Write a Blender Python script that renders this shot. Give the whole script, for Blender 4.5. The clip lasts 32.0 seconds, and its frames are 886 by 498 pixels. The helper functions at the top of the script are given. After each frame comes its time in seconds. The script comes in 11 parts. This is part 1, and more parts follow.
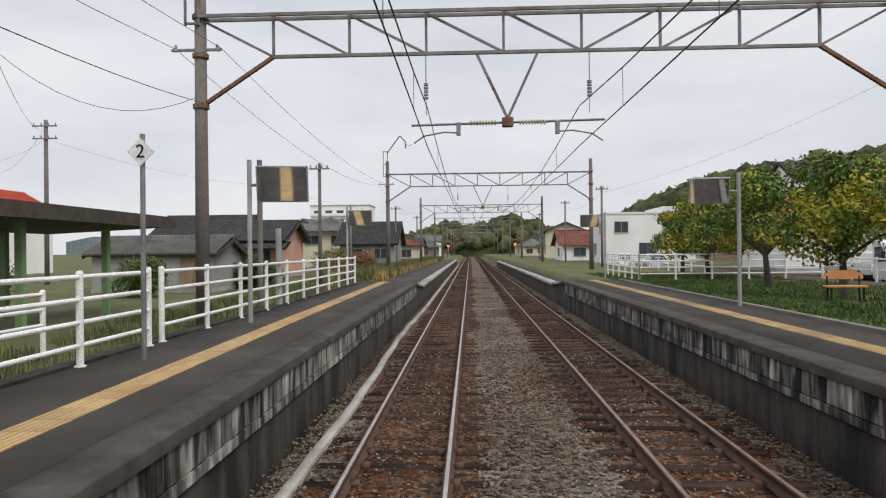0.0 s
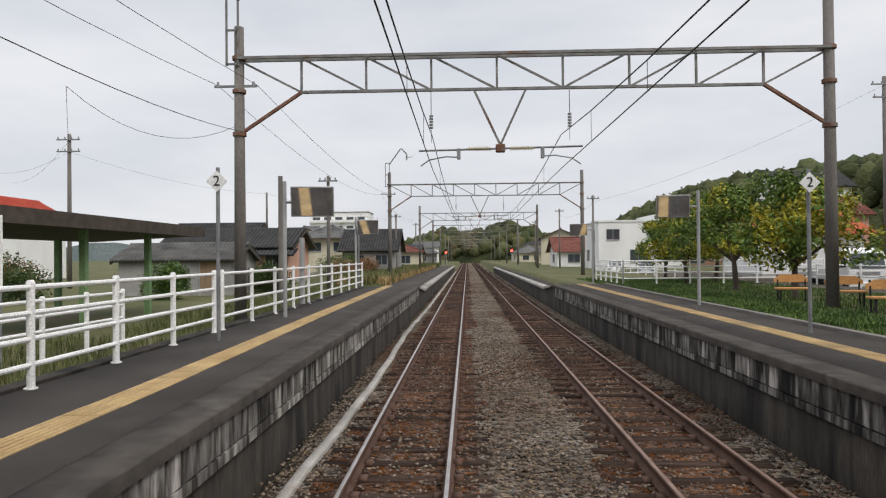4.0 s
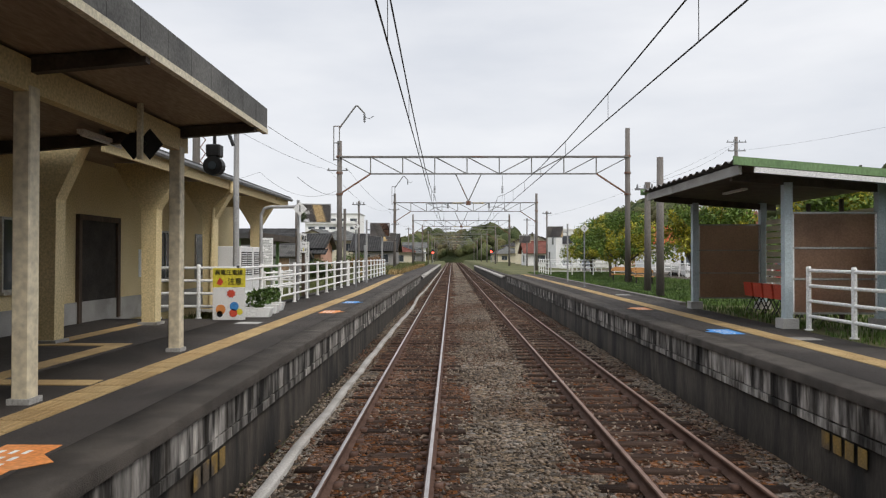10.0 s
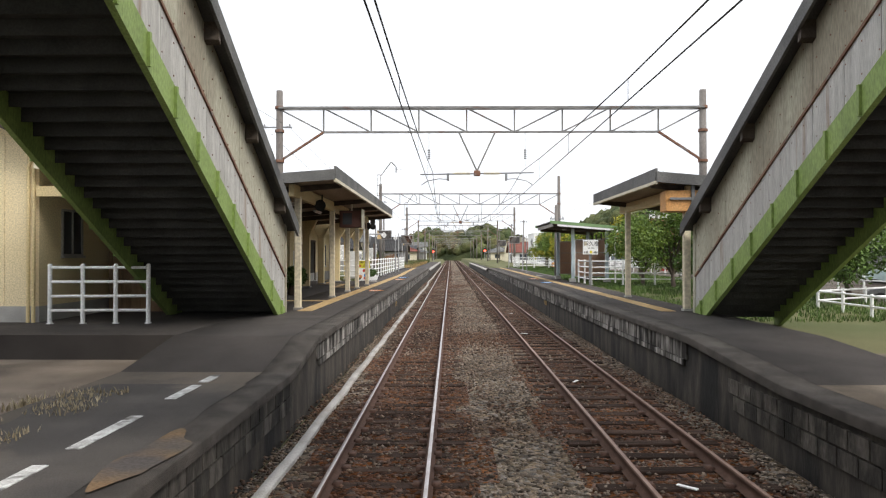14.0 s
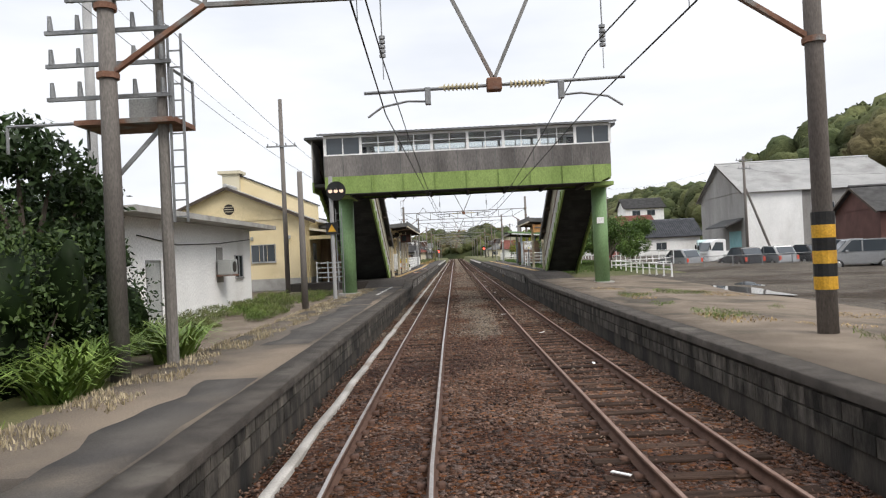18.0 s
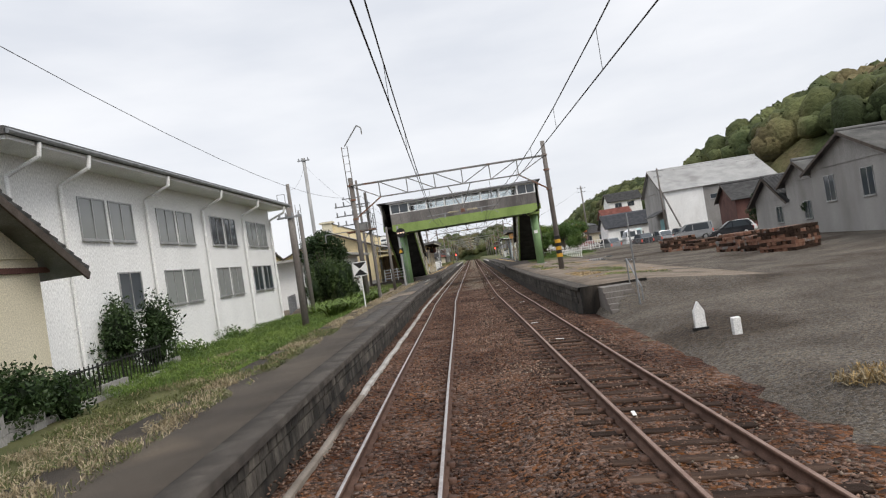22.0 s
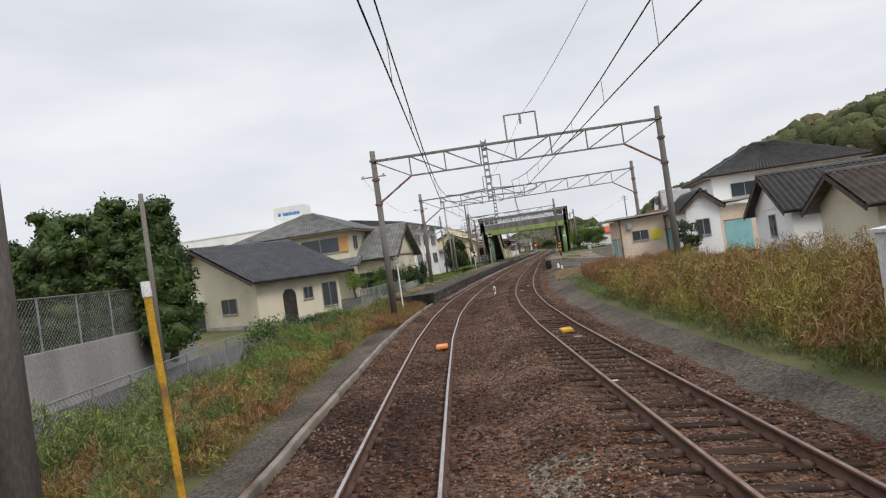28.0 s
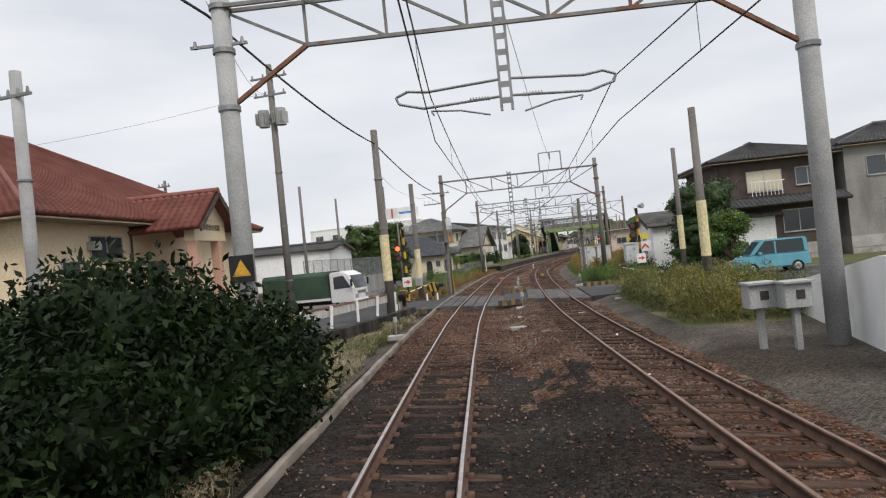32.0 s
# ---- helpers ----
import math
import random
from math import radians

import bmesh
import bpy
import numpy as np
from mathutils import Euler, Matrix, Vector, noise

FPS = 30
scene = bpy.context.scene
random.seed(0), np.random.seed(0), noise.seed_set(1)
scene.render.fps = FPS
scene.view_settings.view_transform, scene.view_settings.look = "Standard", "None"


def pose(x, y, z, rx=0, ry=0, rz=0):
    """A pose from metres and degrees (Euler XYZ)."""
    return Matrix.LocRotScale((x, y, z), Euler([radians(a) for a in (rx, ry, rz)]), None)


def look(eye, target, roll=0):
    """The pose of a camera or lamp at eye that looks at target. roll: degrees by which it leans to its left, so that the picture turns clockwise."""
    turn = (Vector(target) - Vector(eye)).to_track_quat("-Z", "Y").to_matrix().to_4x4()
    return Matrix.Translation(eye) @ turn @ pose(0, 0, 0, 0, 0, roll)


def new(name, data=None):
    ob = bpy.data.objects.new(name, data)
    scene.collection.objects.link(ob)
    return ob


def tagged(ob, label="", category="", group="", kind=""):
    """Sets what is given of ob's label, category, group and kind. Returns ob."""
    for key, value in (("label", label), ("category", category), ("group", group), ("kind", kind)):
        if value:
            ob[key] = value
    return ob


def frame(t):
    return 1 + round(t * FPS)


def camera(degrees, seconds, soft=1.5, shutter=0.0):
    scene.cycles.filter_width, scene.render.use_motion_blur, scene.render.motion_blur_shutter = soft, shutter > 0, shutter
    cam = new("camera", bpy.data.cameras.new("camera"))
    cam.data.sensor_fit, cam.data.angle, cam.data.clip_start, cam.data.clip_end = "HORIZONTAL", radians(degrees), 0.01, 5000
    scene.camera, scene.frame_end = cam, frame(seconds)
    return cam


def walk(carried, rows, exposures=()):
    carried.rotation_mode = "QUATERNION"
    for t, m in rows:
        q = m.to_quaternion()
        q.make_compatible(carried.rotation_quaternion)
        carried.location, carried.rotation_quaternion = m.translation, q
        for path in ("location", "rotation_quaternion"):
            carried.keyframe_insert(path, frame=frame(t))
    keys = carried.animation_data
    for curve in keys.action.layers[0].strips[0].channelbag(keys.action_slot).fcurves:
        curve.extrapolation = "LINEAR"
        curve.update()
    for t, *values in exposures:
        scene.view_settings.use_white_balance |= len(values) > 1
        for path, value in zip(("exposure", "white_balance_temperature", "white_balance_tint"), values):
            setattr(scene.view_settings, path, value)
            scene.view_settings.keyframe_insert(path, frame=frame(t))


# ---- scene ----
cam = camera(65.5, 32.0, soft=1.2)
# seconds, place, pitch, roll, yaw
ROWS = [
    (0.0, 0.842, -2.704, 2.452, 0.13, -0.58, 2.25),
    (0.5, 0.836, -2.794, 2.452, 0.22, -0.61, 2.29),
    (1.0, 0.833, -2.929, 2.454, 0.35, -0.61, 2.27),
    (1.5, 0.832, -3.135, 2.455, 0.39, -0.67, 2.30),
    (2.0, 0.830, -3.429, 2.458, 0.50, -0.63, 2.27),
    (2.5, 0.824, -3.822, 2.459, 0.59, -0.63, 2.14),
    (3.0, 0.818, -4.304, 2.457, 0.54, -0.60, 2.01),
    (3.5, 0.807, -4.866, 2.457, 0.61, -0.53, 2.01),
    (5.5, 0.818, -8.502, 2.467, 0.72, -0.64, 1.94),
    (6.0, 0.822, -9.788, 2.454, 0.92, -0.74, 1.77),
    (6.5, 0.836, -11.205, 2.444, 0.82, -0.71, 1.67),
    (7.0, 0.844, -12.782, 2.435, 0.65, -0.65, 1.27),
    (7.5, 0.845, -14.532, 2.427, 0.50, -0.63, 1.28),
    (8.0, 0.853, -16.419, 2.421, 0.64, -0.90, 1.00),
    (8.5, 0.845, -18.422, 2.417, 0.70, -0.88, 0.90),
    (9.0, 0.828, -20.534, 2.412, 0.56, -0.71, 0.93),
    (9.5, 0.816, -22.794, 2.411, 0.67, -0.13, 0.83),
    (10.0, 0.825, -25.213, 2.420, 0.64, 0.05, 0.74),
    (10.5, 0.842, -27.787, 2.441, 0.40, -0.29, 0.83),
    (11.0, 0.837, -30.443, 2.466, 0.47, -0.73, 0.74),
    (11.5, 0.822, -33.237, 2.488, 0.48, -0.58, 0.85),
    (12.0, 0.811, -36.154, 2.495, 0.16, -0.69, 0.76),
    (12.5, 0.821, -39.227, 2.494, 0.00, -0.77, 0.76),
    (13.0, 0.822, -42.399, 2.500, -0.03, -0.98, 0.86),
    (13.5, 0.806, -45.653, 2.493, 0.30, -0.48, 0.76),
    (14.0, 0.824, -49.018, 2.475, 0.50, -0.01, 0.61),
    (14.5, 0.848, -52.470, 2.460, 0.30, -0.35, 0.64),
    (16.5, 0.882, -66.616, 2.449, 0.26, -0.61, 0.90),
    (17.0, 0.857, -70.460, 2.416, 0.33, -1.66, 0.90),
    (17.5, 0.876, -74.248, 2.394, 0.52, -2.07, 0.83),
    (18.0, 0.979, -77.879, 2.395, 0.46, -2.68, 0.92),
    (18.5, 1.122, -81.640, 2.393, 0.36, -4.23, 0.99),
    (19.0, 1.260, -85.484, 2.374, 0.34, -5.32, 1.36),
    (19.5, 1.403, -89.348, 2.386, 0.51, -5.90, 1.48),
    (20.0, 1.545, -93.217, 2.410, 0.67, -6.61, 1.53),
    (20.5, 1.650, -97.008, 2.393, 0.63, -7.94, 1.70),
    (21.0, 1.750, -100.877, 2.390, 0.67, -8.47, 1.96),
    (21.5, 1.854, -104.835, 2.411, 0.69, -8.50, 2.11),
    (22.0, 1.961, -108.881, 2.429, 0.88, -8.78, 2.34),
    (22.5, 2.082, -113.000, 2.433, 0.95, -8.75, 2.77),
    (23.0, 2.247, -117.178, 2.428, 0.76, -8.51, 2.84),
    (23.5, 2.428, -121.442, 2.427, 0.59, -8.41, 3.37),
    (24.0, 2.645, -125.731, 2.447, 0.54, -8.32, 4.00),
    (24.5, 2.945, -130.094, 2.472, 0.52, -7.90, 4.69),
    (25.0, 3.320, -134.540, 2.481, 0.53, -7.56, 5.32),
    (25.5, 3.760, -139.080, 2.481, 0.42, -7.90, 5.98),
    (27.5, 6.714, -158.472, 2.449, 0.85, -8.13, 8.95),
    (28.0, 7.560, -163.467, 2.438, 0.91, -8.06, 9.72),
    (28.5, 8.424, -168.498, 2.438, 0.98, -7.39, 10.61),
    (29.0, 9.291, -173.559, 2.470, 0.98, -6.99, 11.52),
    (29.5, 10.249, -178.665, 2.479, 0.87, -6.88, 12.11),
    (30.0, 11.282, -183.789, 2.493, 0.69, -7.09, 12.66),
    (30.5, 12.417, -189.066, 2.482, 0.78, -6.91, 13.52),
    (31.0, 13.632, -194.451, 2.472, 0.82, -6.77, 14.53),
    (31.5, 14.888, -199.920, 2.442, 0.83, -6.79, 15.43),
    (32.0, 16.165, -205.427, 2.410, 0.63, -5.75, 15.99),
]
walk(cam, [(t, pose(x, y, z, 90 + pitch, 0, yaw) @ pose(0, 0, 0, 0, 0, roll)) for t, x, y, z, pitch, roll, yaw in ROWS],
     [(0.0, -0.06), (6.0, -0.04), (10.0, 0.08), (12.0, 0.2), (13.0, 0.38), (14.0, 0.64), (14.6, 0.64), (17.0, 0.42), (19.0, 0.33), (23.0, 0.13), (32.0, 0.04)])

# ---- sky and sun: a bright, thin overcast ----
world = bpy.data.worlds.new("overcast")
scene.world = world
world.use_nodes = True
wn, wl = world.node_tree.nodes, world.node_tree.links
wn.clear()
w_out = wn.new("ShaderNodeOutputWorld")
w_bg = wn.new("ShaderNodeBackground")
w_sky = wn.new("ShaderNodeTexSky")
w_sky.sky_type, w_sky.sun_disc = "NISHITA", False
w_sky.sun_elevation, w_sky.sun_rotation = radians(47), radians(135)
w_sky.dust_density = 3.0
w_gain = wn.new("ShaderNodeVectorMath")
w_gain.operation = "SCALE"
w_gain.inputs["Scale"].default_value = 0.10
w_co = wn.new("ShaderNodeTexCoord")
w_map = wn.new("ShaderNodeMapping")
w_map.inputs["Scale"].default_value = (1.2, 1.2, 4.5)
w_noise = wn.new("ShaderNodeTexNoise")
w_noise.inputs["Scale"].default_value, w_noise.inputs["Detail"].default_value = 2.2, 5.0
w_ramp = wn.new("ShaderNodeValToRGB")
w_ramp.color_ramp.elements[0].position, w_ramp.color_ramp.elements[0].color = 0.30, (0.715, 0.742, 0.80, 1)
w_ramp.color_ramp.elements[1].position, w_ramp.color_ramp.elements[1].color = 0.68, (0.90, 0.91, 0.94, 1)
w_mix = wn.new("ShaderNodeMix")
w_mix.data_type = "RGBA"
w_mix.inputs[0].default_value = 0.92
wl.new(w_co.outputs["Generated"], w_map.inputs[0])
wl.new(w_map.outputs[0], w_noise.inputs["Vector"])
wl.new(w_noise.outputs[0], w_ramp.inputs[0])
wl.new(w_sky.outputs[0], w_gain.inputs[0])
wl.new(w_gain.outputs[0], w_mix.inputs[6])
wl.new(w_ramp.outputs[0], w_mix.inputs[7])
# an overcast sky is brightest overhead
w_sep = wn.new("ShaderNodeSeparateXYZ")
w_up = wn.new("ShaderNodeMapRange")
w_up.interpolation_type = "SMOOTHSTEP"
w_up.inputs["From Min"].default_value, w_up.inputs["From Max"].default_value = 0.35, 0.95
w_up.inputs["To Min"].default_value, w_up.inputs["To Max"].default_value = 1.0, 1.65
wl.new(w_co.outputs["Generated"], w_sep.inputs[0])
wl.new(w_sep.outputs[2], w_up.inputs[0])
w_lift = wn.new("ShaderNodeVectorMath")
w_lift.operation = "SCALE"
wl.new(w_mix.outputs[2], w_lift.inputs[0])
wl.new(w_up.outputs[0], w_lift.inputs["Scale"])
wl.new(w_lift.outputs[0], w_bg.inputs["Color"])
w_bg.inputs["Strength"].default_value = 1.0
wl.new(w_bg.outputs[0], w_out.inputs[0])
sun_data = bpy.data.lights.new("sun", "SUN")
sun_data.energy, sun_data.angle, sun_data.color = 1.65, radians(22), (1.0, 0.94, 0.86)
sun = new("sun", sun_data)
sun.matrix_world = look((0, 0, 60), (-39.5, 39.5, 0))
scene.view_settings.exposure = 0.0

# ---- materials ----
def surf(name, c1, c2, scale=3.0, rough=0.8, bump=0.2, fine=40.0, c3=None, spots=0.55, metal=0.0, stretch=(1, 1, 1), per_piece=0.0, spec=0.3, bump_scale=1.0):
    """A surface with two colours mixed by a broad noise, fine grain over it, and stains of a third colour."""
    m = bpy.data.materials.new(name)
    m.use_nodes = True
    n, l = m.node_tree.nodes, m.node_tree.links
    b = n["Principled BSDF"]
    b.inputs["Roughness"].default_value, b.inputs["Metallic"].default_value = rough, metal
    b.inputs["Specular IOR Level"].default_value = spec
    geo = n.new("ShaderNodeNewGeometry")
    mp = n.new("ShaderNodeMapping")
    mp.inputs["Scale"].default_value = stretch
    l.new(geo.outputs["Position"], mp.inputs[0])
    big, small = n.new("ShaderNodeTexNoise"), n.new("ShaderNodeTexNoise")
    big.inputs["Scale"].default_value, big.inputs["Detail"].default_value = scale, 5.0
    small.inputs["Scale"].default_value, small.inputs["Detail"].default_value = fine, 3.0
    l.new(mp.outputs[0], big.inputs["Vector"])
    l.new(mp.outputs[0], small.inputs["Vector"])
    ramp = n.new("ShaderNodeValToRGB")
    ramp.color_ramp.elements[0].position, ramp.color_ramp.elements[1].position = 0.36, 0.64
    ramp.color_ramp.elements[0].color, ramp.color_ramp.elements[1].color = (*c1, 1), (*c2, 1)
    l.new(big.outputs[0], ramp.inputs[0])
    last = ramp.outputs[0]
    if c3:
        st = n.new("ShaderNodeTexNoise")
        st.inputs["Scale"].default_value, st.inputs["Detail"].default_value = scale * 0.45, 8.0
        sm = n.new("ShaderNodeMapping")
        sm.inputs["Scale"].default_value, sm.inputs["Location"].default_value = stretch, (7.3, 1.7, 4.1)
        l.new(geo.outputs["Position"], sm.inputs[0])
        l.new(sm.outputs[0], st.inputs["Vector"])
        sr = n.new("ShaderNodeValToRGB")
        sr.color_ramp.elements[0].position, sr.color_ramp.elements[1].position = spots, spots + 0.12
        l.new(st.outputs[0], sr.inputs[0])
        mx = n.new("ShaderNodeMix")
        mx.data_type = "RGBA"
        l.new(sr.outputs[0], mx.inputs[0])
        l.new(last, mx.inputs[6])
        mx.inputs[7].default_value = (*c3, 1)
        last = mx.outputs[2]
    hsv = n.new("ShaderNodeHueSaturation")
    grain = n.new("ShaderNodeMapRange")
    grain.inputs["From Min"].default_value, grain.inputs["From Max"].default_value = 0.3, 0.7
    grain.inputs["To Min"].default_value, grain.inputs["To Max"].default_value = 0.78, 1.22
    l.new(small.outputs[0], grain.inputs[0])
    value = grain.outputs[0]
    if per_piece:
        info = n.new("ShaderNodeObjectInfo")
        isl = n.new("ShaderNodeNewGeometry")
        add = n.new("ShaderNodeMath")
        add.operation = "ADD"
        l.new(info.outputs["Random"], add.inputs[0])
        l.new(isl.outputs["Random Per Island"], add.inputs[1])
        fr = n.new("ShaderNodeMath")
        fr.operation = "FRACT"
        l.new(add.outputs[0], fr.inputs[0])
        pr = n.new("ShaderNodeMapRange")
        pr.inputs["To Min"].default_value, pr.inputs["To Max"].default_value = 1 - per_piece, 1 + per_piece
        l.new(fr.outputs[0], pr.inputs[0])
        ml = n.new("ShaderNodeMath")
        ml.operation = "MULTIPLY"
        l.new(value, ml.inputs[0])
        l.new(pr.outputs[0], ml.inputs[1])
        value = ml.outputs[0]
    l.new(value, hsv.inputs["Value"])
    l.new(last, hsv.inputs["Color"])
    l.new(hsv.outputs[0], b.inputs["Base Color"])
    if bump:
        bp = n.new("ShaderNodeBump")
        bp.inputs["Strength"].default_value, bp.inputs["Distance"].default_value = bump, 0.02 * bump_scale
        l.new(small.outputs[0], bp.inputs["Height"])
        l.new(bp.outputs[0], b.inputs["Normal"])
    return m


def stones(name, tones, scale, rough=0.92, bump=1.0, spread=0.45, patch=0.5):
    """Broken stone: cells of differing tone, each a pebble in relief, over broad patches of colour."""
    m = surf(name, tones[0], tones[1], patch, rough, 0.0, scale * 2.2, tones[2], 0.52, spec=0.08)
    n, l = m.node_tree.nodes, m.node_tree.links
    b = n["Principled BSDF"]
    geo = n.new("ShaderNodeNewGeometry")
    cell, edge = n.new("ShaderNodeTexVoronoi"), n.new("ShaderNodeTexVoronoi")
    edge.feature = "DISTANCE_TO_EDGE"
    for c in (cell, edge):
        c.inputs["Scale"].default_value = scale
        c.inputs["Randomness"].default_value = 1.0
        l.new(geo.outputs["Position"], c.inputs["Vector"])
    old = b.inputs["Base Color"].links[0].from_socket
    hsv = n.new("ShaderNodeHueSaturation")
    tone = n.new("ShaderNodeMapRange")
    tone.inputs["To Min"].default_value, tone.inputs["To Max"].default_value = 1 - spread, 1 + spread
    sep = n.new("ShaderNodeSeparateColor")
    l.new(cell.outputs["Color"], sep.inputs[0])
    l.new(sep.outputs[0], tone.inputs[0])
    sat = n.new("ShaderNodeMapRange")
    sat.inputs["To Min"].default_value, sat.inputs["To Max"].default_value = 0.55, 1.35
    l.new(sep.outputs[1], sat.inputs[0])
    l.new(sat.outputs[0], hsv.inputs["Saturation"])
    l.new(tone.outputs[0], hsv.inputs["Value"])
    l.new(old, hsv.inputs["Color"])
    l.new(hsv.outputs[0], b.inputs["Base Color"])
    top = n.new("ShaderNodeMapRange")
    top.inputs["From Max"].default_value = 0.35
    l.new(edge.outputs["Distance"], top.inputs[0])
    bp = n.new("ShaderNodeBump")
    bp.inputs["Strength"].default_value, bp.inputs["Distance"].default_value = bump, 0.6 / scale
    l.new(top.outputs[0], bp.inputs["Height"])
    l.new(bp.outputs[0], b.inputs["Normal"])
    return m


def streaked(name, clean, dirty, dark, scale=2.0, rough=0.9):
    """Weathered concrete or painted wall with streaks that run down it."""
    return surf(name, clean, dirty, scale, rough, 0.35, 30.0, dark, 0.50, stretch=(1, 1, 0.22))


def glowing(name, colour, strength):
    m = bpy.data.materials.new(name)
    m.use_nodes = True
    b = m.node_tree.nodes["Principled BSDF"]
    b.inputs["Base Color"].default_value = (*colour, 1)
    b.inputs["Emission Color"].default_value = (*colour, 1)
    b.inputs["Emission Strength"].default_value = strength
    return m


def pane(name, tint=(0.05, 0.06, 0.07), rough=0.08):
    """A window seen from outside: dark glossy glass."""
    m = bpy.data.materials.new(name)
    m.use_nodes = True
    b = m.node_tree.nodes["Principled BSDF"]
    b.inputs["Base Color"].default_value = (*tint, 1)
    b.inputs["Roughness"].default_value = rough
    b.inputs["Specular IOR Level"].default_value = 0.6
    return m


def clear_glass(name):
    m = bpy.data.materials.new(name)
    m.use_nodes = True
    n, l = m.node_tree.nodes, m.node_tree.links
    n.clear()
    out, mix = n.new("ShaderNodeOutputMaterial"), n.new("ShaderNodeMixShader")
    tr, gl, fr = n.new("ShaderNodeBsdfTransparent"), n.new("ShaderNodeBsdfGlossy"), n.new("ShaderNodeFresnel")
    gl.inputs["Roughness"].default_value = 0.03
    tr.inputs["Color"].default_value = (0.88, 0.9, 0.9, 1)
    l.new(fr.outputs[0], mix.inputs[0])
    l.new(tr.outputs[0], mix.inputs[1])
    l.new(gl.outputs[0], mix.inputs[2])
    l.new(mix.outputs[0], out.inputs[0])
    return m


def foliage(name, dark, light, rough=0.55):
    m = surf(name, dark, light, 1.3, rough, 0.0, 9.0, per_piece=0.35, spec=0.25)
    b = m.node_tree.nodes["Principled BSDF"]
    b.inputs["Subsurface Weight"].default_value = 0.0
    return m


M = {}
M["ballast"] = stones("ballast", ((0.118, 0.090, 0.066), (0.212, 0.172, 0.132), (0.105, 0.062, 0.038)), 15.0, 0.92, 1.0, 0.75)
M["ballast_rust"] = stones("rust_stained_ballast", ((0.078, 0.037, 0.021), (0.158, 0.085, 0.052), (0.050, 0.027, 0.018)), 16.0, 0.92, 1.0, 0.7)
M["ballast_brown"] = stones("red_brown_ballast", ((0.086, 0.043, 0.028), (0.158, 0.092, 0.063), (0.058, 0.031, 0.023)), 16.0, 0.92, 1.0, 0.65, 0.5)
M["ballast_dark"] = stones("dark_ballast", ((0.024, 0.020, 0.017), (0.046, 0.039, 0.033), (0.030, 0.020, 0.015)), 17.0)
M["stone"] = surf("ballast_stone", (0.126, 0.092, 0.068), (0.215, 0.175, 0.138), 0.6, 0.9, 0.2, 20.0, (0.115, 0.066, 0.044), 0.46, per_piece=0.75)
M["stone_brown"] = surf("brown_ballast_stone", (0.095, 0.053, 0.037), (0.185, 0.120, 0.088), 0.6, 0.9, 0.2, 20.0, (0.064, 0.036, 0.027), 0.5, per_piece=0.8)
M["rust"] = surf("rail_rust", (0.075, 0.04, 0.028), (0.12, 0.068, 0.048), 4.0, 0.85, 0.2, 60.0)
M["railtop"] = surf("polished_rail", (0.42, 0.38, 0.36), (0.55, 0.52, 0.5), 3.0, 0.32, 0.05, 50.0, metal=0.85)
M["railtop_rusty"] = surf("dull_rail", (0.20, 0.125, 0.095), (0.28, 0.19, 0.15), 3.0, 0.5, 0.1, 50.0, metal=0.4)
M["sleeper"] = surf("creosoted_sleeper", (0.030, 0.019, 0.014), (0.060, 0.038, 0.028), 5.0, 0.9, 0.6, 45.0, (0.085, 0.055, 0.040), 0.57, stretch=(0.3, 2, 1), per_piece=0.4, spec=0.1)
M["asphalt"] = surf("platform_asphalt", (0.046, 0.040, 0.036), (0.068, 0.059, 0.053), 0.8, 0.92, 1.0, 90.0, (0.092, 0.079, 0.069), 0.57)
M["old_asphalt"] = surf("worn_asphalt", (0.090, 0.076, 0.063), (0.150, 0.124, 0.099), 0.6, 0.95, 0.9, 70.0, (0.215, 0.172, 0.13), 0.52)
M["asphalt_patch"] = surf("weathered_asphalt_patch", (0.062, 0.056, 0.052), (0.098, 0.088, 0.078), 0.9, 0.93, 0.8, 70.0, (0.15, 0.125, 0.10), 0.57)
M["older_asphalt"] = surf("dark_worn_asphalt", (0.055, 0.046, 0.038), (0.090, 0.075, 0.060), 0.6, 0.95, 0.9, 80.0, (0.145, 0.115, 0.085), 0.57)
M["road"] = surf("road_asphalt", (0.042, 0.042, 0.044), (0.064, 0.064, 0.066), 0.6, 0.9, 0.4, 100.0, (0.11, 0.105, 0.1), 0.6)
M["wall_block"] = surf("platform_wall_block", (0.050, 0.044, 0.038), (0.36, 0.34, 0.315), 7.0, 0.9, 0.5, 30.0, (0.020, 0.018, 0.016), 0.49, stretch=(1, 1, 0.2), per_piece=0.6)
M["wall_block_old"] = surf("old_platform_block", (0.040, 0.035, 0.030), (0.105, 0.094, 0.080), 5.0, 0.92, 0.6, 30.0, (0.022, 0.020, 0.017), 0.50, stretch=(1, 1, 0.4), per_piece=0.45)
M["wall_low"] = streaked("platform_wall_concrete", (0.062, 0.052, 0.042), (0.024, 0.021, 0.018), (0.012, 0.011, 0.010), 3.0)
M["concrete"] = surf("concrete", (0.30, 0.29, 0.27), (0.42, 0.41, 0.39), 1.5, 0.9, 0.3, 50.0, (0.2, 0.185, 0.165), 0.58)
M["concrete_dark"] = surf("old_concrete_pole", (0.14, 0.125, 0.115), (0.19, 0.175, 0.16), 1.2, 0.9, 0.3, 40.0, (0.10, 0.085, 0.075), 0.56, stretch=(1, 1, 0.3))
M["concrete_light"] = surf("pale_concrete_pole", (0.30, 0.30, 0.30), (0.38, 0.38, 0.375), 1.2, 0.85, 0.2, 40.0)
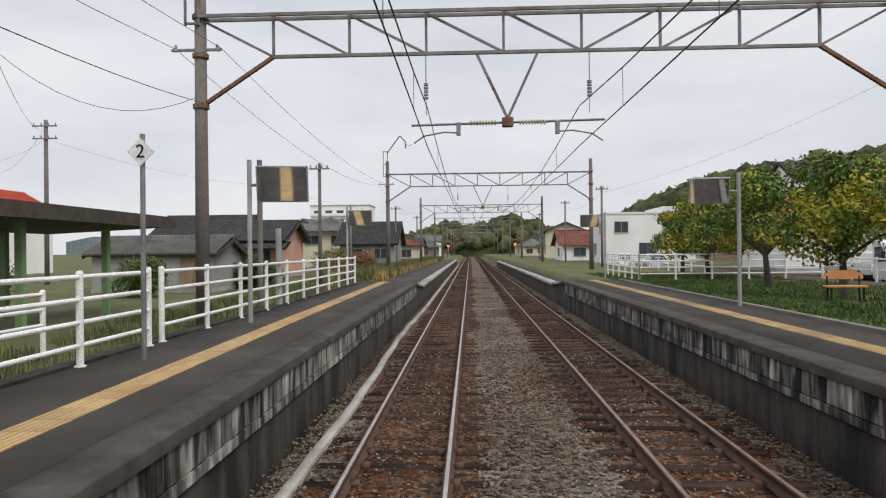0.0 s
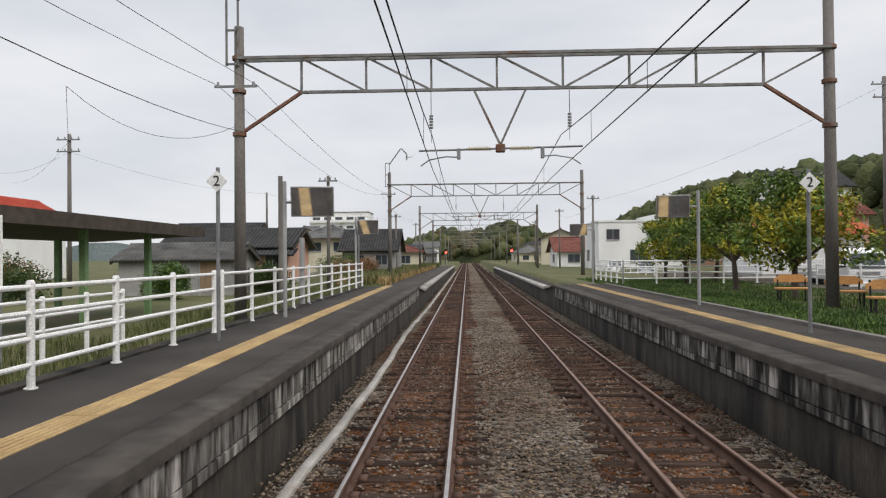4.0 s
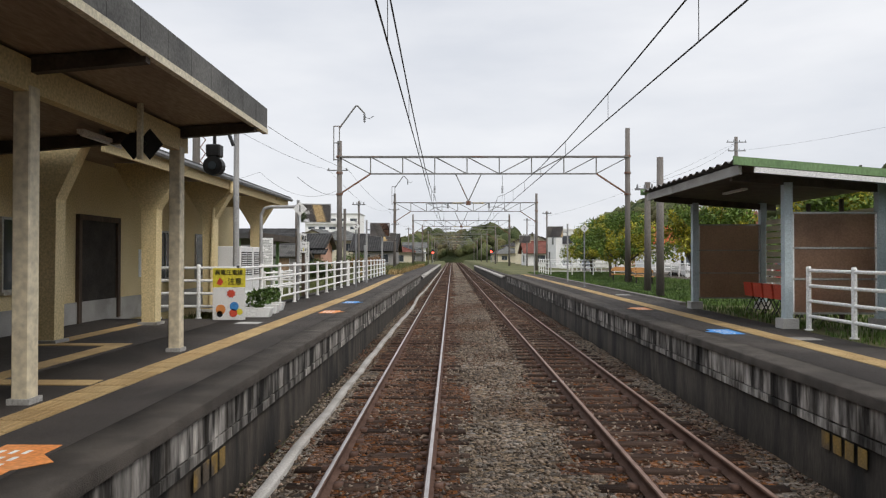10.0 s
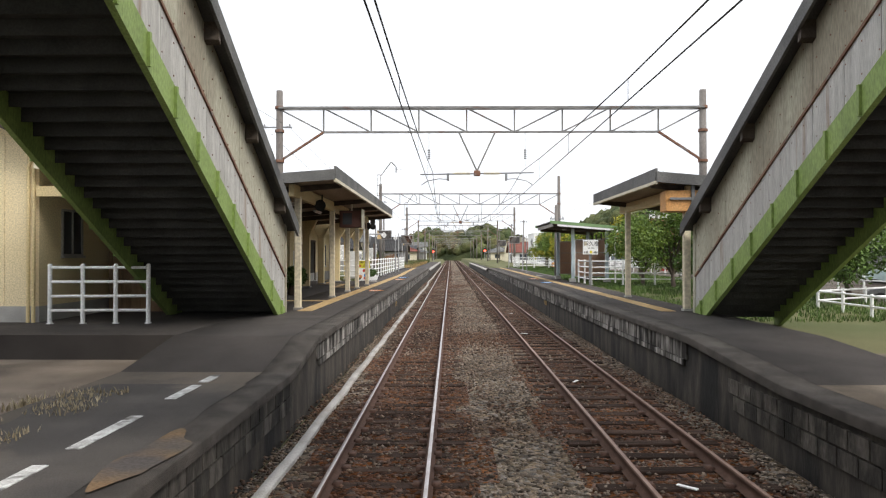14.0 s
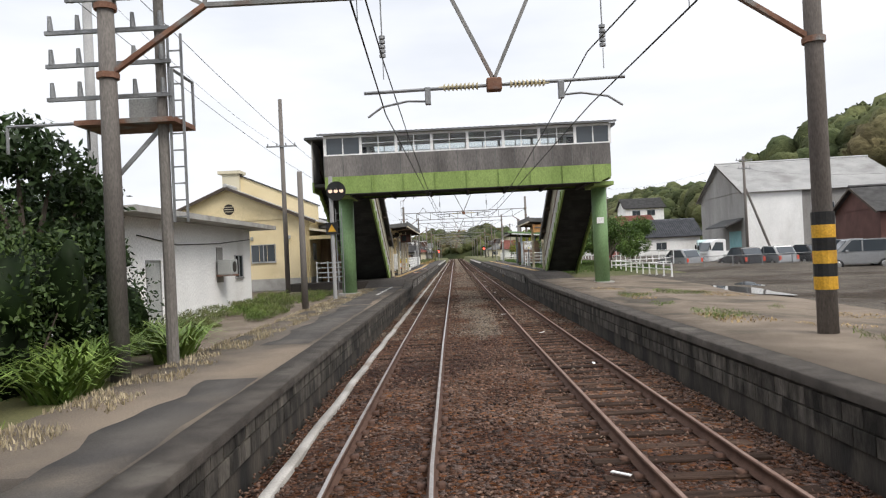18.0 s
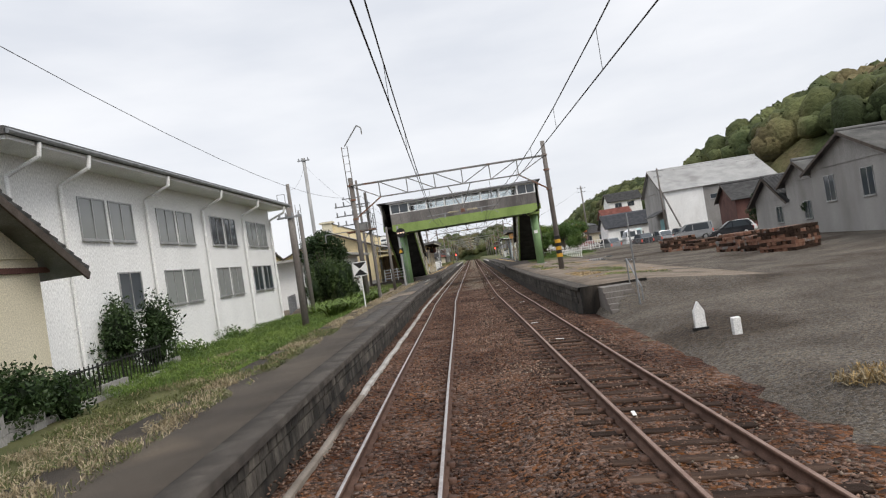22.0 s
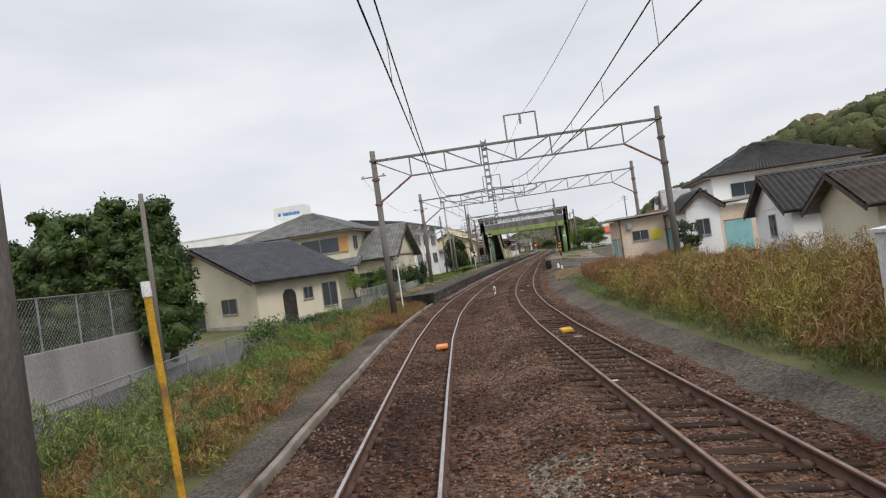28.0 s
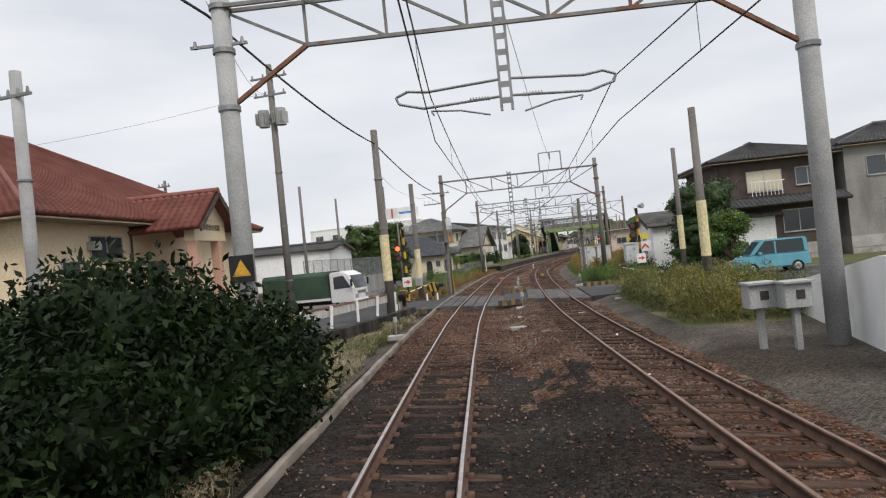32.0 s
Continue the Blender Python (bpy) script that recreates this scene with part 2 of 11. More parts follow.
M["coping"] = surf("coping", (0.050, 0.043, 0.037), (0.088, 0.076, 0.065), 2.5, 0.92, 1.0, 90.0, (0.13, 0.115, 0.098), 0.60)
M["coping_pale"] = surf("pale_coping", (0.26, 0.245, 0.22), (0.40, 0.38, 0.35), 2.0, 0.92, 0.5, 60.0, (0.12, 0.10, 0.085), 0.55)
M["trough"] = surf("cable_trough", (0.28, 0.265, 0.24), (0.44, 0.42, 0.39), 1.2, 0.9, 0.3, 40.0, (0.28, 0.24, 0.2), 0.58, per_piece=0.15)
M["yellow"] = surf("tactile_yellow", (0.37, 0.25, 0.115), (0.46, 0.33, 0.16), 1.2, 0.85, 0.5, 60.0, (0.30, 0.215, 0.115), 0.55, per_piece=0.14)
M["white"] = surf("white_paint", (0.72, 0.72, 0.71), (0.80, 0.80, 0.79), 1.5, 0.55, 0.1, 40.0, (0.55, 0.53, 0.5), 0.66)
M["white_rail"] = surf("white_rail_paint", (0.74, 0.74, 0.73), (0.82, 0.82, 0.81), 2.0, 0.5, 0.05, 40.0, (0.6, 0.56, 0.5), 0.68)
M["steel"] = surf("galvanised_steel", (0.20, 0.205, 0.21), (0.28, 0.285, 0.29), 3.0, 0.55, 0.1, 50.0, metal=0.5)
M["portal"] = surf("grey_portal_steel", (0.16, 0.16, 0.155), (0.24, 0.235, 0.225), 2.5, 0.65, 0.1, 40.0, (0.16, 0.085, 0.055), 0.58, metal=0.2)
M["rusty_steel"] = surf("rusty_steel", (0.15, 0.07, 0.045), (0.22, 0.12, 0.08), 4.0, 0.8, 0.2, 40.0, (0.2, 0.2, 0.19), 0.55)
M["wire"] = surf("wire", (0.035, 0.035, 0.035), (0.06, 0.058, 0.055), 3.0, 0.6, 0.0, 40.0, metal=0.3)
M["insulator"] = surf("cream_insulator", (0.42, 0.36, 0.22), (0.52, 0.46, 0.3), 6.0, 0.35, 0.0, 40.0)
M["insulator_w"] = surf("white_insulator", (0.6, 0.6, 0.58), (0.7, 0.7, 0.68), 6.0, 0.3, 0.0, 40.0)
M["green"] = surf("green_girder_paint", (0.19, 0.27, 0.075), (0.25, 0.34, 0.105), 1.2, 0.6, 0.15, 30.0, (0.13, 0.17, 0.07), 0.60, stretch=(1, 1, 0.4))
M["green_pillar"] = surf("green_pillar_paint", (0.15, 0.25, 0.115), (0.19, 0.30, 0.14), 1.2, 0.55, 0.1, 30.0, (0.11, 0.18, 0.12), 0.6, stretch=(1, 1, 0.4))
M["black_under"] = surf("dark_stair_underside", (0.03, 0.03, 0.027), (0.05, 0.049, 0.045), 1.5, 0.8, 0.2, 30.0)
M["panel_grey"] = streaked("weathered_board_panel", (0.20, 0.185, 0.175), (0.145, 0.135, 0.13), (0.10, 0.092, 0.088), 1.5)
M["panel_white"] = surf("rust_streaked_white_panel", (0.50, 0.49, 0.46), (0.39, 0.375, 0.35), 2.6, 0.85, 0.35, 30.0, (0.24, 0.15, 0.09), 0.60, stretch=(2.4, 2.4, 0.16))
M["panel_cream"] = streaked("cream_upper_panel", (0.44, 0.42, 0.33), (0.38, 0.36, 0.28), (0.28, 0.25, 0.19), 1.2)
M["roof_dark"] = surf("dark_sheet_roof", (0.045, 0.045, 0.045), (0.075, 0.074, 0.072), 1.2, 0.7, 0.2, 30.0, (0.10, 0.095, 0.09), 0.6)
M["corrugated"] = surf("corrugated_cement_sheet", (0.10, 0.10, 0.098), (0.16, 0.158, 0.152), 1.0, 0.9, 0.3, 30.0, (0.06, 0.06, 0.06), 0.58)
M["cream"] = surf("cream_station_paint", (0.62, 0.50, 0.27), (0.68, 0.56, 0.33), 0.7, 0.75, 0.12, 30.0, (0.42, 0.33, 0.19), 0.62)
M["cream_pale"] = surf("pale_cream_render", (0.58, 0.53, 0.40), (0.64, 0.59, 0.46), 0.6, 0.85, 0.15, 30.0, (0.5, 0.45, 0.34), 0.62)
M["beam_brown"] = surf("brown_beam", (0.055, 0.042, 0.033), (0.085, 0.068, 0.055), 3.0, 0.7, 0.15, 30.0)
M["under_eave"] = surf("brown_soffit_boards", (0.26, 0.20, 0.15), (0.34, 0.27, 0.20), 2.0, 0.8, 0.2, 30.0, stretch=(1, 0.2, 1))
M["post_cream"] = surf("cream_post_paint", (0.60, 0.53, 0.39), (0.67, 0.60, 0.45), 0.8, 0.6, 0.05, 12.0, (0.50, 0.42, 0.30), 0.68)
M["render_white"] = surf("white_render", (0.76, 0.76, 0.75), (0.84, 0.84, 0.83), 0.5, 0.85, 0.05, 30.0, (0.62, 0.61, 0.59), 0.60, stretch=(1, 1, 0.4))
M["render_grey"] = surf("grey_render", (0.26, 0.25, 0.24), (0.34, 0.33, 0.315), 0.5, 0.9, 0.2, 30.0, (0.19, 0.18, 0.17), 0.58, stretch=(1, 1, 0.35))
M["render_pink"] = surf("salmon_render", (0.52, 0.30, 0.22), (0.58, 0.36, 0.27), 0.6, 0.85, 0.15, 30.0)
M["brown_wall"] = surf("dark_brown_cladding", (0.06, 0.045, 0.04), (0.10, 0.075, 0.065), 1.0, 0.75, 0.2, 30.0)
M["maroon"] = surf("maroon_cladding", (0.085, 0.04, 0.035), (0.12, 0.06, 0.05), 1.0, 0.8, 0.2, 30.0)
M["tile_grey"] = surf("grey_roof_tile", (0.13, 0.135, 0.135), (0.21, 0.215, 0.21), 1.5, 0.6, 0.25, 30.0, (0.09, 0.075, 0.065), 0.6, per_piece=0.2)
M["tile_blue"] = surf("blue_grey_roof_tile", (0.05, 0.055, 0.065), (0.08, 0.085, 0.10), 1.5, 0.5, 0.2, 30.0, per_piece=0.2)
M["tile_black"] = surf("charcoal_roof_tile", (0.03, 0.03, 0.032), (0.055, 0.055, 0.056), 1.5, 0.5, 0.2, 30.0, per_piece=0.2)
M["tile_brown"] = surf("brown_roof_tile", (0.045, 0.034, 0.028), (0.085, 0.066, 0.055), 1.5, 0.55, 0.2, 30.0, (0.06, 0.04, 0.03), 0.6, per_piece=0.2)
M["tile_red"] = surf("red_brown_roof_tile", (0.16, 0.05, 0.04), (0.22, 0.085, 0.065), 1.2, 0.65, 0.2, 30.0, (0.12, 0.05, 0.04), 0.6, per_piece=0.15)
M["roof_red"] = surf("red_sheet_roof", (0.40, 0.055, 0.035), (0.50, 0.09, 0.05), 1.0, 0.6, 0.1, 30.0)
M["roof_orange"] = surf("orange_sheet", (0.55, 0.13, 0.05), (0.65, 0.18, 0.08), 1.0, 0.6, 0.1, 30.0)
M["roof_pale"] = surf("pale_slate_roof", (0.36, 0.36, 0.36), (0.46, 0.46, 0.455), 0.6, 0.75, 0.2, 30.0, (0.29, 0.285, 0.28), 0.6)
M["glass"] = pane("window_glass")
M["glass_blue"] = pane("sky_lit_glass", (0.10, 0.12, 0.14), 0.05)
M["glass_pale"] = pane("curtained_glass", (0.27, 0.28, 0.275), 0.12)
M["clear"] = clear_glass("bridge_glass")
M["frame_alu"] = surf("aluminium_frame", (0.36, 0.36, 0.36), (0.46, 0.46, 0.46), 3.0, 0.4, 0.0, 30.0, metal=0.6)
# near-black: painted shade of doorways and porch, also grilles, vents and a dial
M["dark"] = surf("opening_shade_and_dark_trim", (0.03, 0.026, 0.022), (0.05, 0.044, 0.038), 2.0, 0.9, 0.0, 30.0)
M["black"] = surf("black_enamel", (0.012, 0.012, 0.012), (0.022, 0.022, 0.022), 3.0, 0.5, 0.0, 30.0)
M["wood"] = surf("bare_wood", (0.22, 0.15, 0.09), (0.30, 0.21, 0.13), 3.0, 0.8, 0.2, 30.0, stretch=(3, 3, 0.3))
M["wood_dark"] = surf("dark_wood", (0.07, 0.05, 0.04), (0.11, 0.08, 0.06), 3.0, 0.85, 0.3, 30.0, stretch=(3, 3, 0.3))
M["orange"] = surf("orange_paint", (0.62, 0.22, 0.06), (0.70, 0.29, 0.10), 2.0, 0.7, 0.1, 30.0, (0.5, 0.25, 0.12), 0.62)
M["orange_wood"] = surf("orange_bench_wood", (0.52, 0.26, 0.09), (0.60, 0.33, 0.13), 2.0, 0.6, 0.1, 30.0)
M["blue"] = surf("blue_decal", (0.05, 0.22, 0.55), (0.075, 0.28, 0.62), 2.0, 0.6, 0.05, 30.0)
M["red"] = surf("red_seat_plastic", (0.55, 0.07, 0.04), (0.62, 0.10, 0.06), 2.0, 0.45, 0.0, 30.0)
M["sign_yellow"] = surf("sign_yellow", (0.68, 0.58, 0.05), (0.74, 0.64, 0.08), 2.0, 0.6, 0.0, 30.0)
M["hazard_yellow"] = surf("hazard_yellow", (0.50, 0.27, 0.02), (0.58, 0.33, 0.04), 3.0, 0.6, 0.1, 30.0, (0.22, 0.13, 0.05), 0.54)
M["hazard_worn"] = surf("worn_yellow_kerb", (0.30, 0.19, 0.05), (0.20, 0.14, 0.06), 4.0, 0.9, 0.4, 40.0, (0.10, 0.08, 0.06), 0.48)
M["kerb_dark"] = surf("worn_dark_kerb", (0.05, 0.045, 0.04), (0.09, 0.08, 0.07), 4.0, 0.9, 0.4, 40.0, (0.16, 0.13, 0.08), 0.56)
M["slab"] = surf("worn_crossing_slab", (0.068, 0.066, 0.062), (0.105, 0.10, 0.094), 1.5, 0.85, 0.4, 60.0, (0.07, 0.062, 0.055), 0.55, stretch=(2, 0.5, 1), per_piece=0.15)
M["hall_yellow"] = surf("yellow_render", (0.68, 0.57, 0.35), (0.74, 0.63, 0.41), 0.6, 0.85, 0.15, 30.0, (0.58, 0.48, 0.3), 0.62)
M["post_yellow"] = surf("faded_yellow_post_wrap", (0.62, 0.53, 0.30), (0.70, 0.61, 0.38), 2.0, 0.7, 0.03, 12.0, (0.5, 0.42, 0.26), 0.64)
M["cabinet"] = surf("white_cabinet_paint", (0.55, 0.56, 0.55), (0.62, 0.63, 0.62), 1.0, 0.5, 0.05, 30.0, (0.45, 0.44, 0.41), 0.64, stretch=(1, 1, 0.4))
M["grey_box"] = surf("grey_box_paint", (0.32, 0.33, 0.32), (0.38, 0.39, 0.38), 1.5, 0.5, 0.05, 30.0)
M["turquoise"] = surf("turquoise_door_paint", (0.20, 0.42, 0.44), (0.26, 0.48, 0.5), 1.5, 0.6, 0.1, 30.0)
M["shed_pink"] = surf("faded_peach_cladding", (0.60, 0.49, 0.38), (0.68, 0.57, 0.45), 1.0, 0.8, 0.15, 30.0, (0.4, 0.25, 0.16), 0.62, stretch=(1, 1, 0.3))
M["truck_green"] = surf("green_tarpaulin", (0.035, 0.07, 0.045), (0.055, 0.095, 0.06), 1.0, 0.7, 0.15, 30.0)
M["car_white"] = surf("white_car_paint", (0.70, 0.70, 0.70), (0.76, 0.76, 0.76), 1.0, 0.2, 0.0, 30.0, spec=0.5)
M["car_silver"] = surf("silver_car_paint", (0.36, 0.37, 0.38), (0.42, 0.43, 0.44), 1.0, 0.25, 0.0, 30.0, metal=0.5)
M["car_dark"] = surf("dark_car_paint", (0.025, 0.026, 0.03), (0.04, 0.041, 0.046), 1.0, 0.2, 0.0, 30.0, spec=0.5)
M["car_blue"] = surf("light_blue_car_paint", (0.12, 0.34, 0.42), (0.15, 0.39, 0.47), 1.0, 0.22, 0.0, 30.0, spec=0.5)
M["car_red"] = surf("red_truck_paint", (0.25, 0.035, 0.025), (0.31, 0.05, 0.035), 1.0, 0.3, 0.0, 30.0)
M["truck_teal"] = surf("pale_teal_truck_paint", (0.35, 0.47, 0.46), (0.42, 0.54, 0.53), 1.0, 0.3, 0.0, 30.0)
M["tyre"] = surf("tyre_rubber", (0.015, 0.015, 0.015), (0.03, 0.03, 0.03), 4.0, 0.9, 0.1, 30.0)
M["chrome"] = surf("metal_rim", (0.4, 0.4, 0.4), (0.5, 0.5, 0.5), 4.0, 0.35, 0.0, 30.0, metal=0.8)
M["mirror"] = surf("platform_mirror", (0.78, 0.79, 0.8), (0.82, 0.83, 0.84), 2.0, 0.04, 0.0, 30.0, metal=1.0)
M["soil"] = surf("bare_soil", (0.145, 0.115, 0.088), (0.225, 0.182, 0.140), 0.9, 0.98, 0.9, 55.0, (0.085, 0.072, 0.056), 0.52)
M["yard"] = stones("gravel_yard", ((0.098, 0.084, 0.070), (0.158, 0.137, 0.114), (0.072, 0.058, 0.046)), 26.0, 0.97, 0.9, 0.45, 0.45)
M["post_blue"] = surf("pale_blue_grey_paint", (0.36, 0.43, 0.46), (0.44, 0.51, 0.54), 1.5, 0.6, 0.1, 40.0, (0.30, 0.26, 0.22), 0.66)
M["poster_blue"] = surf("dark_blue_poster", (0.03, 0.05, 0.22), (0.045, 0.07, 0.28), 2.0, 0.5, 0.0, 30.0)
M["amber_sheet"] = surf("brown_translucent_sheet", (0.30, 0.185, 0.125), (0.38, 0.24, 0.165), 1.2, 0.35, 0.05, 30.0, (0.15, 0.09, 0.06), 0.58)
M["amber_sheet"].node_tree.nodes["Principled BSDF"].inputs["Transmission Weight"].default_value = 0.6
M["puddle"] = surf("puddle_water", (0.10, 0.10, 0.10), (0.14, 0.14, 0.14), 1.0, 0.03, 0.0, 20.0, spec=0.8)
M["ground"] = surf("grassy_ground", (0.075, 0.085, 0.03), (0.12, 0.115, 0.05), 0.3, 0.97, 0.7, 30.0, (0.15, 0.12, 0.08), 0.58)
M["grass"] = foliage("grass_blades", (0.075, 0.092, 0.03), (0.15, 0.16, 0.06))
M["grass_lush"] = foliage("lush_grass", (0.085, 0.14, 0.028), (0.175, 0.245, 0.055))
M["grass_dry"] = foliage("dry_grass", (0.27, 0.18, 0.075), (0.42, 0.31, 0.15))
M["straw"] = foliage("pale_straw", (0.26, 0.21, 0.13), (0.40, 0.34, 0.23))
M["grass_rust"] = foliage("rust_brown_weeds", (0.17, 0.085, 0.04), (0.27, 0.15, 0.065))
M["goldenrod"] = foliage("goldenrod", (0.17, 0.15, 0.035), (0.28, 0.235, 0.06))
M["leaf"] = foliage("leaf_green", (0.045, 0.085, 0.018), (0.10, 0.16, 0.035))
M["leaf_dark"] = foliage("leaf_dark_green", (0.018, 0.038, 0.012), (0.045, 0.075, 0.024))
# dark bush leaves; shrub cores use it as painted shade between leaves
M["bush_leaf_core_shade"] = surf("dark_leaf_and_core_shade", (0.005, 0.011, 0.003), (0.014, 0.026, 0.007), 1.3, 0.6, 0.0, 9.0, per_piece=0.4, spec=0.12)
M["hall_salmon"] = surf("pale_salmon_render", (0.66, 0.53, 0.36), (0.72, 0.59, 0.42), 0.6, 0.85, 0.15, 30.0, (0.58, 0.46, 0.32), 0.62)
M["trough_old"] = surf("old_cable_trough", (0.16, 0.135, 0.11), (0.26, 0.225, 0.19), 1.2, 0.9, 0.3, 40.0, (0.10, 0.08, 0.065), 0.55)
M["leaf_hedge"] = foliage("hedge_leaf", (0.03, 0.055, 0.014), (0.065, 0.10, 0.026))
M["leaf_yellow"] = foliage("leaf_yellowing", (0.20, 0.20, 0.02), (0.38, 0.34, 0.03))
M["leaf_citrus"] = foliage("leaf_citrus", (0.06, 0.11, 0.018), (0.15, 0.21, 0.035))
M["bark"] = surf("bark", (0.07, 0.055, 0.045), (0.13, 0.105, 0.085), 4.0, 0.95, 0.6, 30.0, stretch=(1, 1, 0.3))
M["hill"] = surf("hill_woods", (0.046, 0.060, 0.026), (0.102, 0.110, 0.047), 0.09, 0.85, 0.8, 1.6, (0.120, 0.100, 0.052), 0.55, per_piece=0.38, spec=0.1, bump_scale=25.0)
# pale blue-grey base colour with the distance haze painted in
M["far_hill"] = surf("far_hill_haze_tint", (0.17, 0.21, 0.22), (0.22, 0.26, 0.265), 0.02, 1.0, 0.0, 0.2)
M["signal_red"] = glowing("red_signal_lamp", (1.0, 0.08, 0.05), 4.0)
M["lamp_red"] = glowing("crossing_lamp", (1.0, 0.06, 0.02), 5.0)
M["lamp_pale"] = glowing("pale_signal_lamp", (0.75, 0.55, 0.42), 0.7)

M["porch_board"] = surf("porch_boards", (0.20, 0.13, 0.075), (0.27, 0.18, 0.105), 2.0, 0.8, 0.3, 30.0, (0.15, 0.10, 0.06), 0.55, stretch=(4, 4, 0.4))
M["worn_paint"] = surf("worn_line_paint", (0.62, 0.62, 0.60), (0.40, 0.39, 0.37), 9.0, 0.9, 0.2, 50.0, (0.12, 0.11, 0.10), 0.52)
M["rust_stain"] = surf("rust_stain", (0.15, 0.095, 0.05), (0.10, 0.08, 0.06), 2.5, 0.95, 0.3, 30.0, (0.07, 0.06, 0.055), 0.5)

# ---- building tools ----
def mesh_of(bm, name, material=None, smooth=False):
    me = bpy.data.meshes.new(name)
    bm.to_mesh(me)
    bm.free()
    if material:
        me.materials.append(material)
    if smooth:
        me.polygons.foreach_set("use_smooth", [True] * len(me.polygons))
    return me


def part(name, bm, material, parent, label="", smooth=False):
    """Links a bmesh as one mesh object under a thing or a part."""
    ob = new(name, mesh_of(bm, name, material, smooth))
    ob.parent = parent
    if label:
        ob["label"] = label
    return ob


def thing(name, label, category, group="", kind="", at=(0, 0, 0), turn=0.0):
    ob = new(name)
    ob.matrix_basis = pose(*at, 0, 0, turn)
    return tagged(ob, label, category, group, kind)


def solid(name, bm, material, label="", category="", group="", kind="", at=(0, 0, 0), turn=0.0, smooth=False):
    ob = new(name, mesh_of(bm, name, material, smooth))
    ob.matrix_basis = pose(*at, 0, 0, turn)
    return tagged(ob, label, category, group, kind)


def box(bm, x0, x1, y0, y1, z0, z1, bevel=0.0):
    vs = [bm.verts.new(p) for p in ((x0, y0, z0), (x1, y0, z0), (x1, y1, z0), (x0, y1, z0), (x0, y0, z1), (x1, y0, z1), (x1, y1, z1), (x0, y1, z1))]
    fs = [bm.faces.new([vs[i] for i in q]) for q in ((3, 2, 1, 0), (4, 5, 6, 7), (0, 1, 5, 4), (1, 2, 6, 5), (2, 3, 7, 6), (3, 0, 4, 7))]
    if bevel:
        bmesh.ops.bevel(bm, geom=list({e for f in fs for e in f.edges}), offset=bevel, segments=1, affect="EDGES")
    return bm


def boxed(*a, bevel=0.0):
    return box(bmesh.new(), *a, bevel=bevel)


def tube(bm, a, b, r, r2=None, n=8, caps=True):
    """A round bar from a to b, tapering from r to r2."""
    a, b = Vector(a), Vector(b)
    q = (b - a).to_track_quat("Z", "Y")
    r2 = r if r2 is None else r2
    rings = []
    for p, rad in ((a, r), (b, r2)):
        rings.append([bm.verts.new(p + q @ Vector((rad * math.cos(6.2832 * i / n), rad * math.sin(6.2832 * i / n), 0))) for i in range(n)])
    for i in range(n):
        j = (i + 1) % n
        bm.faces.new((rings[0][i], rings[0][j], rings[1][j], rings[1][i]))
    if caps:
        bm.faces.new(rings[0][::-1])
        bm.faces.new(rings[1])
    return bm


def tubed(a, b, r, r2=None, n=8):
    return tube(bmesh.new(), a, b, r, r2, n)


def pipe(bm, points, r, n=6):
    for a, b in zip(points, points[1:]):
        tube(bm, a, b, r, n=n)
    return bm


def beam(bm, a, b, w, h, up=(0, 0, 1)):
    """A square bar from a to b, w wide and h high."""
    a, b, up = Vector(a), Vector(b), Vector(up)
    d = (b - a).normalized()
    s = d.cross(up)
    s = s.normalized() if s.length > 1e-4 else Vector((1, 0, 0))
    u = s.cross(d).normalized()
    vs = [bm.verts.new(p + s * x * w / 2 + u * y * h / 2) for p in (a, b) for x, y in ((-1, -1), (1, -1), (1, 1), (-1, 1))]
    for q in ((3, 2, 1, 0), (4, 5, 6, 7), (0, 1, 5, 4), (1, 2, 6, 5), (2, 3, 7, 6), (3, 0, 4, 7)):
        bm.faces.new([vs[i] for i in q])
    return bm


def prism(bm, outline, axis, lo, hi):
    """An outline of (p, q) pushed along an axis: x uses (y, z), y uses (x, z), z uses (x, y)."""
    def at(p, q, v):
        return (v, p, q) if axis == "x" else (p, v, q) if axis == "y" else (p, q, v)
    a = [bm.verts.new(at(p, q, lo)) for p, q in outline]
    b = [bm.verts.new(at(p, q, hi)) for p, q in outline]
    k = len(outline)
    bm.faces.new(a[::-1])
    bm.faces.new(b)
    for i in range(k):
        bm.faces.new((a[i], a[(i + 1) % k], b[(i + 1) % k], b[i]))
    bmesh.ops.recalc_face_normals(bm, faces=bm.faces[:])
    return bm


def prismed(outline, axis, lo, hi):
    return prism(bmesh.new(), outline, axis, lo, hi)


def mesh_np(name, verts, faces, material, label="", category="", kind="", parent=None):
    """A mesh from numpy arrays, for what comes in thousands."""
    me = bpy.data.meshes.new(name)
    verts, faces = np.asarray(verts, dtype=np.float32), np.asarray(faces, dtype=np.int32)
    me.vertices.add(len(verts))
    me.vertices.foreach_set("co", verts.ravel())
    k = faces.shape[1]
    me.loops.add(faces.size)
    me.loops.foreach_set("vertex_index", faces.ravel())
    me.polygons.add(len(faces))
    me.polygons.foreach_set("loop_start", np.arange(0, faces.size, k, dtype=np.int32))
    me.update(calc_edges=True)
    me.validate()
    me.materials.append(material)
    ob = new(name, me)
    if parent:
        ob.parent = parent
    return tagged(ob, label, category, "", kind)


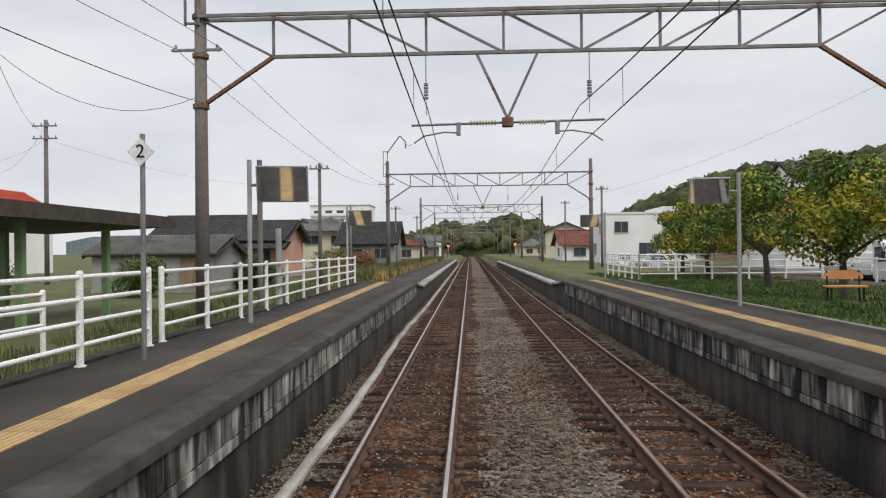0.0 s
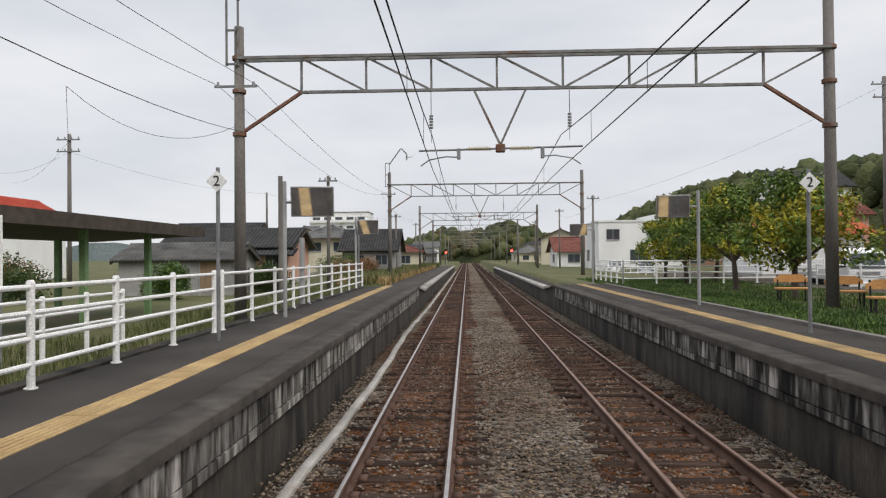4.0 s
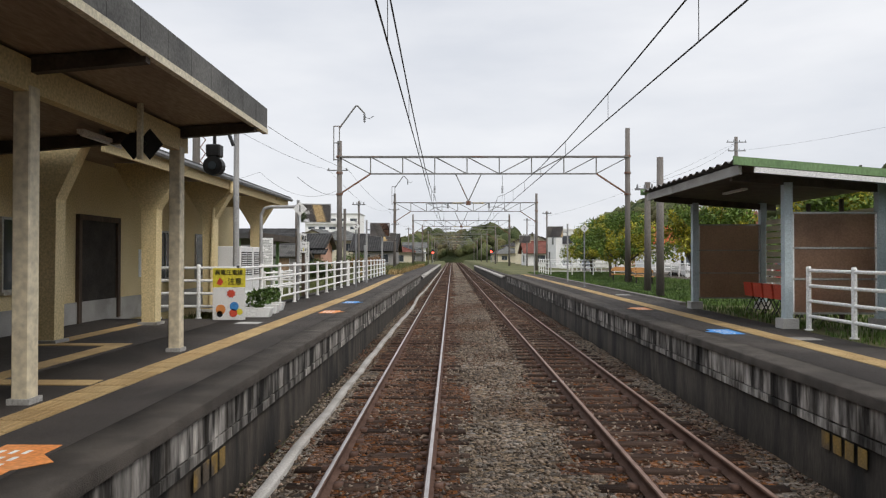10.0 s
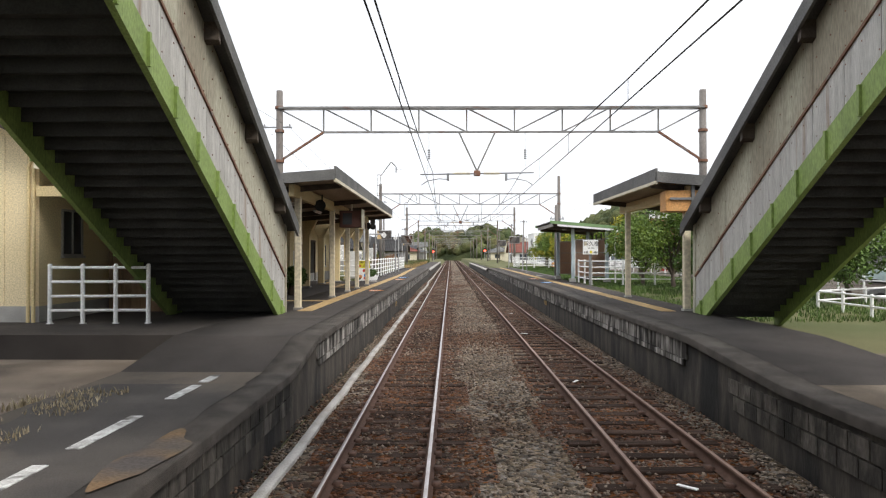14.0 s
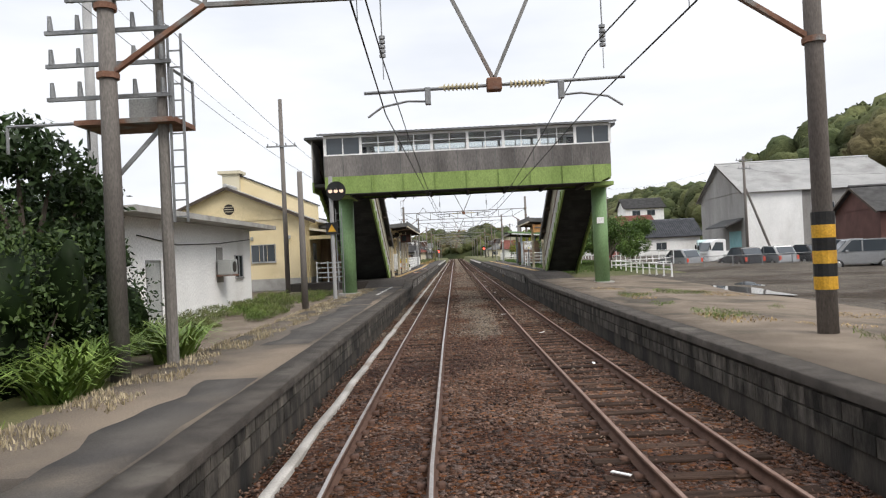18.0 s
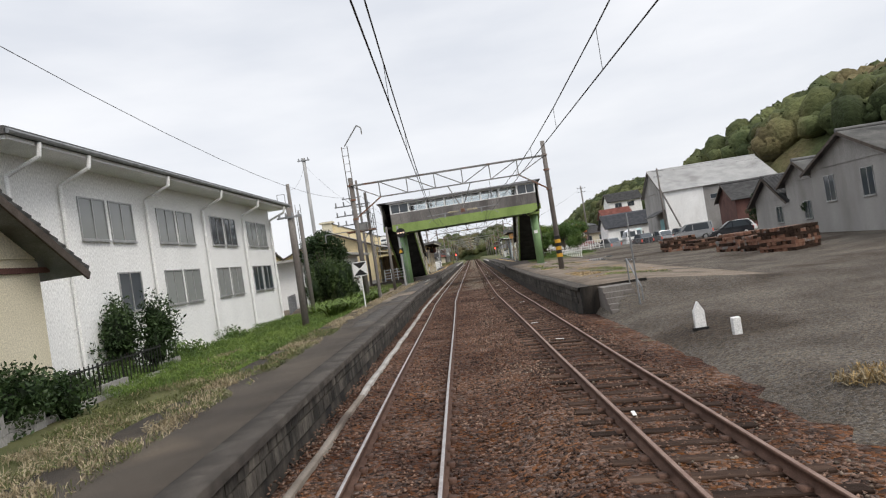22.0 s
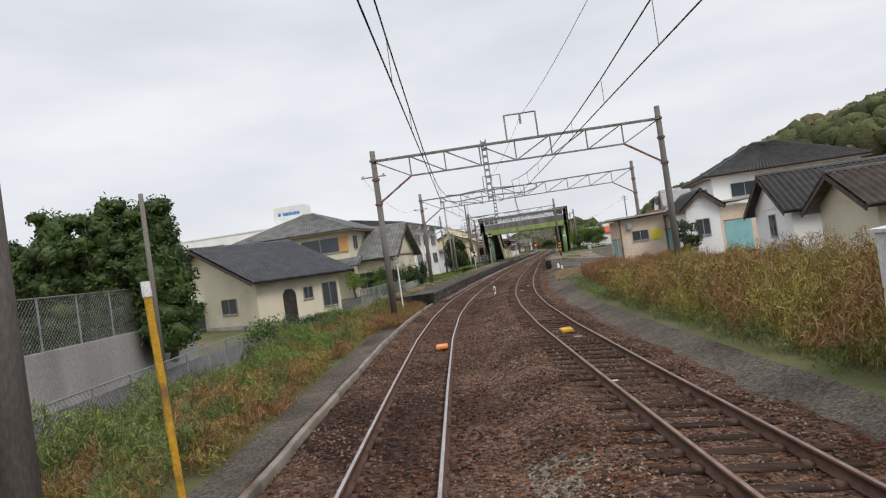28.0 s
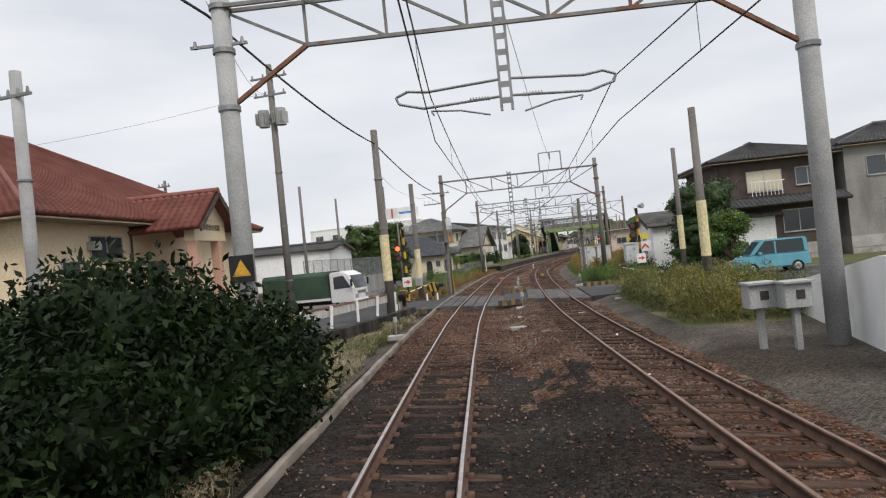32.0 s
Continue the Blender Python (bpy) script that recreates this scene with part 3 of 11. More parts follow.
def strand(points, r, n=5):
    """One unbroken round wire through the points."""
    b = bmesh.new()
    pts = [Vector(p) for p in points]
    rings = []
    for i, p in enumerate(pts):
        d = (pts[min(i + 1, len(pts) - 1)] - pts[max(i - 1, 0)]).normalized()
        u = d.cross(Vector((0, 0, 1)))
        u = u.normalized() if u.length > 1e-4 else Vector((1, 0, 0))
        w = d.cross(u)
        rings.append([b.verts.new(p + (u * math.cos(6.2832 * k / n) + w * math.sin(6.2832 * k / n)) * r) for k in range(n)])
    for p, q in zip(rings, rings[1:]):
        for k in range(n):
            b.faces.new((p[k], p[(k + 1) % n], q[(k + 1) % n], q[k]))
    b.faces.new(rings[0][::-1])
    b.faces.new(rings[-1])
    return b


# ---- the line: centre of the near track by y, its cant, and the gap to the far track ----
LINE_Y = [420, -60, -70, -78, -86, -94, -102, -110, -118, -126, -134, -142, -150, -158, -166, -174, -182, -190, -198, -206, -214, -222, -230, -260]
LINE_X = [0.000, 0.000, 0.046, 0.224, 0.372, 0.505, 0.674, 0.897, 1.157, 1.570, 2.250, 3.220, 4.390, 5.610, 6.942, 8.339, 9.895, 11.617, 13.399, 15.265, 17.209, 19.281, 21.481, 30.870]
CANT_Y = [420, -66, -74, -80, -86, -94, -101, -165, -206, -260]
CANT = [0, 0, 0.6, 1.4, 2.8, 4.0, 5.0, 5.0, 4.6, 4.5]


def xc(y):
    return np.interp(-np.asarray(y, float), -np.asarray(LINE_Y, float), LINE_X)


def cant(y):
    return np.radians(np.interp(-np.asarray(y, float), -np.asarray(CANT_Y, float), CANT))


def gap(y):
    return np.interp(-np.asarray(y, float), [-420, 105, 135, 165, 185, 206, 260], [3.53, 3.53, 3.82, 4.0, 4.12, 4.32, 4.5])


def heading(y):
    """Turn of the line about z, in radians, at y."""
    return math.atan2(-(float(xc(y + 2)) - float(xc(y - 2))), 4.0)


def at_line(y, off, z=0.0):
    """The point beside the near track's centre at y: off metres to the right, square to the line."""
    a = heading(y)
    return (float(xc(y)) + off * math.cos(a), y + off * math.sin(a), z)


def ribbon(ys, profile):
    """Vertices and quads of a strip along the line; profile(y) gives (off, z) pairs, equally many at each y."""
    rows = []
    for y in ys:
        a, x = heading(y), float(xc(y))
        c, s = math.cos(a), math.sin(a)
        rows.append([(x + o * c, y + o * s, z) for o, z in profile(y)])
    k, v = len(rows[0]), np.array(rows, dtype=float).reshape(-1, 3)
    i = np.arange(len(rows) - 1)[:, None] * k + np.arange(k - 1)[None, :]
    return v, np.stack([i, i + 1, i + k + 1, i + k], -1).reshape(-1, 4)

# ---- ground, ballast, tracks ----
def ground_z(off, y):
    """Height of the open ground by its distance from the near track."""
    bed = -0.32
    left_level = np.interp(-y, [-400, 46, 70, 95, 118, 128, 150, 172, 200, 400], [0.55, 0.55, 0.45, 0.35, 0.10, -0.30, -0.40, -0.25, -0.45, -0.5])
    right_level = np.interp(-y, [-400, 20, 40, 66, 84, 95, 120, 172, 200, 400], [0.92, 0.92, 0.55, 0.30, 0.05, -0.12, -0.10, -0.12, -0.1, -0.1])
    shelf = np.where((y < -36) & (y > -87), 0.70, right_level)
    right_level = shelf + np.clip((off - 7.6) / 5.4, 0, 1) * (right_level - shelf)
    t_left = np.clip((-1.9 - off) / 0.8, 0, 1)
    t_right = np.clip((off - 5.6) / 0.8, 0, 1)
    z = bed + t_left * (left_level - bed) + t_right * (right_level - bed)
    return z


NEAR_OFFS = np.array([-60, -40, -28, -20, -16, -12.4, -11.2, -8.4, -7.2, -6.2, -5, -4, -3.2, -2.7, -2.3, -1.9, -1.3, 0, 1.8, 3.5, 5.0, 5.6, 6.0, 6.4, 7, 8, 9.5, 12, 15, 19, 24, 30, 40, 60], float)
FAR_OFFS = np.array([90, 150, 300, 700, 1600, 4000], float)
offs = np.r_[-FAR_OFFS[::-1], NEAR_OFFS, FAR_OFFS]
gys = np.r_[-4000, -1500, -700, -420, np.arange(-300, 301, 3.0), 420, 700, 1500, 4000]
gv = []
for gy in gys:
    xx = float(xc(max(min(gy, 400), -258))) + offs
    zz = ground_z(offs, np.full_like(offs, gy))
    gv.append(np.c_[xx, np.full_like(offs, gy), zz])
gv = np.concatenate(gv)
gk = len(offs)
gi = np.arange(len(gys) - 1)[:, None] * gk + np.arange(gk - 1)[None, :]
gf = np.stack([gi, gi + 1, gi + gk + 1, gi + gk], -1).reshape(-1, 4)
ground = mesh_np("ground", gv, gf, M["ground"], "grassy ground with bare patches, reaching the hills", "ground", "structure")
fo = np.tile((offs[:-1] + offs[1:]) / 2, len(gys) - 1)
fy = np.repeat((gys[:-1] + gys[1:]) / 2, gk - 1)
pick = np.zeros(len(gf), np.int32)
pick[(fo > 5) & (fo < 60) & (fy < -36) & (fy > -126)] = 1
pick[(fo > 4.9) & (fo < 6.6) & (fy < -84)] = 1
pick[(fo > -3) & (fo < -1.2) & (fy < -126)] = 1
pick[(fo > 5) & (fo < 13) & (fy < -36) & (fy > -85)] = 3
pick[(fo < -3.6) & (fo > -16) & (fy < -34) & (fy > -66)] = 3
pick[(fo < -8.4) & (fo > -11.2) & (fy < -96) & (fy > -200)] = 2
pick[(fo > 15) & (fo < 60) & (fy > -36) & (fy < 60)] = 1
pick[(fo > 5) & (fo < 11) & (fy < -186) & (fy > -215)] = 1
pick[(fo < -11.2) & (fo > -30) & (fy < -136) & (fy > -166)] = 1
for extra in ("yard", "road", "soil"):
    ground.data.materials.append(M[extra])
ground.data.polygons.foreach_set("material_index", pick)


def bed_z(off, y):
    """Top of the ballast: canted with each track, level between."""
    th, g = float(cant(y)), float(gap(y))
    z1 = -0.163 - math.tan(th) * max(-1.6, min(1.6, off))
    z2 = -0.178 - math.tan(th) * max(-1.6, min(1.6, off - g))
    t = max(0.0, min(1.0, (off - g / 2 + 0.5) / 1.0))
    return z1 * (1 - t) + z2 * t


def bed_profile(y):
    g = float(gap(y))
    station = y > -122
    left = [-2.35, -1.5] if not station else [-1.64, -1.5]
    right = [g + 1.75, g + 2.6] if y < -84 else [g + 1.5, g + 1.68]
    os = [left[0], left[1]] + list(np.linspace(-1.25, g + 1.25, 26)) + right
    out = []
    for k, o in enumerate(os):
        z = bed_z(o, y) + 0.03 * noise.noise(Vector((o * 1.3, y * 1.1, 0))) + 0.02 * noise.noise(Vector((o * 5, y * 5, 3)))
        if k == 0 or k == len(os) - 1:
            z = -0.36
        out.append((o, z))
    return out


bv, bf = ribbon(np.arange(-232, 200.1, 0.5), bed_profile)
ballast = mesh_np("ballast_bed", bv, bf, M["ballast"], "rust-stained stone ballast under the two tracks", "ballast", "structure")
# the stones under the rails are browner than those between the tracks
ballast.data.materials.append(M["ballast_rust"])
mid = bv[bf].mean(axis=1)
mo = mid[:, 0] - xc(mid[:, 1])
mix_ = np.array([noise.noise(Vector((p[0] * 1.1, p[1] * 0.35, 0))) + 0.6 * noise.noise(Vector((p[0] * 4, p[1] * 3, 5))) for p in mid])
brown = np.minimum(np.abs(mo), np.abs(mo - gap(mid[:, 1]))) < 0.95 + 0.5 * mix_ + np.interp(-mid[:, 1], [30, 60, 170, 200], [0, 0.45, 0.3, -0.1])
# beyond about y -191 the near-track side takes the darker stone
dark_run = (mid[:, 1] + 6 * mix_ < -191) & (mo < gap(mid[:, 1]) - 0.9 + 0.8 * mix_)
ballast.data.materials.append(M["ballast_dark"])
ballast.data.materials.append(M["ballast_brown"])
# beyond the bridge all the stone is red-brown
far_brown = (mid[:, 1] + 5 * mix_ < -57) & (mix_ < 0.55 - np.where(mo > 1.5, np.interp(-mid[:, 1], [150, 178, 189], [0, 0.45, 0.0]), 0))
kinds = np.where(far_brown, 3, brown.astype(np.int32))
ballast.data.polygons.foreach_set("material_index", np.where(dark_run, 2, kinds).astype(np.int32))
bv, bf = ribbon(np.arange(200, 420.1, 4), bed_profile)
mesh_np("ballast_bed_far", bv, bf, M["ballast"], "rust-stained stone ballast under the two tracks", "ballast", "structure")


def rail_profile(x, z):
    return [(x - 0.064, z - 0.153), (x - 0.064, z - 0.142), (x - 0.012, z - 0.125), (x - 0.009, z - 0.045), (x - 0.033, z - 0.036), (x - 0.033, z - 0.006),
            (x - 0.022, z), (x + 0.022, z), (x + 0.033, z - 0.006), (x + 0.033, z - 0.036), (x + 0.009, z - 0.045), (x + 0.012, z - 0.125), (x + 0.064, z - 0.142), (x + 0.064, z - 0.153)]


def rail(name, track, centre, side, worn):
    """One rail: web and foot, with a worn running surface."""
    def prof(y):
        th = float(cant(y))
        return rail_profile(centre(y) + side * 0.566 * math.cos(th), -side * 0.566 * math.sin(th))
    ys = np.r_[np.arange(-232, -60, 1.5), np.arange(-60, 420.1, 20)]
    v, f = ribbon(ys, prof)
    ob = mesh_np(name, v, f, M["rust"], parent=track)
    ob.data.materials.append(worn)
    tops = np.arange(len(f)) % 13 == 6
    ob.data.polygons.foreach_set("material_index", tops.astype(np.int32))
    return ob


SLEEPER = boxed(-1.05, 1.05, -0.105, 0.105, -0.30, -0.153, bevel=0.012)
sleeper_mesh = mesh_of(SLEEPER, "sleeper", M["sleeper"])
CLIP = [(cs * 0.566 + cd * 0.108, cd) for cs in (-1, 1) for cd in (-1, 1)]
rng = random.Random(4)
tracks = []
for name, centre, worn in (("near_track", lambda y: 0.0, M["railtop"]), ("far_track", lambda y: float(gap(y)), M["railtop_rusty"])):
    track = thing("railway_track", "narrow-gauge track of two rusty rails on wooden sleepers", "railway track", "the two tracks", "structure")
    tracks.append(track)
    rail("rail", track, centre, -1, worn)
    rail("rail", track, centre, 1, worn)
    y, count, rest_v, rest_f, clip_v, clip_f = 300.0, 0, [], [], [], []
    while y > -228:
        y -= 0.607
        j = rng.uniform(-0.02, 0.02)
        m = Matrix.Translation(at_line(y, centre(y) + j, rng.uniform(-0.012, 0.006))) @ Euler((0, float(cant(y)), heading(y) + rng.uniform(-0.02, 0.02))).to_matrix().to_4x4()
        near = -200 < y < -20
        # on the curve the stone of the near track lies over its sleepers
        if centre(y) < 1 and -186 < y < -62:
            m = Matrix.Translation((0, 0, -0.022)) @ m
        if -230 < y < 40:
            lift = 0.022 if centre(y) < 1 and -186 < y < -62 else 0.0
            for cx_, _ in CLIP:
                base = len(clip_v)
                clip_v += [tuple(m @ Vector((cx_ + dx, dy, dz + lift))) for dz in (-0.17, -0.118) for dx, dy in ((-0.05, -0.07), (0.05, -0.07), (0.05, 0.07), (-0.05, 0.07))]
                clip_f += [[base + i for i in q] for q in ((4, 5, 6, 7), (0, 1, 5, 4), (1, 2, 6, 5), (2, 3, 7, 6), (3, 0, 4, 7))]
        if near and count < 300:
            count += 1
            s = new("sleeper", sleeper_mesh)
            s.parent, s.matrix_basis = track, m
        else:
            base = len(rest_v)
            rest_v += [tuple(m @ Vector(p)) for p in ((-1.05, -0.105, -0.3), (1.05, -0.105, -0.3), (1.05, 0.105, -0.3), (-1.05, 0.105, -0.3), (-1.05, -0.105, -0.153), (1.05, -0.105, -0.153), (1.05, 0.105, -0.153), (-1.05, 0.105, -0.153))]
            rest_f += [[base + i for i in q] for q in ((4, 5, 6, 7), (0, 1, 5, 4), (1, 2, 6, 5), (2, 3, 7, 6), (3, 0, 4, 7))]
    mesh_np("rail_fastenings", clip_v, clip_f, M["rust"], kind="stuff", parent=track)
    mesh_np("sleepers", rest_v, rest_f, M["sleeper"], kind="stuff", parent=track)


def cable_trough():
    """A low concrete cable duct with loose lids beside the near track."""
    def prof(y):
        o = -1.22 if y > -122 else -1.75
        o += 0.10 * math.sin(y * 0.23) * math.exp(-((y - 14) / 12) ** 2) + 0.015 * math.sin(y * 1.7)
        z = bed_z(o, y)
        w = 0.07 if y > -95 else 0.055
        return [(o - w, z - 0.08), (o - w, z + 0.05), (o - w + 0.005, z + 0.06), (o + w - 0.005, z + 0.06), (o + w, z + 0.05), (o + w, z - 0.08)]
    v, f = ribbon(np.arange(-95, 120, 1.0), prof)
    mesh_np("cable_trough", v, f, M["trough"], "pale concrete cable trough running beside the near track", "cable trough", "structure")
    v, f = ribbon(np.arange(-226, -94.9, 1.0), prof)
    mesh_np("cable_trough_old", v, f, M["trough_old"], "old grey cable trough running beside the near track", "cable trough", "structure")


cable_trough()


# ---- platforms ----
def platform(name, label, side, stretches, back):
    """side -1: left of the near track; +1: right of the far track. stretches: (y0, y1, height0, height1)."""
    top = thing(name, label, "platform", "", "structure")
    for y0, y1, h0, h1, mat_top, *edge_mat in stretches:
        n = max(2, int(abs(y1 - y0) / 2))
        ys = np.linspace(y0, y1, n)

        def edge(y):
            return -1.63 if side < 0 else float(gap(y)) + 1.64

        def height(y):
            return h0 + (h1 - h0) * (y - y0) / (y1 - y0)
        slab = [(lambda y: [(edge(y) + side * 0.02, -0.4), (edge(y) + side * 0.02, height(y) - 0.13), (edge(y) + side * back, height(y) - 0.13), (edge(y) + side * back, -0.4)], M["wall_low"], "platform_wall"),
                (lambda y: [(edge(y) - side * 0.06, height(y) - 0.13), (edge(y) - side * 0.06, height(y) - 0.015), (edge(y) - side * 0.045, height(y)), (edge(y) + side * 0.42, height(y)), (edge(y) + side * 0.42, height(y) - 0.13)], edge_mat[0] if edge_mat else M["coping"], "coping"),
                (lambda y: [(edge(y) + side * 0.42, height(y) - 0.1), (edge(y) + side * 0.42, height(y) + 0.004), (edge(y) + side * back, height(y) + 0.004), (edge(y) + side * back, height(y) - 0.3)], mat_top, "platform_surface")]
        for prof, mat_, nm in slab:
            v, f = ribbon(ys, prof)
            if side > 0:
                f = f[:, ::-1]
            mesh_np(nm, v, f[:, ::-1] if side < 0 and nm == "none" else f, mat_, parent=top)
        # end faces
        for ye in (y0, y1):
            e = bmesh.new()
            o0, o1 = edge(ye), edge(ye) + side * back
            q = [at_line(ye, o0 + side * 0.021, -0.4), at_line(ye, o1, -0.4), at_line(ye, o1, height(ye) - 0.005), at_line(ye, o0 + side * 0.021, height(ye) - 0.005)]
            e.faces.new([e.verts.new(p) for p in q])
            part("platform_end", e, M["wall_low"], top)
    return top


left_platform = platform("left_platform", "long asphalt platform with stained block face beside the near track", -1,
                         [(130, 33, 0.70, 0.70, M["asphalt"], M["coping_pale"]), (33, 29, 0.70, 1.0, M["asphalt"], M["coping_pale"]), (29, -36.5, 1.0, 1.0, M["asphalt"]), (-36.5, -38.5, 1.0, 0.68, M["asphalt"]), (-38.5, -72, 0.68, 0.656, M["old_asphalt"]), (-72, -124, 0.656, 0.62, M["older_asphalt"])], 2.6)
right_platform = platform("right_platform", "long asphalt platform with stained block face beside the far track", 1,
                          [(110, 34, 0.70, 0.70, M["asphalt"], M["coping_pale"]), (34, 30, 0.70, 1.0, M["asphalt"], M["coping_pale"]), (30, -36.5, 1.0, 1.0, M["asphalt"]), (-36.5, -40, 1.0, 0.78, M["asphalt"]), (-40, -84.4, 0.78, 0.72, M["soil"])], 2.4)

# newer asphalt patches on the old platform
for pa, pb, oa, ob_ in ((-63.5, -52.5, -2.15, -3.1), (-52.3, -45.0, -2.3, -3.9), (-45, -39.5, -2.0, -4.0), (-74, -67.5, -2.1, -2.9), (-86, -76, -2.1, -2.9)):
    def patch_profile(y, oa=oa, ob_=ob_):
        h = 0.68 - 0.06 * (-38.5 - y) / 85.5 + 0.010
        w = 0.10 * math.sin(y * 1.9) + 0.05 * math.sin(y * 5.1)
        return [(ob_ + w, h - 0.02), (ob_ + w, h), (oa + w * 0.3, h), (oa + w * 0.3, h - 0.02)]
    v_, f_ = ribbon(np.linspace(pb, pa, 24)[::-1], patch_profile)
    mesh_np("asphalt_patch", v_, f_, M["asphalt_patch"], parent=left_platform)

# ---- overhead line ----
def portal_mast(parent, x, z0, z1, pale=False):
    r0, r1 = (0.22, 0.19) if pale else (0.17, 0.13)
    return part("mast", tubed((x, 0, z0), (x, 0, z1), r0, r1, 14), M["concrete_light" if pale else "concrete_dark"], parent, "pale concrete mast" if pale else "stained concrete mast", True)


def portal(y, xl, xr, chord, depth=0.95, top_l=1.0, top_r=1.0, foot_l=0.3, foot_r=0.5, hanger="v", ix=None, cantil=True, frame_off=0.0, label="grey steel lattice portal on concrete masts over both tracks", turn=0.0, x=0.0, pale=False):
    """A lattice beam on two masts, with braces and, under it, the hanger of the contact wires."""
    t = thing("overhead_line_portal", label, "catenary portal", "overhead line portals", at=(x, y, 0), turn=turn)
    for x, z0, top in ((xl, foot_l, top_l), (xr, foot_r, top_r)):
        portal_mast(t, x, z0, chord + top, pale)
        for dz in (0.02, -depth + 0.05, -2.1):
            part("mast_band", tubed((x, 0, chord + dz - 0.05), (x, 0, chord + dz + 0.05), 0.235 if pale else 0.19, n=12), M["steel" if pale else "rusty_steel"], t)
    lo = chord - depth
    ch = bmesh.new()
    beam(ch, (xl, -0.16, chord), (xr, -0.16, chord), 0.075, 0.075)
    beam(ch, (xl, 0.16, chord), (xr, 0.16, chord), 0.075, 0.075)
    part("top_chord", ch, M["portal"], t)
    ch = bmesh.new()
    inset = 1.75
    beam(ch, (xl + inset, 0, lo), (xr - inset, 0, lo), 0.09, 0.075)
    part("bottom_chord", ch, M["portal"], t)
    n = max(4, round((xr - xl - 2 * inset) / 1.78))
    xs = np.linspace(xl + inset, xr - inset, n + 1)
    d = bmesh.new()
    for i, x in enumerate(xs):
        beam(d, (x, 0, lo), (x, 0, chord), 0.06, 0.06)
        if i < n:
            falls = i < (n + 1) // 2
            beam(d, (x, 0.0, chord if falls else lo), (xs[i + 1], 0.0, lo if falls else chord), 0.055, 0.055)
    beam(d, (xl, 0, chord - 0.03), (xl + inset, 0, lo), 0.055, 0.055)
    beam(d, (xr, 0, chord - 0.03), (xr - inset, 0, lo), 0.055, 0.055)
    part("lattice", d, M["portal"], t)
    for x, s in ((xl, 1), (xr, -1)):
        part("brace", beam(bmesh.new(), (x, 0, chord - 2.1), (x + s * inset, 0, lo), 0.10, 0.08), M["rusty_steel"], t, "rust-marked diagonal brace")
    if ix is None:
        ix = (xl + xr) / 2
    if hanger == "v":
        v = bmesh.new()
        zb = chord - 2.5
        beam(v, (ix - 0.72, 0, lo), (ix, 0, zb), 0.07, 0.06)
        beam(v, (ix + 0.72, 0, lo), (ix, 0, zb), 0.07, 0.06)
        part("v_hanger", v, M["portal"], t)
        part("cross_pipe", pipe(bmesh.new(), [(ix - 2.25, 0, zb - 0.13), (ix + 2.25, 0, zb - 0.06)], 0.03), M["steel"], t)
        part("hub", boxed(ix - 0.13, ix + 0.13, -0.1, 0.1, zb - 0.2, zb + 0.02, bevel=0.02), M["rusty_steel"], t, "rusty clamp under the hanger")
        for s in (-1, 1):
            ins = tubed((ix + s * 0.2, 0, zb - 0.095), (ix + s * 0.95, 0, zb - 0.095), 0.025)
            for k in range(9):
                x0 = ix + s * (0.28 + k * 0.07)
                tube(ins, (x0, 0, zb - 0.095), (x0 + s * 0.035, 0, zb - 0.095), 0.07, 0.045, n=10)
            part("insulator", ins, M["insulator"], t, "cream ribbed insulator")
        for s in (-1, 1):
            a = bmesh.new()
            x0 = ix + s * 1.15
            box(a, x0 - 0.05, x0 + 0.05, -0.05, 0.05, zb - 0.38, zb - 0.08, bevel=0.01)
            pipe(a, [(x0, 0, zb - 0.32), (x0 + s * 0.35, 0, zb - 0.3), (x0 + s * 0.8, 0, zb - 0.38), (x0 + s * 1.05, 0, zb - 0.55)], 0.02)
            part("steady_arm", a, M["steel"], t)
        for x0 in (ix - 1.9, ix + 1.9):
            dr = bmesh.new()
            pipe(dr, [(x0, 0, lo), (x0, 0, lo - 0.7)], 0.012)
            for k in range(5):
                tube(dr, (x0, 0, lo - 0.7 - 0.08 * k), (x0, 0, lo - 0.75 - 0.08 * k), 0.055, n=8)
            pipe(dr, [(x0, 0, lo - 1.1), (x0, 0, zb + 0.1)], 0.008)
            part("suspension_insulator", dr, M["steel"], t)
    elif hanger == "pole":
        zb = chord - 2.75
        v = bmesh.new()
        for s in (-1, 1):
            beam(v, (ix + s * 0.11, 0, zb), (ix + s * 0.11, 0, chord + 0.25), 0.055, 0.05)
        for k in range(9):
            z0 = zb + 0.15 + k * 0.33
            box(v, ix - 0.11, ix + 0.11, -0.012, 0.012, z0, z0 + 0.12)
        part("hanger_post", v, M["steel"], t)
        for s in (-1, 1):
            a = bmesh.new()
            pipe(a, [(ix + s * 0.12, 0, zb + 0.65), (ix + s * 1.6, 0, zb + 0.55), (ix + s * 2.0, 0, zb + 0.60), (ix + s * 2.25, 0, zb + 0.50), (ix + s * 2.2, 0, zb + 0.36), (ix + s * 1.7, 0, zb + 0.22), (ix + s * 0.12, 0, zb + 0.30)], 0.03)
            arm = part("cantilever_arm", a, M["steel"], t, "looped galvanised cantilever arm")
            i_ = bmesh.new()
            for k in range(7):
                x0 = ix + s * (0.35 + k * 0.06)
                tube(i_, (x0, 0, zb + 0.295), (x0 + s * 0.03, 0, zb + 0.29), 0.055, 0.04, n=8)
            part("insulator", i_, M["grey_box"], arm)
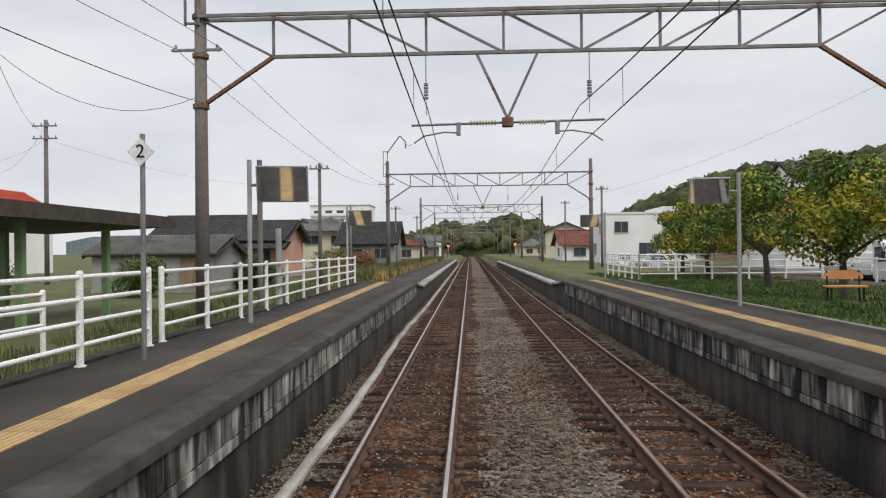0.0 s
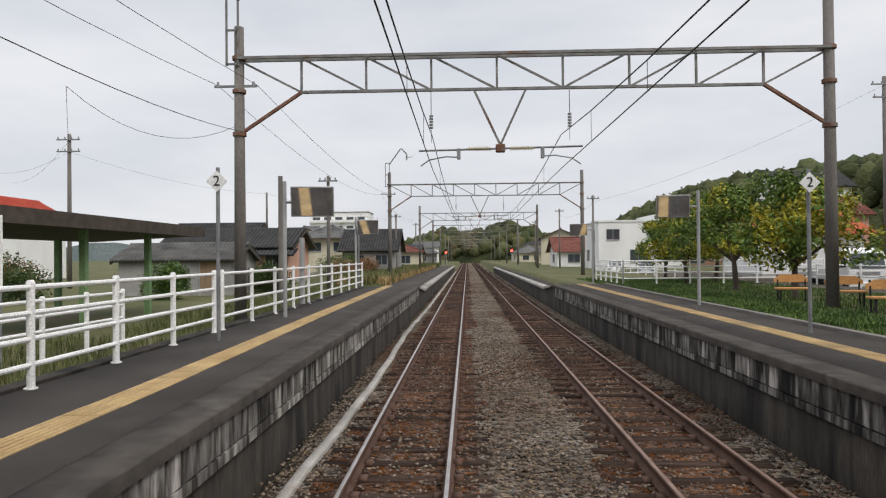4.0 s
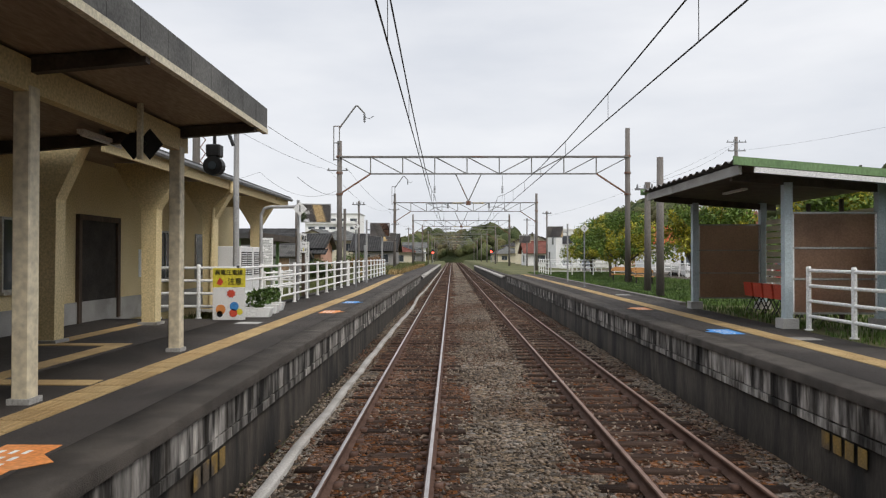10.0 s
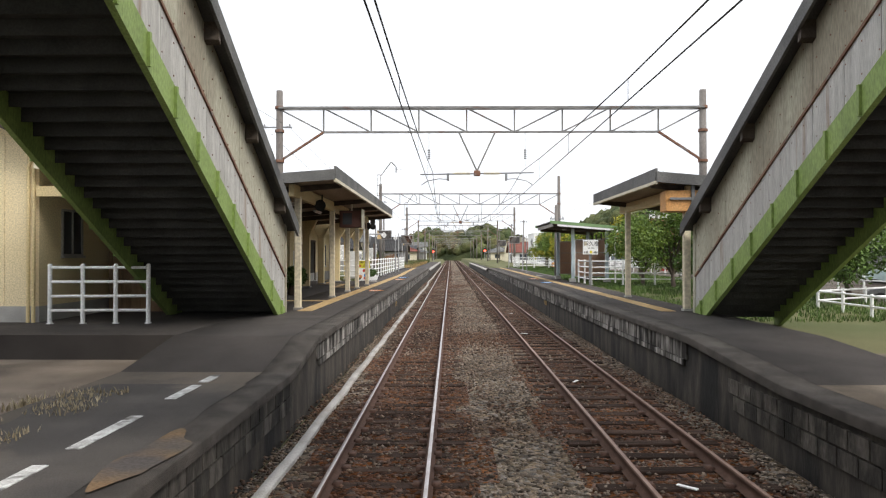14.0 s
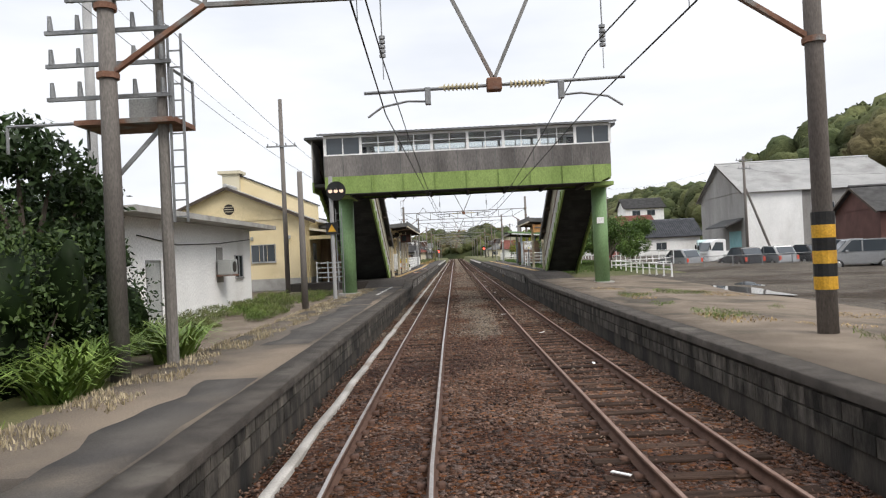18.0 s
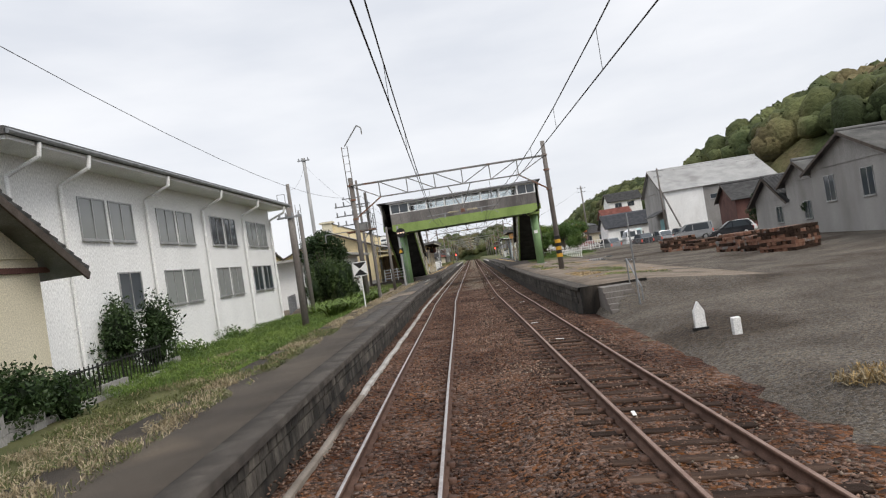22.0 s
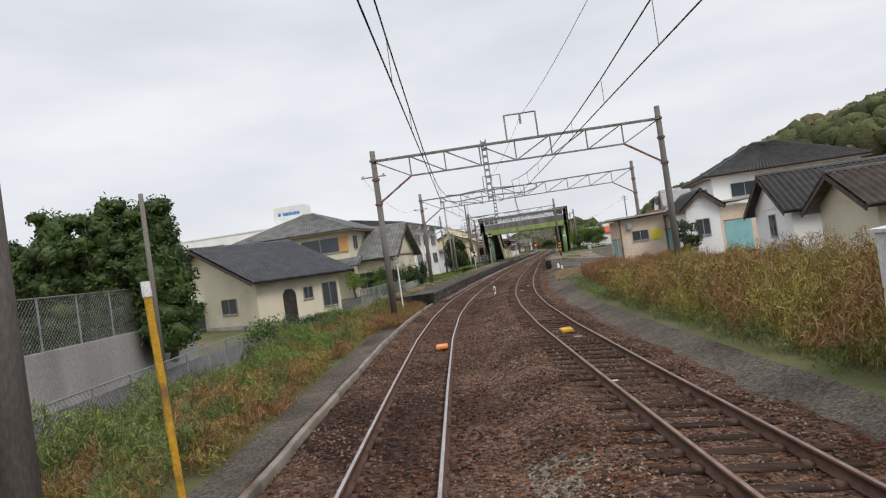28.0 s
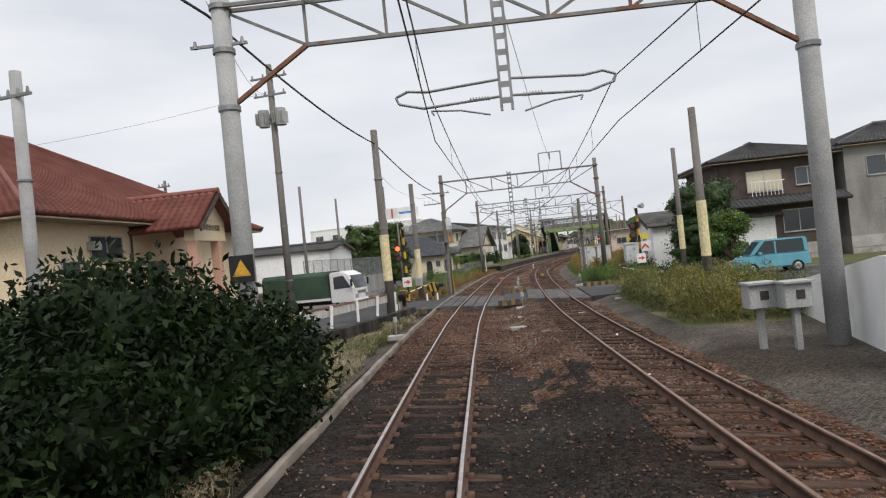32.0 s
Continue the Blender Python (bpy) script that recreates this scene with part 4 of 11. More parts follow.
            part("registration_arm", pipe(bmesh.new(), [(ix + s * 1.5, 0, zb + 0.05), (ix + s * 1.55, 0, zb + 0.15), (ix + s * 0.95, 0, zb + 0.1), (ix + s * 0.35, 0, zb - 0.05)], 0.02), M["steel"], arm)
        fr = bmesh.new()
        fx = ix + frame_off
        pipe(fr, [(fx - 0.75, 0, chord), (fx - 0.75, 0, chord + 1.25), (fx + 0.75, 0, chord + 1.25), (fx + 0.75, 0, chord)], 0.04)
        pipe(fr, [(fx, 0, chord + 1.25), (fx, 0, chord + 0.75)], 0.05)
        part("feeder_frame", fr, M["steel"], t)
    if cantil:
        c = bmesh.new()
        beam(c, (xl - 0.7, 0, chord - 0.75), (xl + 0.5, 0, chord - 0.75), 0.06, 0.06)
        for x0 in (xl - 0.6, xl + 0.4):
            tube(c, (x0, 0, chord - 0.78), (x0, 0, chord - 0.62), 0.05, 0.03, n=8)
        part("cross_arm", c, M["steel"], t)
    return t


portal(49.7, -5.4, 10.0, 8.3, ix=1.85)
portal(13.4, -5.5, 10.65, 8.02, top_l=0.9, top_r=1.6, ix=1.75)
portal(-21.8, -5.95, 10.78, 8.29, top_l=0.7, top_r=0.7, ix=1.88)
portal(-66, -4.9, 7.3, 7.87, top_l=0.5, top_r=0.9, ix=1.8)
portal(-103.5, -4.1, 14.25, 7.9, top_l=0.6, top_r=0.6, foot_l=0.1, foot_r=-0.1, hanger="pole", ix=2.4)
portal(-131.0, 0, 13.75, 7.65, top_l=0.5, top_r=0.6, foot_l=-0.5, foot_r=-0.3, hanger="pole", ix=5.4, turn=6.2, x=-0.8, frame_off=1.9)
portal(-158.7, 0.05, 10.75, 7.62, top_l=0.5, top_r=0.5, foot_l=-0.5, foot_r=-0.3, hanger="pole", ix=4.85, turn=9, x=3.05, frame_off=2.9)
portal(-192.9, 0.28, 12.1, 8.0, top_l=0.7, top_r=0.7, foot_l=-0.6, foot_r=-0.3, hanger="pole", ix=6.0, turn=13.5, x=8.0, pale=True)
for py in (85, 120, 155, 190, 225, 260, 300):
    portal(py, -5.4, 10.0, 8.2, ix=1.85, cantil=False)


def feeder_bracket(x, y, z, arm=1.0):
    """A ladder frame clamped to a mast's top, with a bent arm that carries a feeder insulator."""
    t = thing("feeder_bracket", "steel ladder frame with a bent feeder arm on the mast top", "bracket", "feeder brackets", at=(x, y, z))
    b = bmesh.new()
    for sx in (-0.30, 0.02):
        beam(b, (sx, -0.16, -0.1), (sx, -0.16, 1.85), 0.05, 0.05)
    for k in range(3):
        beam(b, (-0.30, -0.16, -0.05 + k * 0.94), (0.02, -0.16, -0.05 + k * 0.94), 0.05, 0.05)
    part("ladder_frame", b, M["portal"], t)
    part("bent_arm", pipe(bmesh.new(), [(0.0, -0.16, 1.7), (0.92 * arm, -0.16, 2.95), (1.02 * arm, -0.16, 2.98), (1.42 * arm, -0.16, 2.55)], 0.045, 8), M["portal"], t)
    i = bmesh.new()
    for k in range(5):
        tube(i, (1.42 * arm, -0.16, 2.5 - k * 0.09), (1.42 * arm, -0.16, 2.45 - k * 0.09), 0.07, n=8)
    pipe(i, [(1.42 * arm, -0.16, 2.55), (1.42 * arm, -0.16, 2.0)], 0.02)
    pipe(i, [(1.42 * arm, -0.16, 2.35), (1.7 * arm, -0.16, 2.25), (1.95 * arm, -0.16, 2.4)], 0.02)
    part("insulator", i, M["steel"], t)


feeder_bracket(-5.5, 13.4, 7.9)
feeder_bracket(-5.4, 49.7, 8.2)


def insulator_arm(x, y, z, turn):
    """A short cross-arm on a mast's outer side with a row of small insulators and a stay."""
    t = thing("insulator_arm", "short grey steel cross-arm with brown-white insulators on the mast", "cross-arm", "cross-arms", at=(x, y, z), turn=turn)
    part("arm", beam(bmesh.new(), (-1.25, 0, 0), (0.1, 0, 0), 0.07, 0.07), M["portal"], t)
    part("upper_arm", beam(bmesh.new(), (-1.35, 0, 0.75), (0.1, 0, 0.75), 0.06, 0.06), M["portal"], t)
    part("stay", beam(bmesh.new(), (-1.2, 0, 0.72), (-0.1, 0, 0.03), 0.035, 0.035), M["portal"], t)
    for k in range(4):
        i = bmesh.new()
        for j in range(3):
            tube(i, (-1.15 + k * 0.28, 0, 0.05 + j * 0.09), (-1.15 + k * 0.28, 0, 0.10 + j * 0.09), 0.055, 0.045, 10)
        part("insulator", i, M["white"], t, "small white insulator")


insulator_arm(3.0, -158.75, 6.15, 9)

# ---- wires ----
PORTAL_YS = [300, 260, 225, 190, 155, 120, 85, 49.7, 13.4, -21.8, -66, -103.3, -130.4, -158.0, -191.5, -230]


def wires(track_index):
    """Contact wire and messenger over one track, with droppers."""
    t = thing("overhead_wires", "contact wire and messenger with droppers over one track", "overhead wire", "overhead wires")
    prev = None
    for i, y in enumerate(PORTAL_YS):
        off = (float(gap(y)) if track_index else 0.0) + (0.12 if i % 2 else -0.12) + 4.8 * math.sin(float(cant(y))) * (0.15 if track_index else 1.0)
        p = Vector(at_line(y, off, 4.86))
        q = Vector(at_line(y, off, 5.78))
        if prev:
            n = 8
            pts = []
            for k in range(n + 1):
                u = k / n
                m = prev[1].lerp(q, u)
                m.z -= 0.62 * 4 * u * (1 - u)
                pts.append(m)
                if 0 < k < n:
                    part("dropper", pipe(bmesh.new(), [prev[0].lerp(p, u), m], 0.005, 4), M["wire"], t)
            part("contact_wire", strand([prev[0], p], 0.011), M["wire"], t)
            part("messenger_wire", strand(pts, 0.012), M["wire"], t)
        prev = (p, q)


wires(0)
wires(1)


def cable(points, sag, r=0.007, label="thin overhead cable between poles"):
    t = thing("overhead_cable", label, "cable", "overhead cables")
    for a, c in zip(points, points[1:]):
        a, c = Vector(a), Vector(c)
        pts = []
        for k in range(11):
            m = a.lerp(c, k / 10)
            m.z -= sag * 4 * (k / 10) * (1 - k / 10)
            pts.append(m)
        part("cable_span", strand(pts, r), M["wire"], t)


cable([(-6.1, 85, 7.5), (-6.1, 49.7, 7.5), (-6.1, 13.4, 7.3), (-6.5, -21.8, 7.5), (-5.5, -66, 7.2), (-4.8, -103.5, 7.2), (-1.5, -131.0, 7.0)], 0.8)
cable([(-5.0, 49.7, 7.5), (-5.0, 13.4, 7.3), (-5.5, -21.8, 7.5), (-4.4, -66, 7.2)], 0.7)
cable([(2.0, -103.5, 8.8), (6.5, -130.2, 8.8), (10.7, -157.4, 8.4), (13.8, -191.4, 8.1), (24, -235, 8.1)], 0.4, 0.009)
cable([(2.4, -158.9, 7.1), (5.5, -177.3, 7.6), (8.0, -192.9, 7.9), (12, -225, 8)], 0.25, 0.03, "thick black twisted cable along the near side")
cable([(2.4, -158.8, 6.7), (2.5, -164.9, 6.5), (5.5, -177.3, 6.4)], 0.2)
cable([(-28, -180, 10.5), (0.9, -177.6, 10.6), (8.0, -192.9, 8.2)], 0.8)
cable([(-40, 55, 9.5), (-26, 40, 10.6), (-9.6, 12, 7.0), (-5.5, 13.4, 6.2)], 0.8)
cable([(-40, 52, 10.1), (-26, 40, 9.8), (-19, 62, 8.9), (-7.2, 102, 8)], 0.6)
cable([(8.9, 3.3, 5.4), (26.8, 38.0, 12.9)], 0.4)
cable([(26.8, 38.0, 12.9), (12.0, 56, 7.2), (12.5, 82, 7.6)], 0.7)
cable([(-4.2, -2.9, 5.0), (-5.4, 13.4, 6.0)], 0.3, 0.008)
cable([(-8.9, -37.4, 9.2), (-9.4, -58, 11.0), (-9.2, -64.7, 8.4), (-5.2, -80.9, 5.2)], 0.5)
cable([(29.6, -10.2, 9.4), (26.5, -52, 5.2)], 0.8)
cable([(29.6, -10.2, 10.2), (26.8, 38.0, 12.1)], 0.8)
cable([(29.6, -10.2, 10.2), (60, -25, 10)], 0.8)

# ---- footbridge ----
def stair_flight(b, x0, x1):
    """A covered flight from the platform up to the deck: stringers, panels with posts, treads and a sheet roof."""
    y0, z0, y1, z1 = -31.4, 1.0, -40.9, 6.3
    run, rise = y1 - y0, z1 - z0

    def strip(lo, hi, a=0.0, c=1.0):
        return [(y0 + run * a, z0 + rise * a + lo), (y0 + run * c, z0 + rise * c + lo), (y0 + run * c, z0 + rise * c + hi), (y0 + run * a, z0 + rise * a + hi)]
    for x in (x0, x1):
        side = -1 if x == x0 else 1
        s = part("stringer", prismed(strip(-0.42, 0.10), "x", x - 0.05, x + 0.05), M["green"], b, "green steel stringer")
        for i in range(10):
            a = (i + 0.5) / 10
            yy, zz = y0 + run * a, z0 + rise * a
            part("stiffener", boxed(x + side * 0.05, x + side * 0.10, yy - 0.03, yy + 0.03, zz - 0.40, zz + 0.08), M["green"], s)
        for i in range(10):
            part("lower_panel", prismed(strip(0.10, 0.92, i / 10 + 0.001, (i + 1) / 10 - 0.001), "x", x - 0.03, x + 0.03), M["panel_white"], b, "rust-streaked white side panel")
        for i in range(5):
            part("upper_panel", prismed(strip(0.94, 2.25, i / 5 + 0.001, (i + 1) / 5 - 0.001), "x", x - 0.025, x + 0.025), M["panel_cream"], b, "cream upper side panel with bolt heads")
        bolts = bmesh.new()
        for i in range(22):
            a = (i + 0.5) / 22
            for dz in (1.05, 1.6, 2.1, 0.25, 0.75):
                yy, zz = y0 + run * a, z0 + rise * a + dz
                box(bolts, x + side * 0.028 - 0.006, x + side * 0.028 + 0.010, yy - 0.012, yy + 0.012, zz - 0.012, zz + 0.012)
        tagged(part("bolt_heads", bolts, M["rusty_steel"], b), kind="stuff")
        part("capping", prismed(strip(0.90, 0.96), "x", x - 0.06, x + 0.06), M["rusty_steel"], b, "rusty capping strip")
        part("newel_post", boxed(x - 0.06, x + 0.06, y0 - 0.02, y0 + 0.1, 1.0, 3.3), M["panel_cream"], b)
        # level landing to the gallery
        part("landing_stringer", boxed(x - 0.05, x + 0.05, -42.6, y1, 5.88, 6.40), M["green"], b, "green steel stringer")
        for i in range(2):
            part("landing_panel", boxed(x - 0.03, x + 0.03, -42.6 + i * 0.85 + 0.004, -41.75 + i * 0.85 - 0.004, 6.41, 8.5), M["panel_white"], b, "rust-streaked white side panel")
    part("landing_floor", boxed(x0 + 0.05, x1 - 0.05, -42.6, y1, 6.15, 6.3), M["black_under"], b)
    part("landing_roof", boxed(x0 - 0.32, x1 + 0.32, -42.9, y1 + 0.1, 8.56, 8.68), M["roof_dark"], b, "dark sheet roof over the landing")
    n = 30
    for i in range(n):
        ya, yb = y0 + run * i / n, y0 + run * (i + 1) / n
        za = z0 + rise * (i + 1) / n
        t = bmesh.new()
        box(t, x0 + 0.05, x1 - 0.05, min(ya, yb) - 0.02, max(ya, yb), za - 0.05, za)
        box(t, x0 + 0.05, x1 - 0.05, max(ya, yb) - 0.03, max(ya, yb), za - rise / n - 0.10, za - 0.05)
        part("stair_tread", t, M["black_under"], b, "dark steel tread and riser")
    part("stair_roof", prismed(strip(2.26, 2.40, -0.03, 1.02), "x", x0 - 0.32, x1 + 0.32), M["roof_dark"], b, "dark sheet roof over the stair")
    for x in (x0 - 0.3, x1 + 0.3):
        part("roof_fascia", prismed(strip(2.12, 2.44, -0.03, 1.02), "x", x - 0.03, x + 0.03), M["corrugated"], b)
    for i in range(4):
        a = (i + 0.4) / 4
        part("roof_bracket", prismed(strip(1.95, 2.26, a, a + 0.012), "x", x0 - 0.28, x1 + 0.28), M["beam_brown"], b)


def footbridge():
    b = thing("footbridge", "green steel footbridge with windowed gallery and two covered stairs", "footbridge")
    xl, xr, ya, yb = -4.95, 8.5, -45.5, -42.6
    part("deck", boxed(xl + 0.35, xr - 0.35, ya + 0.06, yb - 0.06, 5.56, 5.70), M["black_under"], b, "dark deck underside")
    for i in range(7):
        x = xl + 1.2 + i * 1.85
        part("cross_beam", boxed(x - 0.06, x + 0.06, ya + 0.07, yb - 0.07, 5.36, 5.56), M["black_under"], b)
    for y, s in ((ya, -1), (yb, 1)):
        g = part("girder", prismed([(xl + 0.55, 5.46), (xr - 0.55, 5.46), (xr, 5.72), (xr, 6.28), (xl, 6.28), (xl, 5.72)], "y", y - 0.05, y + 0.05), M["green"], b, "green plate girder with stiffeners")
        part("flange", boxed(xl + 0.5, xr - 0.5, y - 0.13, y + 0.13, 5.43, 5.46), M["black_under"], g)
        for i in range(9):
            x = xl + 0.75 + i * 1.49
            part("stiffener", boxed(x - 0.025, x + 0.025, y + s * 0.05, y + s * 0.12, 5.47, 6.28), M["green"], g)
        n = 15
        w = (xr - xl) / n
        for i in range(n):
            x = xl + i * w
            part("wall_board", boxed(x + 0.004, x + w - 0.004, y - 0.03 + s * 0.02, y + 0.03 + s * 0.02, 6.285, 7.27), M["panel_grey"], b, "weathered grey fibre board")
            part("board_batten", boxed(x - 0.02, x + 0.02, y + s * 0.05 - 0.01, y + s * 0.05 + 0.01, 6.3, 7.26), M["corrugated"], b)
        part("window_sill", boxed(xl, xr, y - 0.06, y + 0.06, 7.27, 7.33), M["white"], b, "white window sill rail")
        part("window_head", boxed(xl, xr, y - 0.05, y + 0.05, 8.10, 8.20), M["white"], b)
        bays = 8
        bw = (xr - xl) / bays
        for i in range(bays):
            x0 = xl + i * bw
            dark = i in (0, bays - 1)
            wn_ = part("gallery_window", boxed(x0, x0 + 0.13, y - 0.045, y + 0.045, 7.33, 8.10), M["white"], b, "white timber window bay")
            mid = x0 + 0.13 + (bw - 0.13) / 2
            part("mullion", boxed(mid - 0.025, mid + 0.025, y - 0.02, y + 0.02, 7.33, 8.10), M["white"], wn_)
            if not dark:
                part("glazing_bar", boxed(x0 + 0.13, x0 + bw, y - 0.015, y + 0.015, 7.80, 7.83), M["white"], wn_)
            p = part("window_pane", boxed(x0 + 0.13, x0 + bw, y - 0.004, y + 0.004, 7.33, 8.10), M["glass"] if dark else M["clear"], wn_)
            p.visible_shadow = dark
        part("end_jamb", boxed(xr - 0.06, xr + 0.06, y - 0.05, y + 0.05, 7.27, 8.2), M["white"], b)
        part("eave_gutter", boxed(xl - 0.25, xr + 0.25, y + s * 0.28 - 0.05, y + s * 0.28 + 0.05, 8.20, 8.28), M["steel"], b)
    for x in (xl, xr):
        part("end_wall", boxed(x - 0.03, x + 0.03, ya + 0.06, yb - 0.06, 6.3, 8.1), M["panel_grey"], b)
    part("gallery_ceiling", boxed(xl, xr, ya, yb, 8.20, 8.24), M["panel_cream"], b)
    # corrugated roof with a low ridge
    n = 220
    xs = np.linspace(xl - 0.32, xr + 0.32, n)
    v = []
    for i, x in enumerate(xs):
        dz = 0.028 * math.cos(i * 1.62)
        v += [(x, ya - 0.36, 8.27 + dz), (x, (ya + yb) / 2, 8.52 + dz), (x, yb + 0.36, 8.27 + dz)]
    f = [[i * 3 + k, i * 3 + 3 + k, i * 3 + 4 + k, i * 3 + 1 + k] for i in range(n - 1) for k in (0, 1)]
    mesh_np("gallery_roof", v, f, M["corrugated"], parent=b)
    stair_flight(b, -6.1, -3.45)
    stair_flight(b, 7.1, 9.1)
    for px in (-4.25, 8.2):
        p = part("pillar", tubed((px, -43.9, 0.5), (px, -43.9, 5.5), 0.36, n=24), M["green_pillar"], b, "round green steel pillar", True)
        part("pillar_foot", tubed((px, -43.9, 0.4), (px, -43.9, 0.72), 0.62, 0.58, 20), M["concrete"], p)
        part("pillar_head", boxed(px - 0.45, px + 0.45, -45.3, -42.8, 5.32, 5.5), M["green"], p)
    part("notice_plate", boxed(7.98, 8.32, -44.285, -44.265, 3.55, 3.85), M["white"], b, "small white notice plate")
    return b


footbridge()

# ---- platform faces, tiles and furniture ----
def edge_off(side, y):
    return -1.63 if side < 0 else float(gap(y)) + 1.64


def face_blocks(platform_ob, side):
    """Concrete face blocks under the coping, two courses; each is a piece of its own along the raised stretch."""
    lone = []
    for k in range(4):
        w = 0.27 + 0.02 * k
        lone.append(mesh_of(boxed(-0.03, 0.02, -w / 2, w / 2, -0.155, 0.155, bevel=0.008), "block", M["wall_block"]))
    y, n, r = 28.7, 0, random.Random(7 + side)
    while y > -36.2:
        ob = new("face_block", lone[r.randrange(4)])
        ob.parent = platform_ob
        o = edge_off(side, y) - side * 0.0
        ob.matrix_basis = pose(*at_line(y, o, 0.705 + r.uniform(-0.004, 0.004)), 0, 0, (0 if side < 0 else 180))
        y -= 0.315
        n += 1
    # second course and the old stretches, joined
    bm = bmesh.new()
    y = 28.6
    while y > -36:
        o = edge_off(side, y)
        x, yy, _ = at_line(y, o)
        box(bm, x - 0.025, x + 0.025, yy - 0.30, yy + 0.30, 0.43, 0.535)
        y -= 0.62
    ob = new("face_courses", mesh_of(bm, "face_courses", M["wall_block"]))
    ob.parent = platform_ob
    tagged(ob, kind="stuff")
    bm = bmesh.new()
    y = -38.6
    last = -122.5 if side < 0 else -83.9
    while y > last:
        for row in range(2):
            o = edge_off(side, y) - side * -0.005
            a = heading(y)
            x, yy, _ = at_line(y + (0.2 if row else 0), o)
            z0 = 0.10 + row * 0.24
            h = box(bmesh.new(), -0.02, 0.02, -0.19, 0.19, z0, z0 + 0.215)
            h.transform(pose(x, yy, 0, 0, 0, math.degrees(a)))
            me = bpy.data.meshes.new("t")
            h.to_mesh(me)
            h.free()
            bm.from_mesh(me)
            bpy.data.meshes.remove(me)
        y -= 0.405
    ob = new("old_face_courses", mesh_of(bm, "old_face_courses", M["wall_block_old"]))
    ob.parent = platform_ob
    tagged(ob, kind="stuff")


def tactile(platform_ob, off, y0, y1, bend=(0, 0, 0, 0, 0)):
    """A line of yellow tactile tiles with raised bars."""
    b = bmesh.new()
    box(b, -0.19, 0.19, -0.195, 0.195, -0.02, 0.008)
    for i in range(5):
        x = -0.14 + i * 0.07
        box(b, x - 0.012, x + 0.012, -0.17, 0.17, 0.008, 0.013)
    me = mesh_of(b, "tactile_tile", M["yellow"])
    y = y0
    r = random.Random(3)
    while y > y1:
        ob = new("tactile_tile", me)
        ob.parent = platform_ob
        flare = float(np.interp(y, (-31, -10, 2, 12, 28), bend))
        ob.matrix_basis = pose(off + flare + r.uniform(-0.004, 0.004), y, 1.006 + r.uniform(-0.001, 0.002))
        y -= 0.402


face_blocks(left_platform, -1)
face_blocks(right_platform, 1)
tactile(left_platform, -2.93, 29.5, -31.2, (-0.07, 0.08, 0.13, -0.07, -0.28))
tactile(right_platform, 6.52, 29.5, -31.2)
# branch lines of tiles towards the station doors
branch_tile = mesh_of(boxed(-0.15, 0.15, -0.15, 0.15, -0.02, 0.008), "branch_tile", M["yellow"])
for bx0, by0, bx1, by1 in ((-3.3, -17.55, -4.5, -17.55), (-4.5, -17.25, -4.5, -14.25), (-4.8, -14.25, -5.7, -14.25), (-5.7, -13.95, -5.7, -10.65), (-3.3, -26.9, -6.9, -26.9)):
    steps = round(max(abs(bx1 - bx0), abs(by1 - by0)) / 0.302)
    for k in range(steps + 1):
        ob = new("branch_tile", branch_tile)
        ob.parent = left_platform
        ob.matrix_basis = pose(bx0 + (bx1 - bx0) * k / steps, by0 + (by1 - by0) * k / steps, 1.006)


def pipe_fence(points, height=1.2, rails=4, step=1.95, base=1.0, label="white tubular steel platform fence", group="white fences", r=0.04, mat="white_rail", first_post=True):
    """Posts with ball caps and horizontal rails along a line of (x, y)."""
    t = thing("platform_fence", label, "fence", group)
    pts = [Vector((x, y, 0)) for x, y in points]
    for a, c in zip(pts, pts[1:]):
        n = max(1, round((c - a).length / step))
        for i in range(n + (1 if c == pts[-1] else 0)):
            p = a.lerp(c, i / n)
            b = tubed((p.x, p.y, base), (p.x, p.y, base + height), r * 1.15, n=10)
            tube(b, (p.x, p.y, base + height), (p.x, p.y, base + height + 0.04), r * 1.3, r * 0.8, n=10)
            tube(b, (p.x, p.y, base), (p.x, p.y, base + 0.02), r * 1.9, n=10)
            part("post", b, M[mat], t, smooth=False)
        for k in range(rails):
            z = base + height * (0.965 - (0.245 if rails > 2 else 0.42) * k)
            part("rail", tubed((a.x, a.y, z), (c.x, c.y, z), r * 0.8, n=8), M[mat], t)
    return t


pipe_fence([(-4.05, -9.5), (-4.2, 7.9)])
pipe_fence([(-4.22, 8.4), (-4.4, 28.4)])
pipe_fence([(-4.05, -9.5), (-5.9, -9.5)], step=0.9)
pipe_fence([(-9.0, -3.0), (-9.0, 8.5)], base=0.6, rails=3, step=1.4, height=1.1)
pipe_fence([(-5.0, 2.0), (-6.6, 2.0), (-6.6, 9.0)], base=0.7, rails=3, step=1.3, height=1.1)
pipe_fence([(7.75, -11.75), (7.85, -14.6), (12.5, -14.9)], step=1.45)
pipe_fence([(8.7, 29.7), (8.7, 37)], step=1.5)
pipe_fence([(8.7, 29.7), (20.5, 29.9)], step=1.6)
pipe_fence([(18.0, -24), (18.0, 29)], base=0.8, rails=2, step=1.9, height=1.15, label="white two-rail fence behind the planted bank")
pipe_fence([(14.5, 38), (14.5, 75)], base=0.9, rails=2, step=2.4, height=0.9, label="white two-rail fence along the station road")
pipe_fence([(-7.75, -34.35), (-5.7, -34.2)], base=1.0, height=1.25, rails=4, step=0.8, label="white four-rail barrier by the stair foot")
pipe_fence([(12.5, -41), (12.5, -27), (20, -22)], base=0.65, rails=2, height=0.7, step=1.4, label="low white guard fence by the yard")
